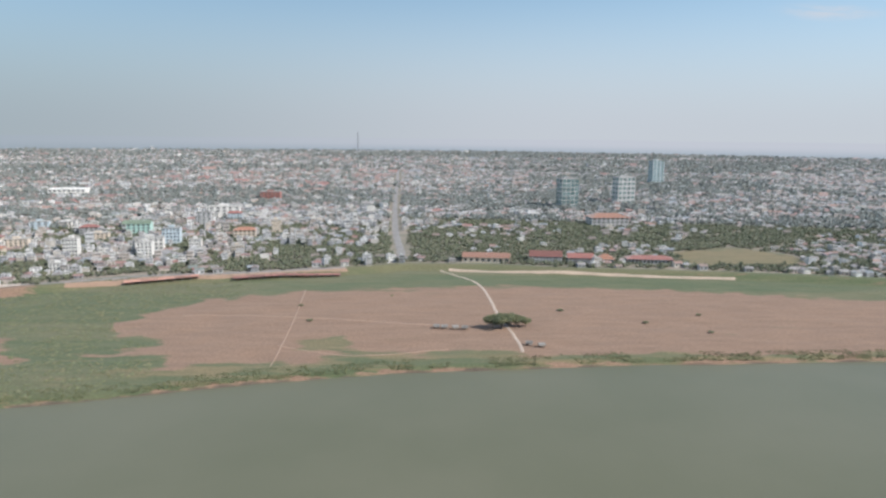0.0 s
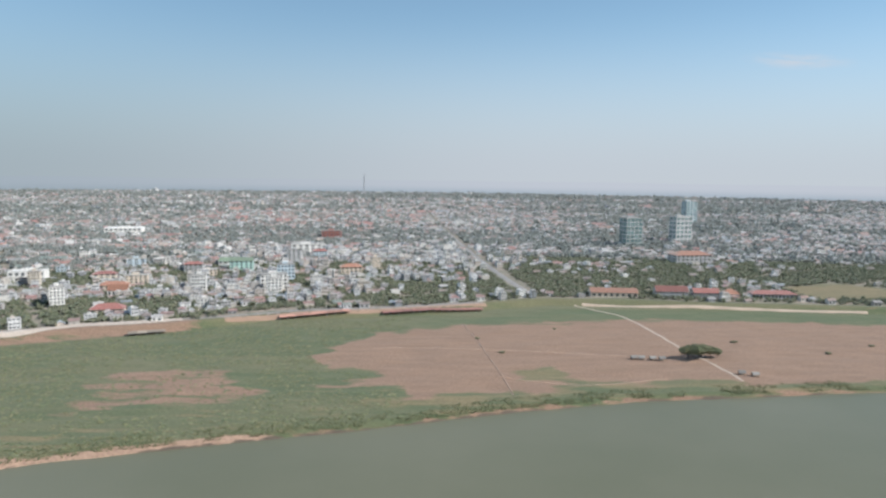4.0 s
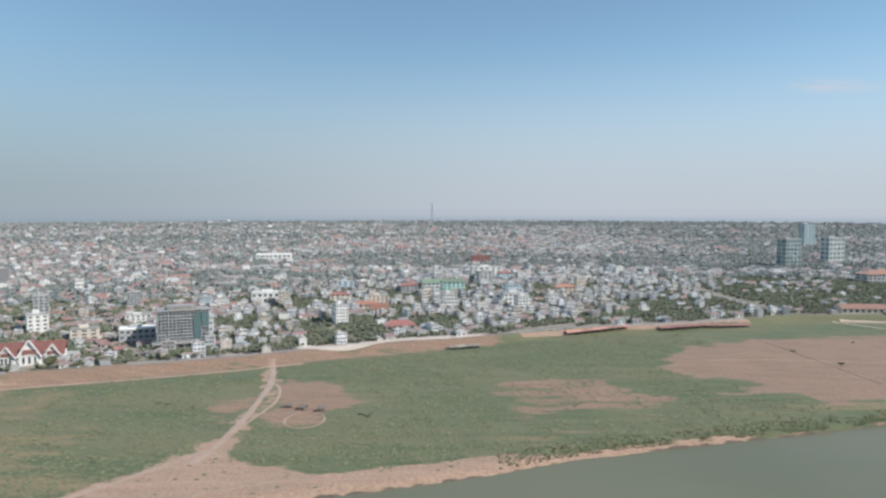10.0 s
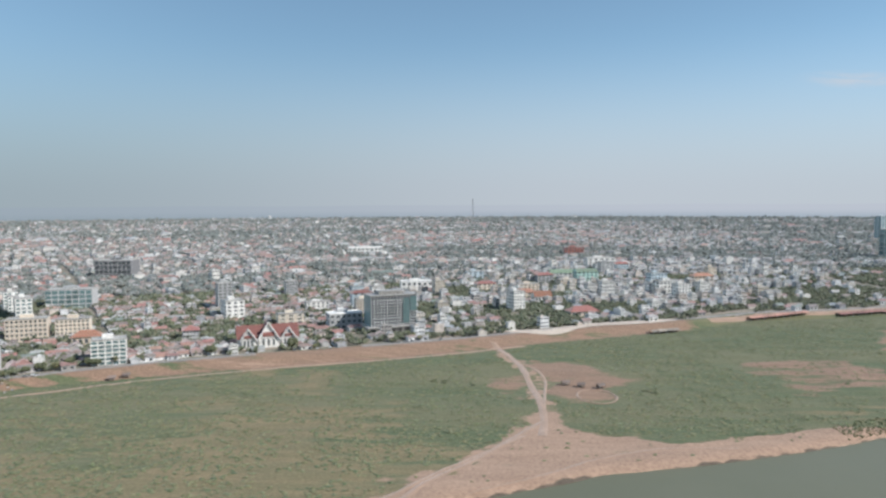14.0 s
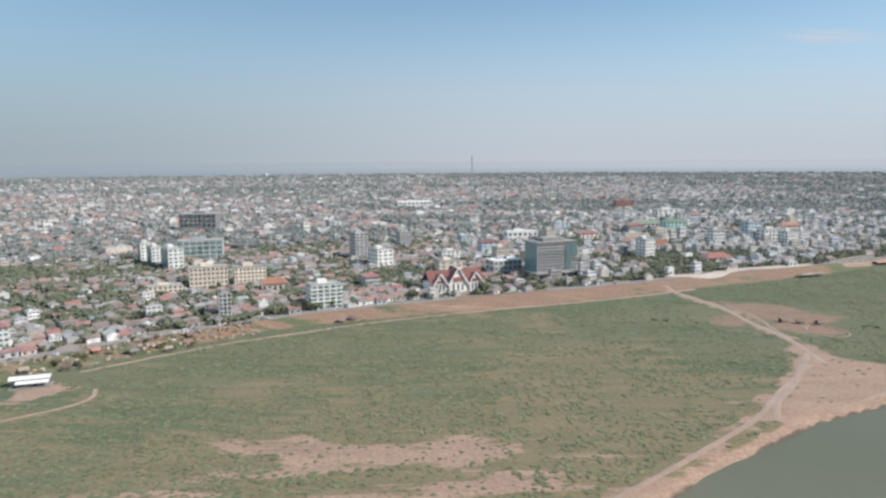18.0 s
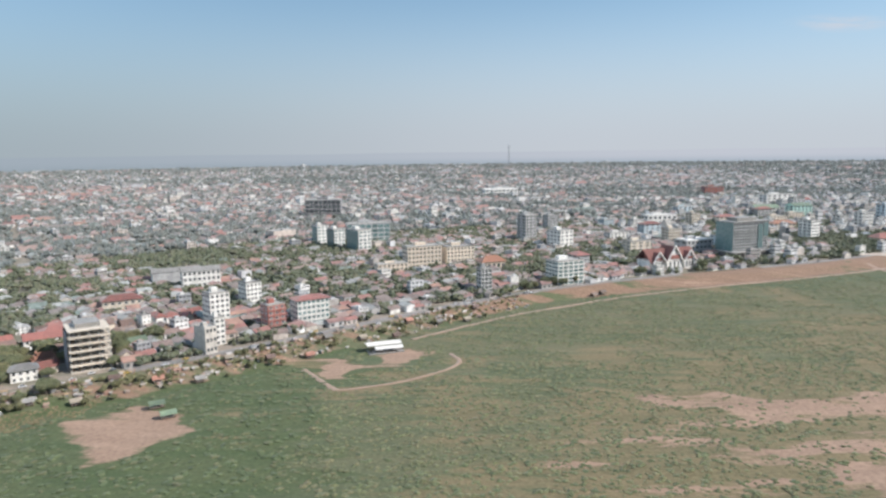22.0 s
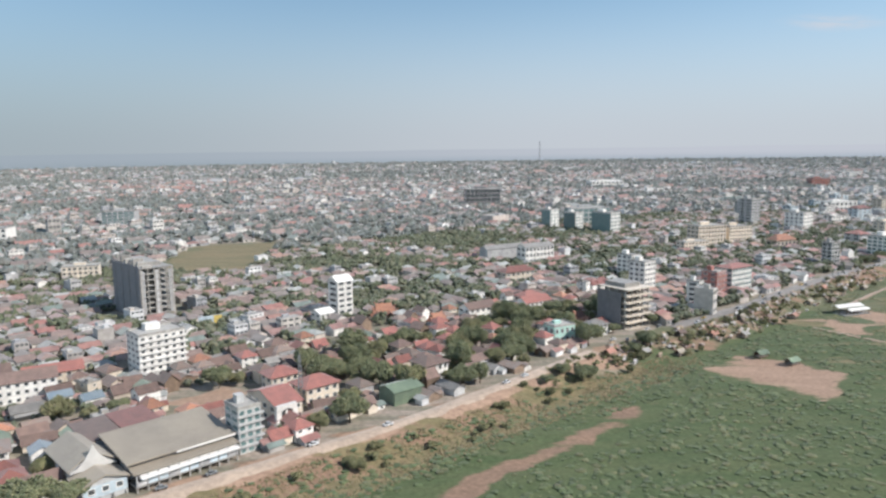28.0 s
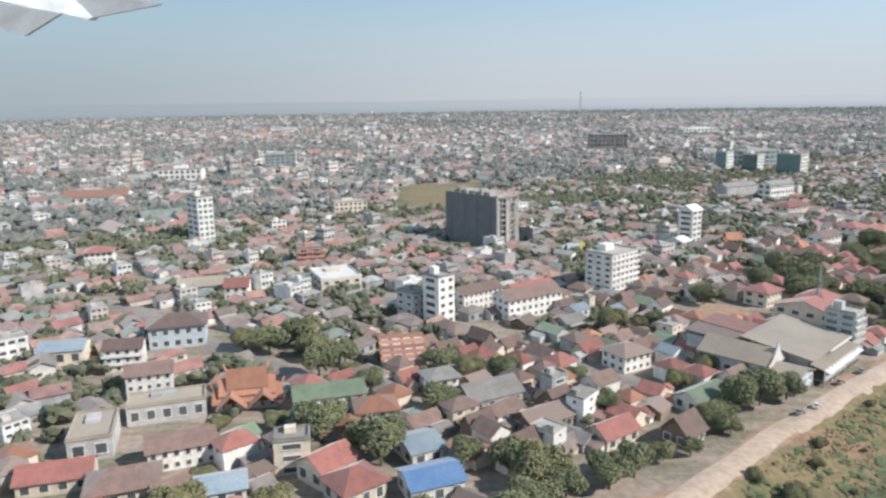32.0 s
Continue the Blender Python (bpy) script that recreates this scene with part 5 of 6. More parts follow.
        put("wing_wall", mesh_of("wing_wall", [(b - 11.9, -a + (y0 + y1) / 2, c) for a, b, c in v], [q[::-1] for q in f], [GREYW]), root)
        v, f = gable_roof(n, 9.4, rise, 0.7, 0.25)
        put("wing_roof", mesh_of("wing_roof", [(b - 11.9, -a + (y0 + y1) / 2, c + h) for a, b, c in v], f, [ROOF_SAND]), root, label="beige sheet roof")
    rim_line = [(-17.2, 5.1), (-15.4, 5.9), (-13.8, 7.4), (-12.6, 9.2), (-11.9, 10.6), (-11.2, 9.2), (-10.0, 7.4), (-8.4, 5.9), (-6.6, 5.1)]
    n = len(rim_line)
    v = [(p, 0.3, r) for p, r in rim_line] + [(p, 0.6, r) for p, r in rim_line]
    f = [tuple(range(n - 1, -1, -1)), tuple(range(n, 2 * n))] + [(k, k + 1, k + 1 + n, k + n) for k in range(n - 1)]
    put("gable_screen", mesh_of("gable_screen", v, f, [ROOF_WHITE]), root, label="flared white gable screen")
    for i in range(4):
        box_part("stilt", root, CONCRETE, -16.2 + i * 2.8, -6.5, -1.8, -15.9 + i * 2.8, -6.2, 1.2)
    box_part("front_panel", root, BLUEW, -16.4, -6.2, 1.2, -7.4, -6.05, 3.8, "grey-blue front panel")
    for i in range(3):
        put("window", window_mesh(1.5, 1.2), root, (-11.9 + (i - 1) * 2.9, -6.2, 2.2))
        put("window", window_mesh(2.0, 1.4), root, (-16.6, -2 + i * 6, 2.4), -math.pi / 2)


def temple(x, y, turn, s, label):
    """Tiered temple hall: three stacked pairs of steep roofs over white walls."""
    root = base("temple", x, y, turn, label, "temple")
    TAKEN.append((x, y, 10 * s))
    box_part("wall", root, WHITE, -7 * s, -3.4 * s, -0.5, 7 * s, 3.4 * s, 3.2 * s)
    for k, (w, d, z) in enumerate(((15, 9.5, 3.0), (12, 7, 4.4), (8.5, 5, 5.9))):
        v, f = gable_roof(w * s, d * s, (1.9 + 0.7 * k) * s, 0.5 * s, 0.25)
        put("roof_tier", mesh_of("roof_tier", v, f, [TILE_ORANGE]), root, (0, 0, z * s))
        for e in (-1, 1):
            v, f = boxes((e * (w / 2 + 0.5) * s - 0.2, -0.25, 0, e * (w / 2 + 0.5) * s + 0.2, 0.25, 1.4 * s))
            put("finial", mesh_of("finial", [(a + c * 0.3 * e, b * (1 - c * 0.25), c) for a, b, c in v], f, [CANVAS]), root, (0, 0, (z + 1.6 + 0.7 * k) * s))
    for e in (-1, 1):
        v, f = gable_roof(6 * s, 6 * s, 2.6 * s, 0.4, 0.25)
        put("porch_roof", mesh_of("porch_roof", [(b, a, c) for a, b, c in v], [q[::-1] for q in f], [TILE_ORANGE]), root, (e * 3.6 * s, -4 * s, 2.6 * s))
    for i in range(6):
        put("window", window_mesh(0.9 * s, 1.7 * s), root, ((i - 2.5) * 2.2 * s, -3.4 * s, 0.8 * s))


def stepped_shed():
    """Orange roof in five overlapping steps, with white strips that imitate sun glints on their edges."""
    root = base("striped_roof_hall", -1160, 71, 12, "hall with stepped orange roof strips and white painted glints", "building")
    TAKEN.append((-1160, 71, 9))
    box_part("wall", root, CREAM, -5.5, -4, -0.5, 5.5, 4, 3.4)
    for k in range(5):
        y0, z = -5 + k * 1.9, 3.2 + k * 0.75
        v, f = boxes((-6, y0, z, 6, y0 + 2.2, z + 0.2))
        put("roof_step", mesh_of("roof_step", [(a, b, c + (b - y0) * 0.3) for a, b, c in v], f, [TILE_ORANGE]), root)
        for i in range(4):
            # white boxes put in for the sun's glint along each step
            box_part("skylight", root, ROOF_WHITE, -5.4 + i * 2.9, y0 - 0.12, z - 0.2, -3.4 + i * 2.9, y0 - 0.02, z + 0.3)


def portal():
    """White arched gateway in front of the red-roofed villa."""
    root = base("gateway", -1036.5, 94, 42, "white arched gateway with dark opening", "gate")
    for i in (-1, 1):
        box_part("pillar", root, WHITE, i * 2.5 - 0.7, -0.6, -0.5, i * 2.5 + 0.7, 0.6, 4.2)
    n = 10
    ring = [(2.0 * math.cos(math.pi * k / n), 3.6 + 1.5 * math.sin(math.pi * k / n)) for k in range(n + 1)]
    v, f = [], []
    for k, (a, c) in enumerate(ring):
        for y in (-0.55, 0.55):
            v += [(a, y, c), (a * 1.58, y, 6.2 if 0 < k < n else 4.2)]
        if k:
            o = 4 * k
            f += [(o - 4, o - 3, o + 1, o), (o - 2, o + 2, o + 3, o - 1), (o - 4, o, o + 2, o - 2), (o - 3, o - 1, o + 3, o + 1)]
    put("arch", mesh_of("arch", v, f, [WHITE]), root)
    # dark panel added behind the arch to paint the shade in its opening
    box_part("door", root, GLASS, -1.8, 0.2, -0.4, 1.8, 0.35, 4.9, "dark panel for the shaded opening")
    box_part("middle_column", root, WHITE, -0.3, -0.3, -0.4, 0.3, 0.1, 4.6)


def billboard():
    root = base("billboard", -1094.7, 205.3, 30, "blue and yellow advertising board on steel posts", "billboard")
    box_part("panel", root, BLUEW, -5, -0.15, 1.6, 1.2, 0.15, 5.0, "pale blue board")
    box_part("yellow_panel", root, surf("yellow_board", (0.55, 0.42, 0.12), (0.5, 0.38, 0.12), vary=0.1), 1.25, -0.15, 1.6, 4.6, 0.15, 5.0, "yellow board")
    for i in (-4, 0, 4):
        box_part("post", root, STEEL, i - 0.12, 0.16, -0.5, i + 0.12, 0.4, 4.6)


def pavilion():
    root = base("river_pavilion", -804, 238, 20, "long open pavilion with a double white roof beside a sandy yard", "pavilion")
    box_part("deck", root, CONCRETE, -8, -4, -0.6, 8, 4, 0.4)
    v, f = gable_roof(15, 4.4, 0.8, 0.4, 0.2)
    put("roof", mesh_of("roof", v, f, [ROOF_WHITE]), root, (-0.5, 1.8, 3.6))
    v, f = gable_roof(12, 3.4, 0.6, 0.3, 0.2)
    put("lower_roof", mesh_of("lower_roof", v, f, [ROOF_WHITE]), root, (1, -2.2, 2.6))
    for i in range(7):
        for j in (-3.4, 0, 3.4):
            box_part("post", root, WOODW, -7 + i * 2.3, j - 0.1, 0.4, -6.8 + i * 2.3, j + 0.1, 3.5 if j > 0 else 2.7)


def hut(x, y, turn, label, roof, w=4.6, d=3.0):
    root = base("hut", x, y, turn, label, "hut", "huts on the flood plain")
    box_part("floor", root, WOODW, -w / 2, -d / 2, 0.5, w / 2, d / 2, 0.62)
    v, f = gable_roof(w, d, 0.9, 0.4, 0.1)
    put("roof", mesh_of("roof", v, f, [roof]), root, (0, 0, 2.0))
    for i in (-1, 1):
        for j in (-1, 1):
            box_part("post", root, WOODW, i * (w / 2 - 0.15) - 0.08, j * (d / 2 - 0.15) - 0.08, -0.4, i * (w / 2 - 0.15) + 0.08, j * (d / 2 - 0.15) + 0.08, 2.1)
    box_part("back_wall", root, WOODW, -w / 2, d / 2 - 0.1, 0.6, w / 2, d / 2, 1.9)


def mast(x, y, tall, wide=0.8):
    root = base("radio_mast", x, y, 20, "slender grey lattice radio mast", "mast")
    for i, j in ((-1, -1), (1, -1), (1, 1), (-1, 1)):
        v, f = boxes((-wide * 0.12, -wide * 0.12, -0.4, wide * 0.12, wide * 0.12, tall))
        v = [(a + i * wide * (1 - c / tall * 0.75), b + j * wide * (1 - c / tall * 0.75), c) for a, b, c in v]
        put("leg", mesh_of("leg", v, f, [STEEL]), root)
    for k in range(9):
        z = tall * (k + 0.5) / 9.5
        r = wide * (1 - z / tall * 0.75) + 0.05
        v, f = boxes((-r, -r, z, r, -r + 0.12, z + 0.12), (-r, r - 0.12, z, r, r, z + 0.12), (-r, -r + 0.12, z, -r + 0.12, r - 0.12, z + 0.12), (r - 0.12, -r + 0.12, z, r, r - 0.12, z + 0.12))
        put("brace", mesh_of("brace", v, f, [STEEL]), root)
    box_part("antenna", root, STEEL, -0.05, -0.05, tall - 0.2, 0.05, 0.05, tall + 2)


def stall_row(x, y, turn, count, label, mat):
    for i in range(count):
        a = radians(turn)
        px, py = x + math.cos(a) * (i - count / 2) * 6.4, y + math.sin(a) * (i - count / 2) * 6.4
        root = base("market_stall", px, py, turn, label, "stall", "market stalls on the river bank")
        v, f = gable_roof(6, 6.5, 0.9, 0.1, 0.15)
        put("roof", mesh_of("roof", v, f, [mat]), root, (0, 0, 2.2))
        box_part("counter", root, WOODW, -2.6, -0.6, 0, 2.6, 0.6, 1.0)
        for i2 in (-1, 1):
            for j2 in (-1, 1):
                box_part("post", root, STEEL, i2 * 2.8 - 0.06, j2 * 3.0 - 0.06, -0.4, i2 * 2.8 + 0.06, j2 * 3.0 + 0.06, 2.3)


def levee_point(s, off):
    """A point beside the levee at x = s, moved off metres to the town side, and the levee's bearing there."""
    for (ax, ay), (bx, by) in zip(LEVEE, LEVEE[1:]):
        if ax <= s < bx:
            t = Vector((bx - ax, by - ay)).normalized()
            p = Vector((s, ay + (by - ay) * (s - ax) / (bx - ax))) + Vector((-t.y, t.x)) * (off + float(edge(s)))
            return p.x, p.y, math.degrees(math.atan2(t.y, t.x))


big_hotel()
gabled_hall()
market()
temple(-1193, 47, 15, 0.95, "temple with tiered orange roofs among trees")
temple(-1022, 219, 10, 0.75, "small temple with tiered orange roofs")
temple(-938, 206, 44, 0.6, "small temple building with steep orange roof")
temple(-998, 204, 44, 0.62, "small temple with tiered red-orange roofs between houses")
stepped_shed()
portal()
billboard()
pavilion()
hut(-876.5, 167.5, 30, "open hut with pale green roof on the flood plain", TIN_GREEN)
hut(-869, 159, 30, "open hut with pale green roof on the flood plain", TIN_GREEN)
for hx, hy, ht in ((-3, 439, 8), (2, 438.7, -5), (9, 438, 12), (15, 437.5, 0), (52, 403.5, -8), (59, 401, 6), (44, 450, 20)):
    hut(hx, hy, ht, "small farm hut with pale tin roof on a bare field", TIN_GREY, 3.4, 2.6)
for hx, hy, ht in ((-436, 348, 10), (-428, 345, -10), (-418, 343, 20), (-690, 352, 30), (-684, 357, 25)):
    hut(hx, hy, ht, "small hut with rusted tin roof by a yard", TIN_RUST, 3.6, 2.8)
mast(-1036, 110, 15)
mast(-479, 4032, 122, 4)
stall_row(-226, 569, 17, 9, "stall with pale orange awning roof", CANVAS)
stall_row(-128, 592, 16, 14, "stall with dark red awning roof", TILE_RED)
for k in range(16):
    sx, sy, deg = levee_point(-935 + 11.5 * k, -9 - 5 * (k % 3))
    hut(sx, sy, deg, "food stall with faded awning on the promenade", (CANVAS, TIN_GREY, ROOF_SAND, TILE_BROWN)[k % 4], 3.4, 2.4)
stall_row(-338, 505, 24, 4, "stall with pale sheet roof on the embankment", ROOF_SAND)


def promenade_clutter():
    """Countless little stalls, tables, umbrellas and crates along the promenade, joined."""
    pick = random.Random(77)
    v, f = [], []
    for k in range(330):
        sx = pick.uniform(-935, -735)
        x, y, deg = levee_point(sx, pick.choice((-16, -13, -10, -7, -4.5)) + pick.uniform(-1.2, 1.2))
        turn, z = radians(deg + pick.uniform(-12, 12)), ground_z(x, y)
        w, d, h = pick.uniform(0.35, 1.0), pick.uniform(0.3, 0.8), pick.uniform(0.4, 1.5)
        c, s = math.cos(turn), math.sin(turn)
        if h > 1.0:
            cv, cf = boxes((-w * 0.8, -d * 0.8, 0, w * 0.8, d * 0.8, h * 0.55))
            rv, rf = gable_roof(w * 2, d * 2, 0.4, 0.15, 0.08)
            cf = cf + [tuple(i + len(cv) for i in q) for q in rf]
            cv = cv + [(a, b, e + h) for a, b, e in rv]
        else:
            cv, cf = boxes((-w, -d, 0, w, d, h))
        o = len(v)
        v += [(x + a * c - b * s, y + a * s + b * c, z + e - 0.05) for a, b, e in cv]
        f += [tuple(i + o for i in q) for q in cf]
    paint = palette("stall_paints", [(0.36, 0.26, 0.2), (0.4, 0.36, 0.32), (0.3, 0.23, 0.18), (0.3, 0.27, 0.24), (0.42, 0.3, 0.18), (0.22, 0.22, 0.21), (0.32, 0.19, 0.15), (0.5, 0.47, 0.44), (0.27, 0.2, 0.16)], 0.8, 0.3)
    tagged(new("promenade_stalls", mesh_of("promenade_stalls", v, f, [paint])), "crowded small stalls, tables and crates on the dusty promenade", "stalls", kind="stuff")


promenade_clutter()


# ---- parked cars along the riverside road ----
def car(paint, label):
    root = tagged(new("car"), label, "car", "cars parked by the river")
    v, f = boxes((-1.25, -0.5, 0.18, 1.25, 0.5, 0.55))
    put("body", mesh_of("body", v, f, [paint]), root)
    v, f = boxes((-0.75, -0.46, 0.55, 0.6, 0.46, 0.9))
    put("cabin", mesh_of("cabin", [(a * (1 if c < 0.6 else 0.72), b * (1 if c < 0.6 else 0.85), c) for a, b, c in v], f, [GLASS]), root)
    box_part("roof_panel", root, paint, -0.52, -0.37, 0.9, 0.42, 0.37, 0.94)
    for i in (-0.78, 0.78):
        for j in (-0.5, 0.5):
            bm = bmesh.new()
            bmesh.ops.create_cone(bm, cap_ends=True, segments=12, radius1=0.2, radius2=0.2, depth=0.16, matrix=pose(0, 0, 0, 90))
            me = bpy.data.meshes.new("wheel")
            bm.to_mesh(me)
            bm.free()
            me.materials.append(RUBBER)
            put("wheel", me, root, (i, j, 0.2))
    return root


CARS = [car(surf("white_car_paint", (0.7, 0.7, 0.7), (0.66, 0.66, 0.66), rough=0.3, vary=0), "white car parked by the riverside road"), car(surf("grey_car_paint", (0.2, 0.21, 0.22), (0.18, 0.19, 0.2), rough=0.3, vary=0), "dark grey car parked by the riverside road"), car(surf("yellow_truck_paint", (0.55, 0.38, 0.08), (0.5, 0.34, 0.08), rough=0.4, vary=0), "yellow pickup parked by the riverside road")]


rnd = random.Random(5)


def strew(protos, n, lo, hi, a, b, lift=0.0, jitter=15, grown=(0.8, 1.2)):
    for k in range(n):
        x, y, deg = levee_point(rnd.uniform(lo, hi), rnd.uniform(a, b))
        s = rnd.uniform(*grown)
        copy_thing(rnd.choice(protos), pose(x, y, ground_z(x, y) + lift, 0, 0, deg + rnd.uniform(-jitter, jitter)) @ Matrix.Scale(s, 4))


strew(CARS[:2] * 4 + CARS[2:], 34, -930, -720, -5, 3, 0.3, 8, (1, 1.1))
strew(CARS[:2], 14, -700, -480, 0, 3, 0.3, 8, (1, 1.1))
strew(CARS[:2], 8, -1090, -960, -4.5, -0.5, 0.3, 8, (1, 1.1))
strew([SHADE_TREE], 64, -955, -740, -21, -4, 0, 180, (0.7, 1.3))
strew(TREES[:2] + TREES[3:], 9, -970, -915, -16, -5, -0.2, 180, (0.5, 0.9))
strew(TREES[3:], 44, -1110, -960, -21, -7, -0.2, 180, (0.22, 0.6))
strew(TREES[:3], 7, -1140, -1076, 3, 9, -0.2, 180, (0.45, 0.75))
strew(TREES, 26, -740, -420, 4, 9, -0.2, 180, (0.5, 0.9))
for tx, ty, ts in ((33, 440, 1.25), (39, 438.5, 1.4), (44, 446, 1.2), (50, 445.5, 1.1), (55, 447, 0.8)):
    copy_thing(TREES[0], pose(tx, ty, ground_z(tx, ty), 0, 0, tx * 9) @ Matrix.Scale(ts, 4))

# lone bushes on the bare fields and beside the yard
for tx, ty, ts in ((-101, 495, 0.5), (-87, 455, 0.55), (84, 487, 0.6), (136, 457, 0.55), (178, 476, 0.5), (171, 434, 0.5), (-38, 530, 0.4), (-508, 353, 0.45), (-502, 351, 0.4), (-486, 344, 0.3), (-392, 332, 0.4), (-396, 336, 0.35)):
    copy_thing(TREES[1], pose(tx, ty, ground_z(tx, ty) - 0.9 * ts, 0, 0, tx * 31 % 360) @ Matrix.Diagonal((ts, ts, ts * 0.6, 1)))

# tall garden trees of the temple quarter and along the levee
for tx, ty, ts in ((-1205, 83, 1.4), (-1197, 79, 1.4), (-1189, 86, 1.2), (-1180, 62, 1.0), (-1184, 75, 1.1), (-1172, 61, 1.0), (-1150, 66, 1.1), (-1143, 61, 0.95), (-1154, 59, 0.9), (-1175, 71, 1.1), (-1166, 54, 0.8), (-1183, 33, 0.8), (-1195, 33, 0.8), (-1144, 18, 0.7), (-1136, 16, 0.8), (-1127, 8, 0.8), (-1119, 11, 0.85), (-1107, 21, 0.85), (-1118, 45, 0.8), (-1114, 41, 0.8), (-1072, 49, 1.1), (-1079, 46, 1.15), (-1085, 42, 0.9), (-1101, 98, 1.1), (-1093, 36, 0.8), (-1191, 12, 0.8), (-1134, 10, 0.8), (-1085, 64, 0.8), (-1095, 54, 0.8)):
    copy_thing(TREES[(abs(tx) + ty) % 5], pose(tx, ty, ground_z(tx, ty) - 0.2, 0, 0, tx * 37 % 360) @ Matrix.Scale(ts, 4))
    TAKEN.append((tx, ty, 4.2 * ts))

# ---- the town ----
GARDENS = [(-1200, 62, 14, 10), (-1175, 66, 16, 10), (-1112, 20, 14, 7), (-1131, 10, 14, 9), (-1080, 40, 8, 6), (-1085, 35, 9, 6), (-974, 163, 22, 12), (-986, 196, 15, 9), (-1078, 43, 12, 8), (-1193, 80, 22, 11), (-1103, 104, 9, 7), (-977, 190, 18, 14), (-955, 195, 14, 10), (-930, 250, 14, 10), (-640, 445, 26, 10), (-720, 420, 26, 16), (-770, 405, 22, 12)]
WOODS = [(-105, 668, 80, 30), (40, 700, 90, 26), (-95, 700, 95, 45), (20, 770, 120, 75), (150, 790, 120, 60), (300, 800, 120, 70), (60, 960, 130, 70), (-1000, 500, 70, 45), (-985, 450, 50, 24), (-1060, 370, 60, 30), (-1010, 270, 40, 24), (-1330, 330, 80, 20), (-1250, 700, 160, 30), (-600, 1000, 200, 40), (-1500, 900, 260, 60), (200, 1150, 220, 50), (500, 900, 260, 70)]
OPEN = [DRY_EAST, STADIUM, *LOTS]
STREETS = [((-40, 680), (-58, 874), 11), ((-58, 874), (-80, 1200), 11), ((-80, 1200), (-113, 1771), 11), ((-113, 1771), (-150, 2400), 14), ((-1090, 44), (-1135, 92), 5), ((-1135, 92), (-1200, 170), 5), ((-1330, 150), (-1264, 129), 6), ((-1264, 129), (-1214, 86), 6), ((-1214, 86), (-1180, 60), 5)]
rng = np.random.default_rng(11)
BEARING = np.array([44, 44, 42, 24, 24, 18, 8, 0], float)
BEARING_X = np.array([-1500, -900, -800, -650, -450, -250, 0, 300], float)


def lots(near, far, gap):
    """Building plots between two distances behind the levee: x, y, bearing."""
    xs = np.arange(-6400, 5400, gap)
    ys = np.arange(-2600, 6600, gap)
    gx, gy = np.meshgrid(xs, ys)
    a = radians(33)
    cx, cy = -600, 500
    x0, y0 = gx.ravel() + rng.uniform(-0.22, 0.22, gx.size) * gap, gy.ravel() + rng.uniform(-0.22, 0.22, gx.size) * gap
    x = cx + (x0 - cx) * math.cos(a) - (y0 - cy) * math.sin(a)
    y = cy + (x0 - cx) * math.sin(a) + (y0 - cy) * math.cos(a)
    keep = (x > -1310 - 0.68 * np.maximum(y, 0)) & (x < 90 + 0.68 * np.maximum(y, 0)) & (y > -130) & (np.hypot(x + 560, y - 60) < 4550)
    lane = (np.mod(x0, 150) > 5.0) & (np.mod(y0, 95) > 4.5) if gap < 16 else np.full(x.shape, True)
    x, y, lane = x[keep], y[keep], lane[keep]
    d = side(LEVEE, x, y) - edge(x)
    ok = (d >= near) & (d < far) & lane
    x, y = x[ok], y[ok]
    ok = np.full(len(x), True)
    for tx, ty, r in TAKEN:
        ok &= np.hypot(x - tx, y - ty) > r
    for poly in OPEN:
        ok &= inside(poly, x, y, 3) < 0.5
    for (ax, ay), (bx, by), r in STREETS:
        s = np.clip(((x - ax) * (bx - ax) + (y - ay) * (by - ay)) / ((bx - ax) ** 2 + (by - ay) ** 2), 0, 1)
        ok &= np.hypot(x - ax - s * (bx - ax), y - ay - s * (by - ay)) > r
    x, y = x[ok], y[ok]
    return x, y, np.interp(x, BEARING_X, BEARING)


def green(x, y, share):
    """Chance that a plot is trees."""
    few = step(-500, -640, x)
    belts = step(0.5, 0.66, vnoise(x, y * 2.4, 230, 9)) * step(900, 500, y) + step(0.52, 0.66, vnoise(x, y * 2.0, 520, 19)) * step(400, 900, y)
    g = share + 0.04 * step(-700, -900, x) + (0.4 - 0.1 * few) * step(0.5, 0.8, vnoise(x, y, 45, 8)) + (0.55 - 0.2 * few) * np.minimum(belts, 1) + 0.16 * step(-150, 120, x) * step(2000, 1200, y)
    g = np.where((x < -1050) & (side(LEVEE, x, y) < 260), np.minimum(g, 0.32), g)
    for px, py, rx, ry in GARDENS + WOODS:
        g = np.maximum(g, (0.72 if rx < 15 else 0.95 if px > -150 else 0.8 if px < -880 and py < 300 else 1.2) * step(1.1, 0.7, np.hypot((x - px) / rx, (y - py) / ry)))
    return g


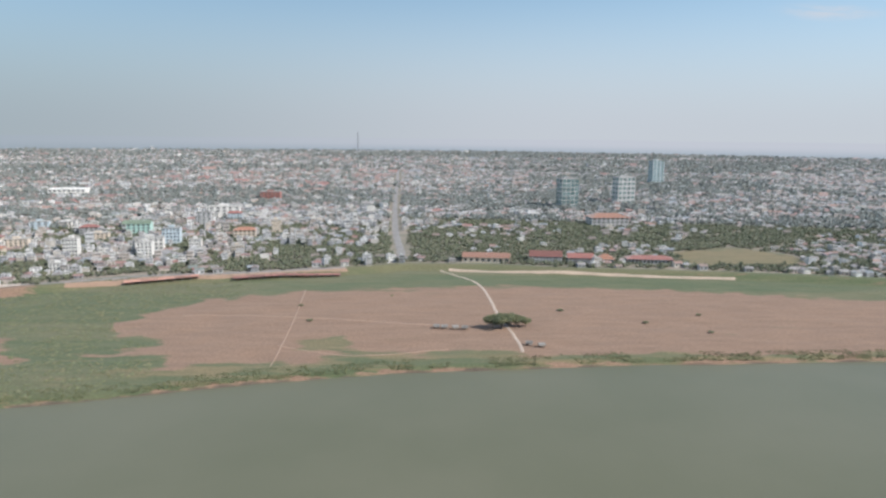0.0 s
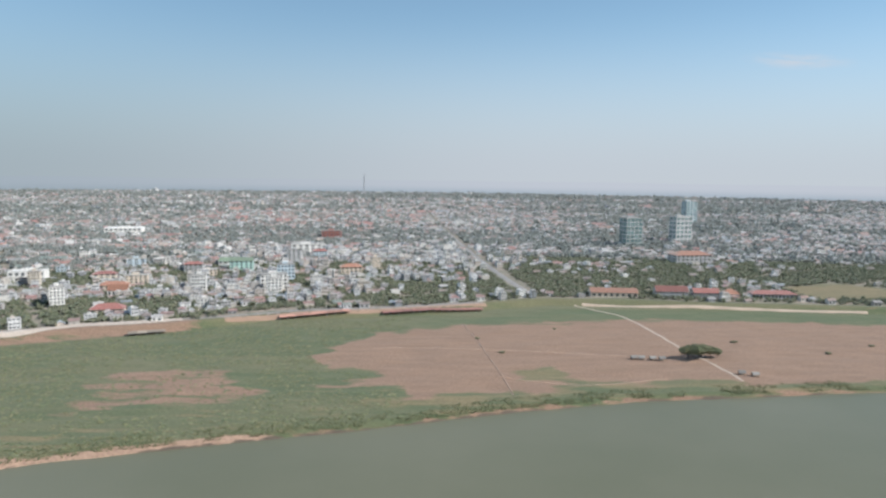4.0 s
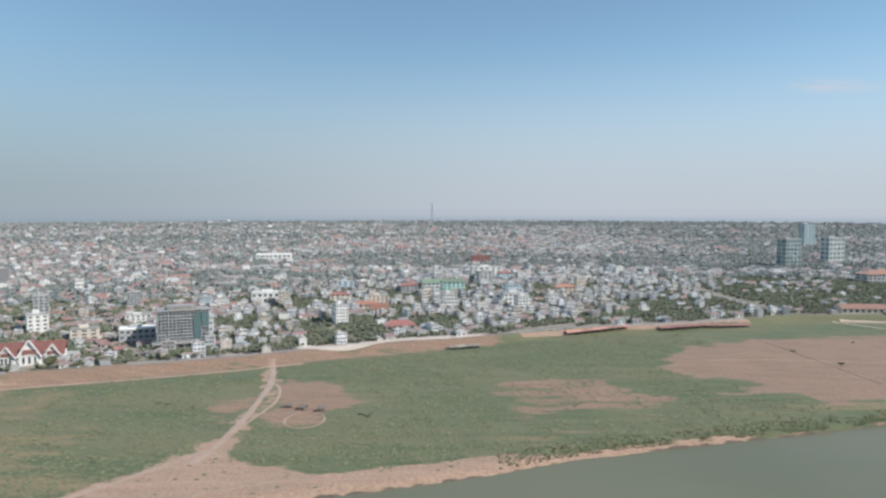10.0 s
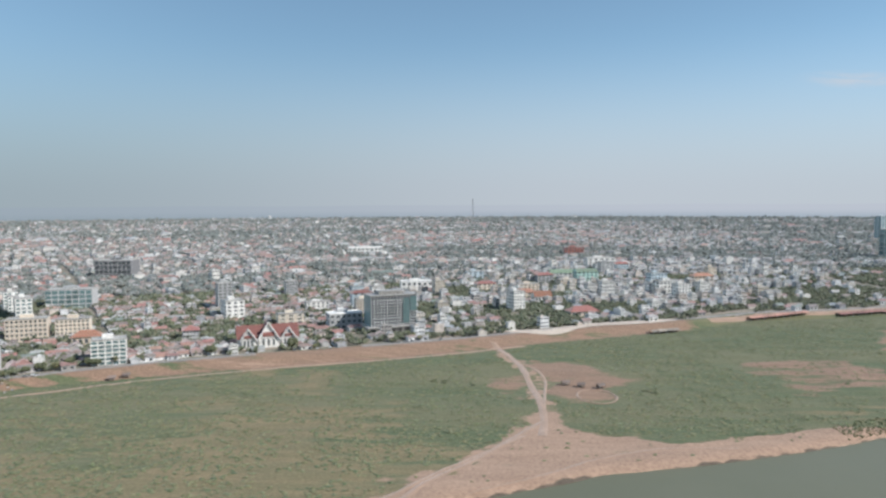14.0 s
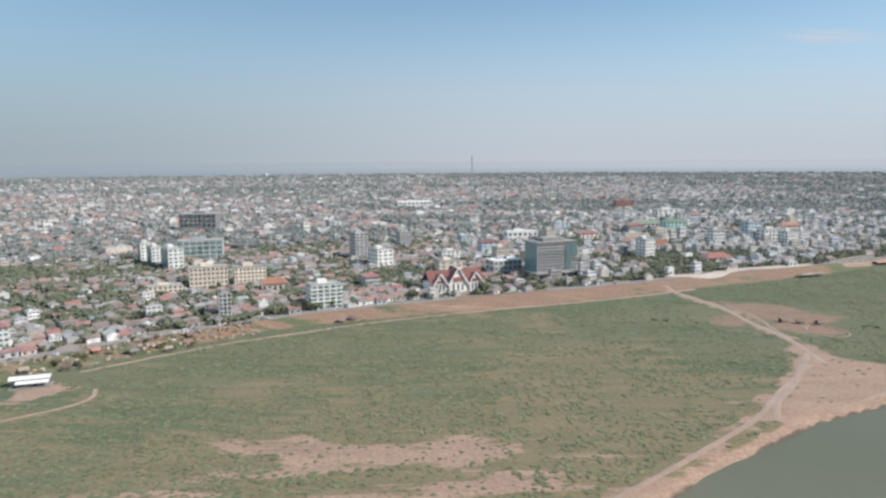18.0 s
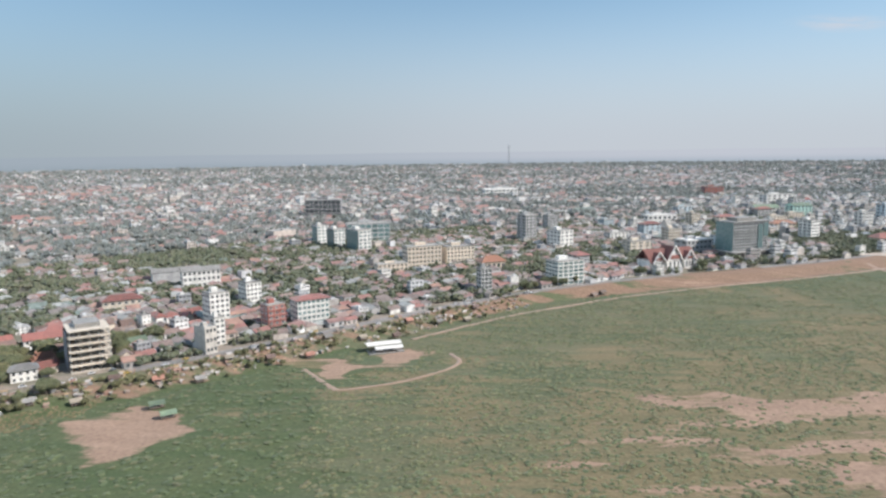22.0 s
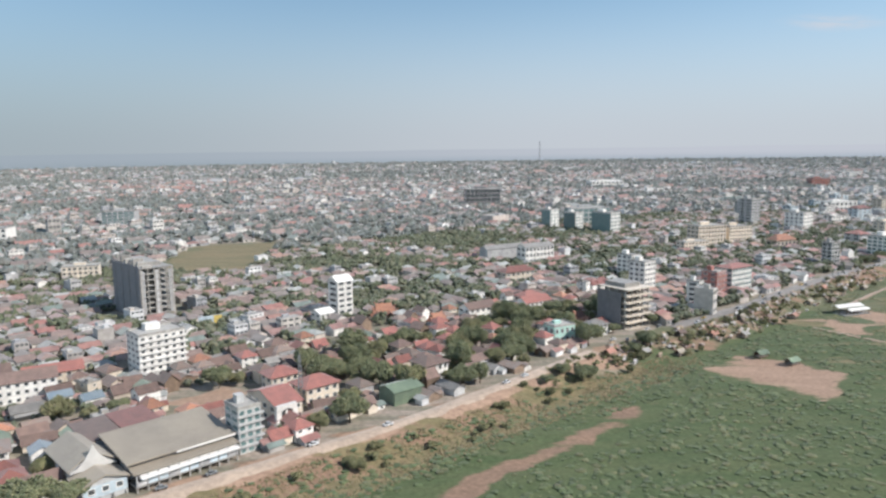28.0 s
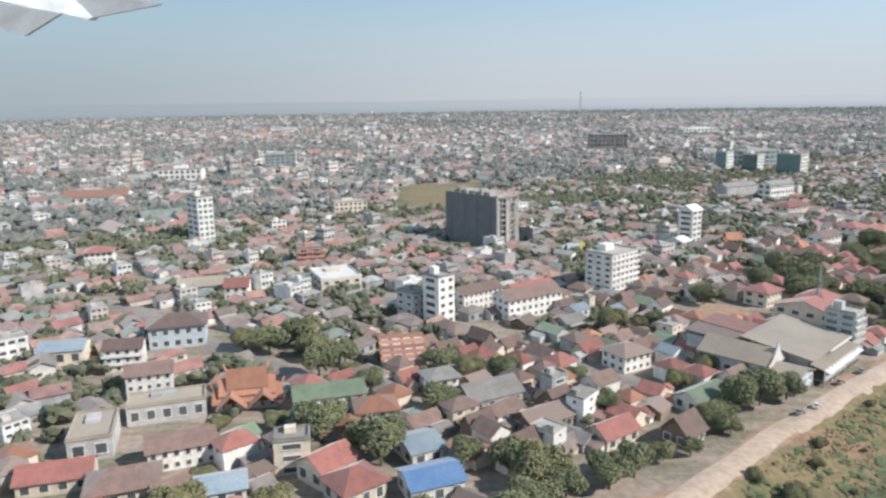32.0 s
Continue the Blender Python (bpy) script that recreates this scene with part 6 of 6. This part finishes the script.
def joined_houses(name, label, x, y, turn, w, d, h, form, roofs):
    """Many houses in one mesh: walls, roofs, dark window bands on the taller ones."""
    allv, quads, tris, qm, tm = [], [], [], [], []
    count = 0
    zs = height(x, y) - 0.3

    def add(sel, corners, q, t, mat):
        nonlocal count
        k = len(sel)
        if not k:
            return
        c, s = np.cos(turn[sel])[:, None], np.sin(turn[sel])[:, None]
        px, py, pz = corners[..., 0], corners[..., 1], corners[..., 2]
        v = np.stack((px * c - py * s + x[sel][:, None], px * s + py * c + y[sel][:, None], pz + zs[sel][:, None]), -1)
        off = count + np.arange(k)[:, None, None] * corners.shape[1]
        allv.append(v.reshape(-1, 3))
        if len(q):
            quads.append((np.array(q)[None] + off).reshape(-1, 4))
            qm.append(np.full(len(q) * k, mat))
        if len(t):
            tris.append((np.array(t)[None] + off).reshape(-1, 3))
            tm.append(np.full(len(t) * k, mat))
        count += k * corners.shape[1]

    def lattice(sel, rows):
        """Corners from multiples of half width, half depth, height and roof rise."""
        r = np.array(rows, float)
        e = r[:, 4] if r.shape[1] > 4 else 0
        return np.stack((r[:, 0] * w[sel][:, None] / 2 + np.sign(r[:, 0]) * e, r[:, 1] * d[sel][:, None] / 2 + np.sign(r[:, 1]) * e, r[:, 2] * h[sel][:, None] + r[:, 3] * d[sel][:, None] * 0.27), -1)

    cube = [(-1, -1, 0, 0), (1, -1, 0, 0), (1, 1, 0, 0), (-1, 1, 0, 0), (-1, -1, 1, 0), (1, -1, 1, 0), (1, 1, 1, 0), (-1, 1, 1, 0)]
    sides = [(0, 1, 5, 4), (1, 2, 6, 5), (2, 3, 7, 6), (3, 0, 4, 7)]
    g, hp, fl = np.where(form == 0)[0], np.where(form == 1)[0], np.where(form == 2)[0]
    add(g, lattice(g, cube + [(-1, 0, 1, 0.95), (1, 0, 1, 0.95)]), sides, [(4, 7, 8), (5, 9, 6)], 0)
    e = 0.5
    add(g, lattice(g, [(-1, -1, 1, -0.06, e), (1, -1, 1, -0.06, e), (1, 0, 1, 1, e), (-1, 0, 1, 1, e), (1, 1, 1, -0.06, e), (-1, 1, 1, -0.06, e)]), [(0, 1, 2, 3), (3, 2, 4, 5)], [], 1)
    add(hp, lattice(hp, cube), sides, [], 0)
    add(hp, lattice(hp, [(-1, -1, 1, 0, e), (1, -1, 1, 0, e), (1, 1, 1, 0, e), (-1, 1, 1, 0, e), (-0.3, 0, 1, 1, 0), (0.3, 0, 1, 1, 0)]), [(0, 1, 5, 4), (2, 3, 4, 5)], [(1, 2, 5), (3, 0, 4)], 1)
    add(fl, lattice(fl, cube), sides, [], 0)
    add(fl, lattice(fl, [(-1, -1, 0.98, 0), (1, -1, 0.98, 0), (1, 1, 0.98, 0), (-1, 1, 0.98, 0)]), [(0, 1, 2, 3)], [], 3)
    add(fl, lattice(fl, [(-0.5, 0.1, 0.98, 0), (0.1, 0.1, 0.98, 0), (0.1, 0.7, 0.98, 0), (-0.5, 0.7, 0.98, 0), (-0.5, 0.1, 1.14, 0), (0.1, 0.1, 1.14, 0), (0.1, 0.7, 1.14, 0), (-0.5, 0.7, 1.14, 0)]), sides + [(4, 5, 6, 7)], [], 0)
    for k in range(3):
        z0, z1 = (k + 0.4) / 3, (k + 0.78) / 3
        for i in range(3):
            x0, x1 = -0.86 + i * 0.62, -0.86 + i * 0.62 + 0.42
            add(fl, lattice(fl, [(x0, -1.012, z0, 0), (x1, -1.012, z0, 0), (x1, -1.012, z1, 0), (x0, -1.012, z1, 0)]), [(0, 1, 2, 3)], [], 2)
            add(fl, lattice(fl, [(-1.012, x1, z0, 0), (-1.012, x0, z0, 0), (-1.012, x0, z1, 0), (-1.012, x1, z1, 0)]), [(0, 1, 2, 3)], [], 2)
    low = np.concatenate((g, hp))
    for x0, x1 in ((-0.75, -0.35), (0.25, 0.7)):
        add(low, lattice(low, [(x0, -1.012, 0.3, 0), (x1, -1.012, 0.3, 0), (x1, -1.012, 0.75, 0), (x0, -1.012, 0.75, 0)]), [(0, 1, 2, 3)], [], 2)
    me = raw_mesh(name, np.concatenate(allv), [np.concatenate(quads), np.concatenate(tris)], [FAR_WALLS, roofs, GLASS, CONCRETE], [np.concatenate(qm), np.concatenate(tm)])
    tagged(new(name, me), label, "houses", kind="stuff")


def joined_trees(name, label, x, y, size, per, mat=None, plain=True):
    z = height(x, y)
    c = np.column_stack((x, y, z + size * 0.62)).repeat(per, 0)
    s = size.repeat(per)
    c += rng.normal(size=c.shape) * np.column_stack((s, s, s * 0.5)) * 0.34
    v, f = clumps(rng, c, s * rng.uniform(0.5, 0.9, len(s)) * 1.5 / per ** 0.5, 0.8, 0.45, plain)
    tagged(new(name, raw_mesh(name, v, [f], [mat or FAR_HAZED_LEAVES])), label, "trees", kind="stuff")


def near_quarter(x, y):
    return (x > -1318) & (x < -905) & (side(LEVEE, x, y) < 90)


weights = [w for _, w in HOUSES]
for near, far, gap, per, what in ((3.6, 330, 7.2, 6, "near"), (330, 800, 12, 4, "middle"), (800, 1600, 17, 3, "outer"), (1600, 2900, 27, 3, "far"), (2900, 4600, 40, 3, "outermost")):
    x, y, bearing = lots(near, far, gap)
    is_tree = rng.uniform(size=len(x)) < green(x, y, {"near": 0.14, "middle": 0.12, "outer": 0.14, "far": 0.2}.get(what, 0.28))
    n = len(x)
    turn = np.radians(bearing + rng.choice((0, 90, 0, 90, 180), n) + rng.normal(0, 6, n))
    grown = 0.78 if gap < 10 else (1.1 if gap < 16 else (1.3 if gap < 25 else 1.8 if gap < 40 else 2.3))
    form = rng.choice(3, n, p=(0.56, 0.24, 0.2))
    w = rng.uniform(7, 11.5, n) * grown
    d = rng.uniform(5.5, 8, n) * grown
    h = np.where(form == 2, rng.uniform(4, 8.5, n), rng.uniform(2.4, 4.6, n)) * (1 + (grown - 1) * 0.3)
    west_side = (x < -640) & (side(LEVEE, x, y) < 420)
    form = np.where(west_side & (form == 2) & (rng.uniform(size=n) < 0.6), 0, form)
    h = np.where(west_side & (form != 2), np.minimum(h, rng.uniform(2.2, 3.6, n)), h)
    inner = (x > -560) & (x < 0) & (y < 1100)
    form = np.where(inner & (rng.uniform(size=n) < 0.25), 2, form)
    h = np.where((form == 2) & inner, rng.uniform(4.5, 9.5, n), h)
    big = (rng.uniform(size=n) < 0.035) & (gap > 10)
    w, d = np.where(big, w * 2.4, w), np.where(big, d * 1.9, d)
    tall = rng.uniform(size=n) < 0.03
    h = np.where(tall & (form == 2), h * rng.uniform(1.4, 2.2, n), h)
    as_thing = near_quarter(x, y)
    if what == "near":
        for i in np.where(as_thing & ~is_tree)[0]:
            proto = rnd.choices([p for p, _ in HOUSES], weights)[0]
            copy_thing(proto, pose(x[i], y[i], ground_z(x[i], y[i]), 0, 0, math.degrees(turn[i])) @ Matrix.Diagonal((rnd.uniform(0.6, 0.88), rnd.uniform(0.62, 0.88), rnd.uniform(0.78, 1.02), 1)))
        # lean-tos and back sheds squeezed between the houses
        q = np.where(as_thing & ~is_tree)[0]
        q = np.concatenate((q, q[::2]))
        a, far_by = rng.uniform(0, 2 * np.pi, len(q)), rng.uniform(3.4, 4.8, len(q))
        sx, sy = x[q] + np.cos(a) * far_by, y[q] + np.sin(a) * far_by
        joined_houses("back_sheds", "low lean-tos and back sheds with rusted and tiled roofs", sx, sy, turn[q], rng.uniform(2.6, 4.6, len(q)), rng.uniform(2.2, 3.6, len(q)), rng.uniform(1.5, 2.4, len(q)), np.zeros(len(q), int), TILED_ROOFS)
        close = side(LEVEE, x, y) < 58
        for i in np.where(as_thing & is_tree & close)[0]:
            copy_thing(rnd.choice(TREES), pose(x[i], y[i], ground_z(x[i], y[i]) - 0.2, 0, 0, rnd.uniform(0, 360)) @ Matrix.Scale(rnd.uniform(0.7, 1.25), 4))
        rest = ~as_thing | (is_tree & ~close)
    else:
        rest = np.full(n, True)
    k = rest & ~is_tree
    tiled = (x < -660 + 0.25 * y) & (gap < 20)
    for part_of, roofs, kind_of in ((k & tiled, TILED_ROOFS, "crowded low houses with red and brown tiled roofs, "), (k & ~tiled, FAR_ROOFS, "crowded low houses with grey, brown and red roofs, ")):
        if part_of.any():
            joined_houses("town_houses", kind_of + what + " streets", x[part_of], y[part_of], turn[part_of], w[part_of], d[part_of], h[part_of], form[part_of], roofs)
    # trees on their own plots, and more of them squeezed between the houses
    k = rest & is_tree
    sp = ~is_tree & (rng.uniform(size=n) < np.where((x > -600) | (gap > 16), 0.28, 0.4))
    tx = np.concatenate((x[k], x[k] + gap * 0.45, x[sp] + rng.uniform(-0.6, 0.6, sp.sum()) * gap))
    ty = np.concatenate((y[k], y[k] + gap * 0.3, y[sp] + rng.uniform(-0.6, 0.6, sp.sum()) * gap))
    size = rng.uniform(2.9, 5.5, len(tx)) * (grown if grown < 1.2 else grown * 0.95)
    leaf = NEAR_LEAVES if gap < 10 else FAR_HAZED_LEAVES
    if what == "near":
        size = np.where(near_quarter(tx, ty), size * 0.62, np.where(tx > -600, size * 0.82, size))
        by = (tx < -760) & (side(LEVEE, tx, ty) < 190)
        joined_trees("town_trees", "dark green trees between houses by the river", tx[by], ty[by], size[by], 9, leaf, False)
        tx, ty, size = tx[~by], ty[~by], size[~by]
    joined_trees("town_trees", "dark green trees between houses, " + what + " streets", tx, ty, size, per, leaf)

# low bushes and young trees between the stalls
bx = rng.uniform(-960, -735, 330)
by = np.array([levee_point(v, rng.uniform(-19, -3))[1] for v in bx])
joined_trees("promenade_bushes", "low dusty bushes and young trees along the promenade", bx, by, rng.uniform(0.6, 1.4, 330), 10, LEAF_LIGHT)

# ---- scrub on the flood plain ----
def scrub(n, lo, hi, small, large, ripple, mat, label, plain=False):
    """Low green clumps, thinned on the bare ground."""
    x = rng.uniform(lo, hi, n)
    ya = np.interp(x, [p[0] for p in SHORE], [p[1] for p in SHORE])
    yb = np.interp(x, [p[0] for p in LEVEE], [p[1] for p in LEVEE])
    y = np.maximum(ya, -110) + rng.uniform(0, 1, n) * (yb - np.maximum(ya, -110))
    dl, ds = side(LEVEE, x, y), side(SHORE, x, y)
    ok = (ds > 7) & ((dl < foot(x) - 1) | ((x < -930) & (dl < -8) & (rng.uniform(size=n) < 0.62)))
    for poly, soft, much in ((FIELD_EAST, 4, 1), (FIELD_MID, 6, 0.75), (YARD, 4, 1), (YARD_WEST, 4, 0.8), (FAN, 4, 0.95), (SAND_WEST, 6, 0.8), (SAND_SOUTH, 6, 0.8), (SAND_SPOT, 4, 0.8), (SAND_MID, 6, 0.7), (PAVILION_YARD, 4, 1), (PITCH, 4, 1), (DITCH, 3, 1), (DITCH_EAST, 3, 1)):
        ok &= rng.uniform(size=n) > much * (inside(poly, x, y, soft) > 0.4)
    for line, r in (*((q, 4) for q in TRACKS), ([(-817, 186), (-798, 192), (-780, 206), (-771, 221), (-775, 234)], 3), ([(-1, 630), (28, 582), (39, 479)], 5)):
        for (ax, ay), (bx, by) in zip(line, line[1:]):
            s = np.clip(((x - ax) * (bx - ax) + (y - ay) * (by - ay)) / ((bx - ax) ** 2 + (by - ay) ** 2), 0, 1)
            ok &= np.hypot(x - ax - s * (bx - ax), y - ay - s * (by - ay)) > r
    ok &= vnoise(x, y, 16, 21) + 0.6 * vnoise(x, y, 5, 22) > ripple
    x, y = x[ok], y[ok]
    r = rng.uniform(small, large, len(x))
    c = np.column_stack((x, y, height(x, y) + r * 0.1))
    v, f = clumps(rng, c, r, 0.25, 0.4, plain)
    tagged(new("scrub", raw_mesh("scrub", v, [f], [mat])), label, "scrub", kind="stuff")


scrub(24000, -1180, -820, 0.35, 1.3, 0.35, LUSH, "lush dark green scrub below the levee")
scrub(26000, -820, -600, 0.3, 1.2, 0.5, SHRUB, "dense low yellow-green scrub on the flood plain", True)
scrub(24000, -600, -150, 0.35, 1.3, 0.55, SHRUB, "low green scrub between bare patches", True)
# dry grass on the slope of the levee
gx = rng.uniform(-1190, -900, 9000)
gy = np.interp(gx, [p[0] for p in LEVEE], [p[1] for p in LEVEE]) - rng.uniform(10, 31, 9000)
ok = vnoise(gx, gy, 6, 71) + 0.5 * vnoise(gx, gy, 20, 72) > 0.5
gx, gy = gx[ok], gy[ok]
r = rng.uniform(0.18, 0.55, len(gx))
v, f = clumps(rng, np.column_stack((gx, gy, height(gx, gy) + r * 0.15)), r, 0.55, 0.5, True)
tagged(new("dry_grass", raw_mesh("dry_grass", v, [f], [DRY_GRASS])), "dry ochre grass tufts on the slope of the levee", "grass", kind="stuff")
# a fringe of reeds along the water
fx = rng.uniform(-330, 420, 9000)
fy = np.interp(fx, [p[0] for p in SHORE], [p[1] for p in SHORE]) + 3.5 + 15 * rng.uniform(0, 1, 9000) ** 1.6
ok = vnoise(fx, fy, 11, 61) + 0.5 * vnoise(fx, fy, 4, 62) > 0.62
fx, fy = fx[ok], fy[ok]
joined_trees("reeds", "uneven fringe of low reeds along the river bank", fx, fy, rng.uniform(0.2, 0.5, len(fx)), 3, SHRUB)

# ---- a glowing backdrop with painted haze at the rim of the plain ----
def rim():
    m, n, l, p = nodes_of("distant_haze")
    co = n.new("ShaderNodeTexCoord").outputs["Object"]
    xyz = n.new("ShaderNodeSeparateXYZ")
    l.new(co, xyz.inputs[0])
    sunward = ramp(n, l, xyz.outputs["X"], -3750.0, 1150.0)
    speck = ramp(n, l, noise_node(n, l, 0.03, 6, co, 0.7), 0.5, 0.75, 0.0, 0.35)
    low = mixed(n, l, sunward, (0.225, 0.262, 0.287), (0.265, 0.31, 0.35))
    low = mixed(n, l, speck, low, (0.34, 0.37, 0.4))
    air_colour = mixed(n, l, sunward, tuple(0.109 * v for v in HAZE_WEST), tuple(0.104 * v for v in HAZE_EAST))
    # haze painted by height, up to the sky's colour, and given off as emission
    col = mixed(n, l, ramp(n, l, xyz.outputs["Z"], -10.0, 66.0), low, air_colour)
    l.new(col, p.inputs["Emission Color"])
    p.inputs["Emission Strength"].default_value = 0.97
    p.inputs["Base Color"].default_value = (0.0, 0.0, 0.0, 1)
    p.inputs["Specular IOR Level"].default_value = 0.0
    p.inputs["Roughness"].default_value = 1.0
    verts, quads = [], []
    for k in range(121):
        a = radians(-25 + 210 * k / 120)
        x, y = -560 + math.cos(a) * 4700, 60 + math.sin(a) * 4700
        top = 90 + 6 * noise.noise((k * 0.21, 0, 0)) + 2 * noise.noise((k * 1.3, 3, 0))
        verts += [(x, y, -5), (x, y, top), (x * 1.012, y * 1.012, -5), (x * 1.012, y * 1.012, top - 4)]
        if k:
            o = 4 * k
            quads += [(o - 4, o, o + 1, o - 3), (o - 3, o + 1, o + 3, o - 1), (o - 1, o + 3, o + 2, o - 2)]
    tagged(new("backdrop", raw_mesh("backdrop", verts, [quads], [m], smooth=True)), "low glowing blue-grey backdrop with painted haze on the horizon", "horizon", kind="structure")


rim()

# the house, tree and car patterns themselves stand among the rest
for k, (p, _) in enumerate(HOUSES):
    hx, hy, deg = levee_point(-1300 - 3 * k, 40 + 12 * k)
    p.matrix_basis = pose(hx, hy, ground_z(hx, hy), 0, 0, deg)
for k, p in enumerate(TREES + [SHADE_TREE]):
    hx, hy, deg = levee_point(-1310 - 4 * k, 20 + 14 * k)
    p.matrix_basis = pose(hx, hy, ground_z(hx, hy) - 0.2, 0, 0, deg)
for k, p in enumerate(CARS):
    hx, hy, deg = levee_point(-905 + 6 * k, 3)
    p.matrix_basis = pose(hx, hy, ground_z(hx, hy) + 0.3, 0, 0, deg)


# ---- the aircraft's wing tip, beside the last stretch of the flight ----
def wing():
    """Outer wing seen from below: a white panel, the grey drooped tip, an aileron edge and a pointed fairing."""
    root = tagged(new("aircraft_wing"), "white aircraft wing tip with grey tip and pointed fairing", "aircraft wing")
    root.matrix_basis = Matrix(((0.9995, 0.00794, 0.0307, -1150.634), (0.02846, 0.2021, -0.97895, -92.585), (-0.01398, 0.97933, 0.20177, 73.658), (0, 0, 0, 1)))

    def plate(name, outline, near, far, thick, mat, label=""):
        n = len(outline)
        dep = [near + (far - near) * k for k in (x / 3.0 for x, _ in outline)]
        v = [(x, y, -d) for (x, y), d in zip(outline, dep)] + [(x * 1.01, y * 1.01 + 0.02, -d - thick) for (x, y), d in zip(outline, dep)]
        f = [tuple(range(n)), tuple(range(2 * n - 1, n - 1, -1))] + [(k, k + n, (k + 1) % n + n, (k + 1) % n) for k in range(n)]
        me = mesh_of(name, v, [q[::-1] for q in f], [mat])
        put(name, me, root, label=label)

    paint = surf("aircraft_white_paint", (0.85, 0.86, 0.87), (0.8, 0.81, 0.82), rough=0.35, bump=0, vary=0)
    grey = surf("aircraft_grey_paint", (0.42, 0.43, 0.45), (0.36, 0.37, 0.39), rough=0.4, bump=0, vary=0)
    plate("wing_panel", [(0.0, 0.55), (1.69, 0.036), (2.05, -0.32), (1.98, -0.34), (0.0, 0.05)], 0.0, 0.15, 0.12, paint)
    plate("wing_tip", [(1.69, 0.036), (2.05, 0.09), (2.27, -0.03), (2.88, -0.125), (2.86, -0.15), (2.05, -0.316)], 0.02, 0.15, 0.06, grey, "grey drooped wing tip")
    plate("leading_edge", [(0.0, 0.65), (0.75, 0.37), (1.69, 0.05), (0.0, 0.56)], 0.02, 0.15, 0.1, grey, "dark leading edge strip")
    plate("fairing", [(0.6, -0.14), (1.12, -0.2), (1.69, -0.3), (1.24, -0.59), (1.01, -0.53), (0.7, -0.34)], -0.05, 0.05, 0.05, grey, "pointed grey flap fairing")


wing()
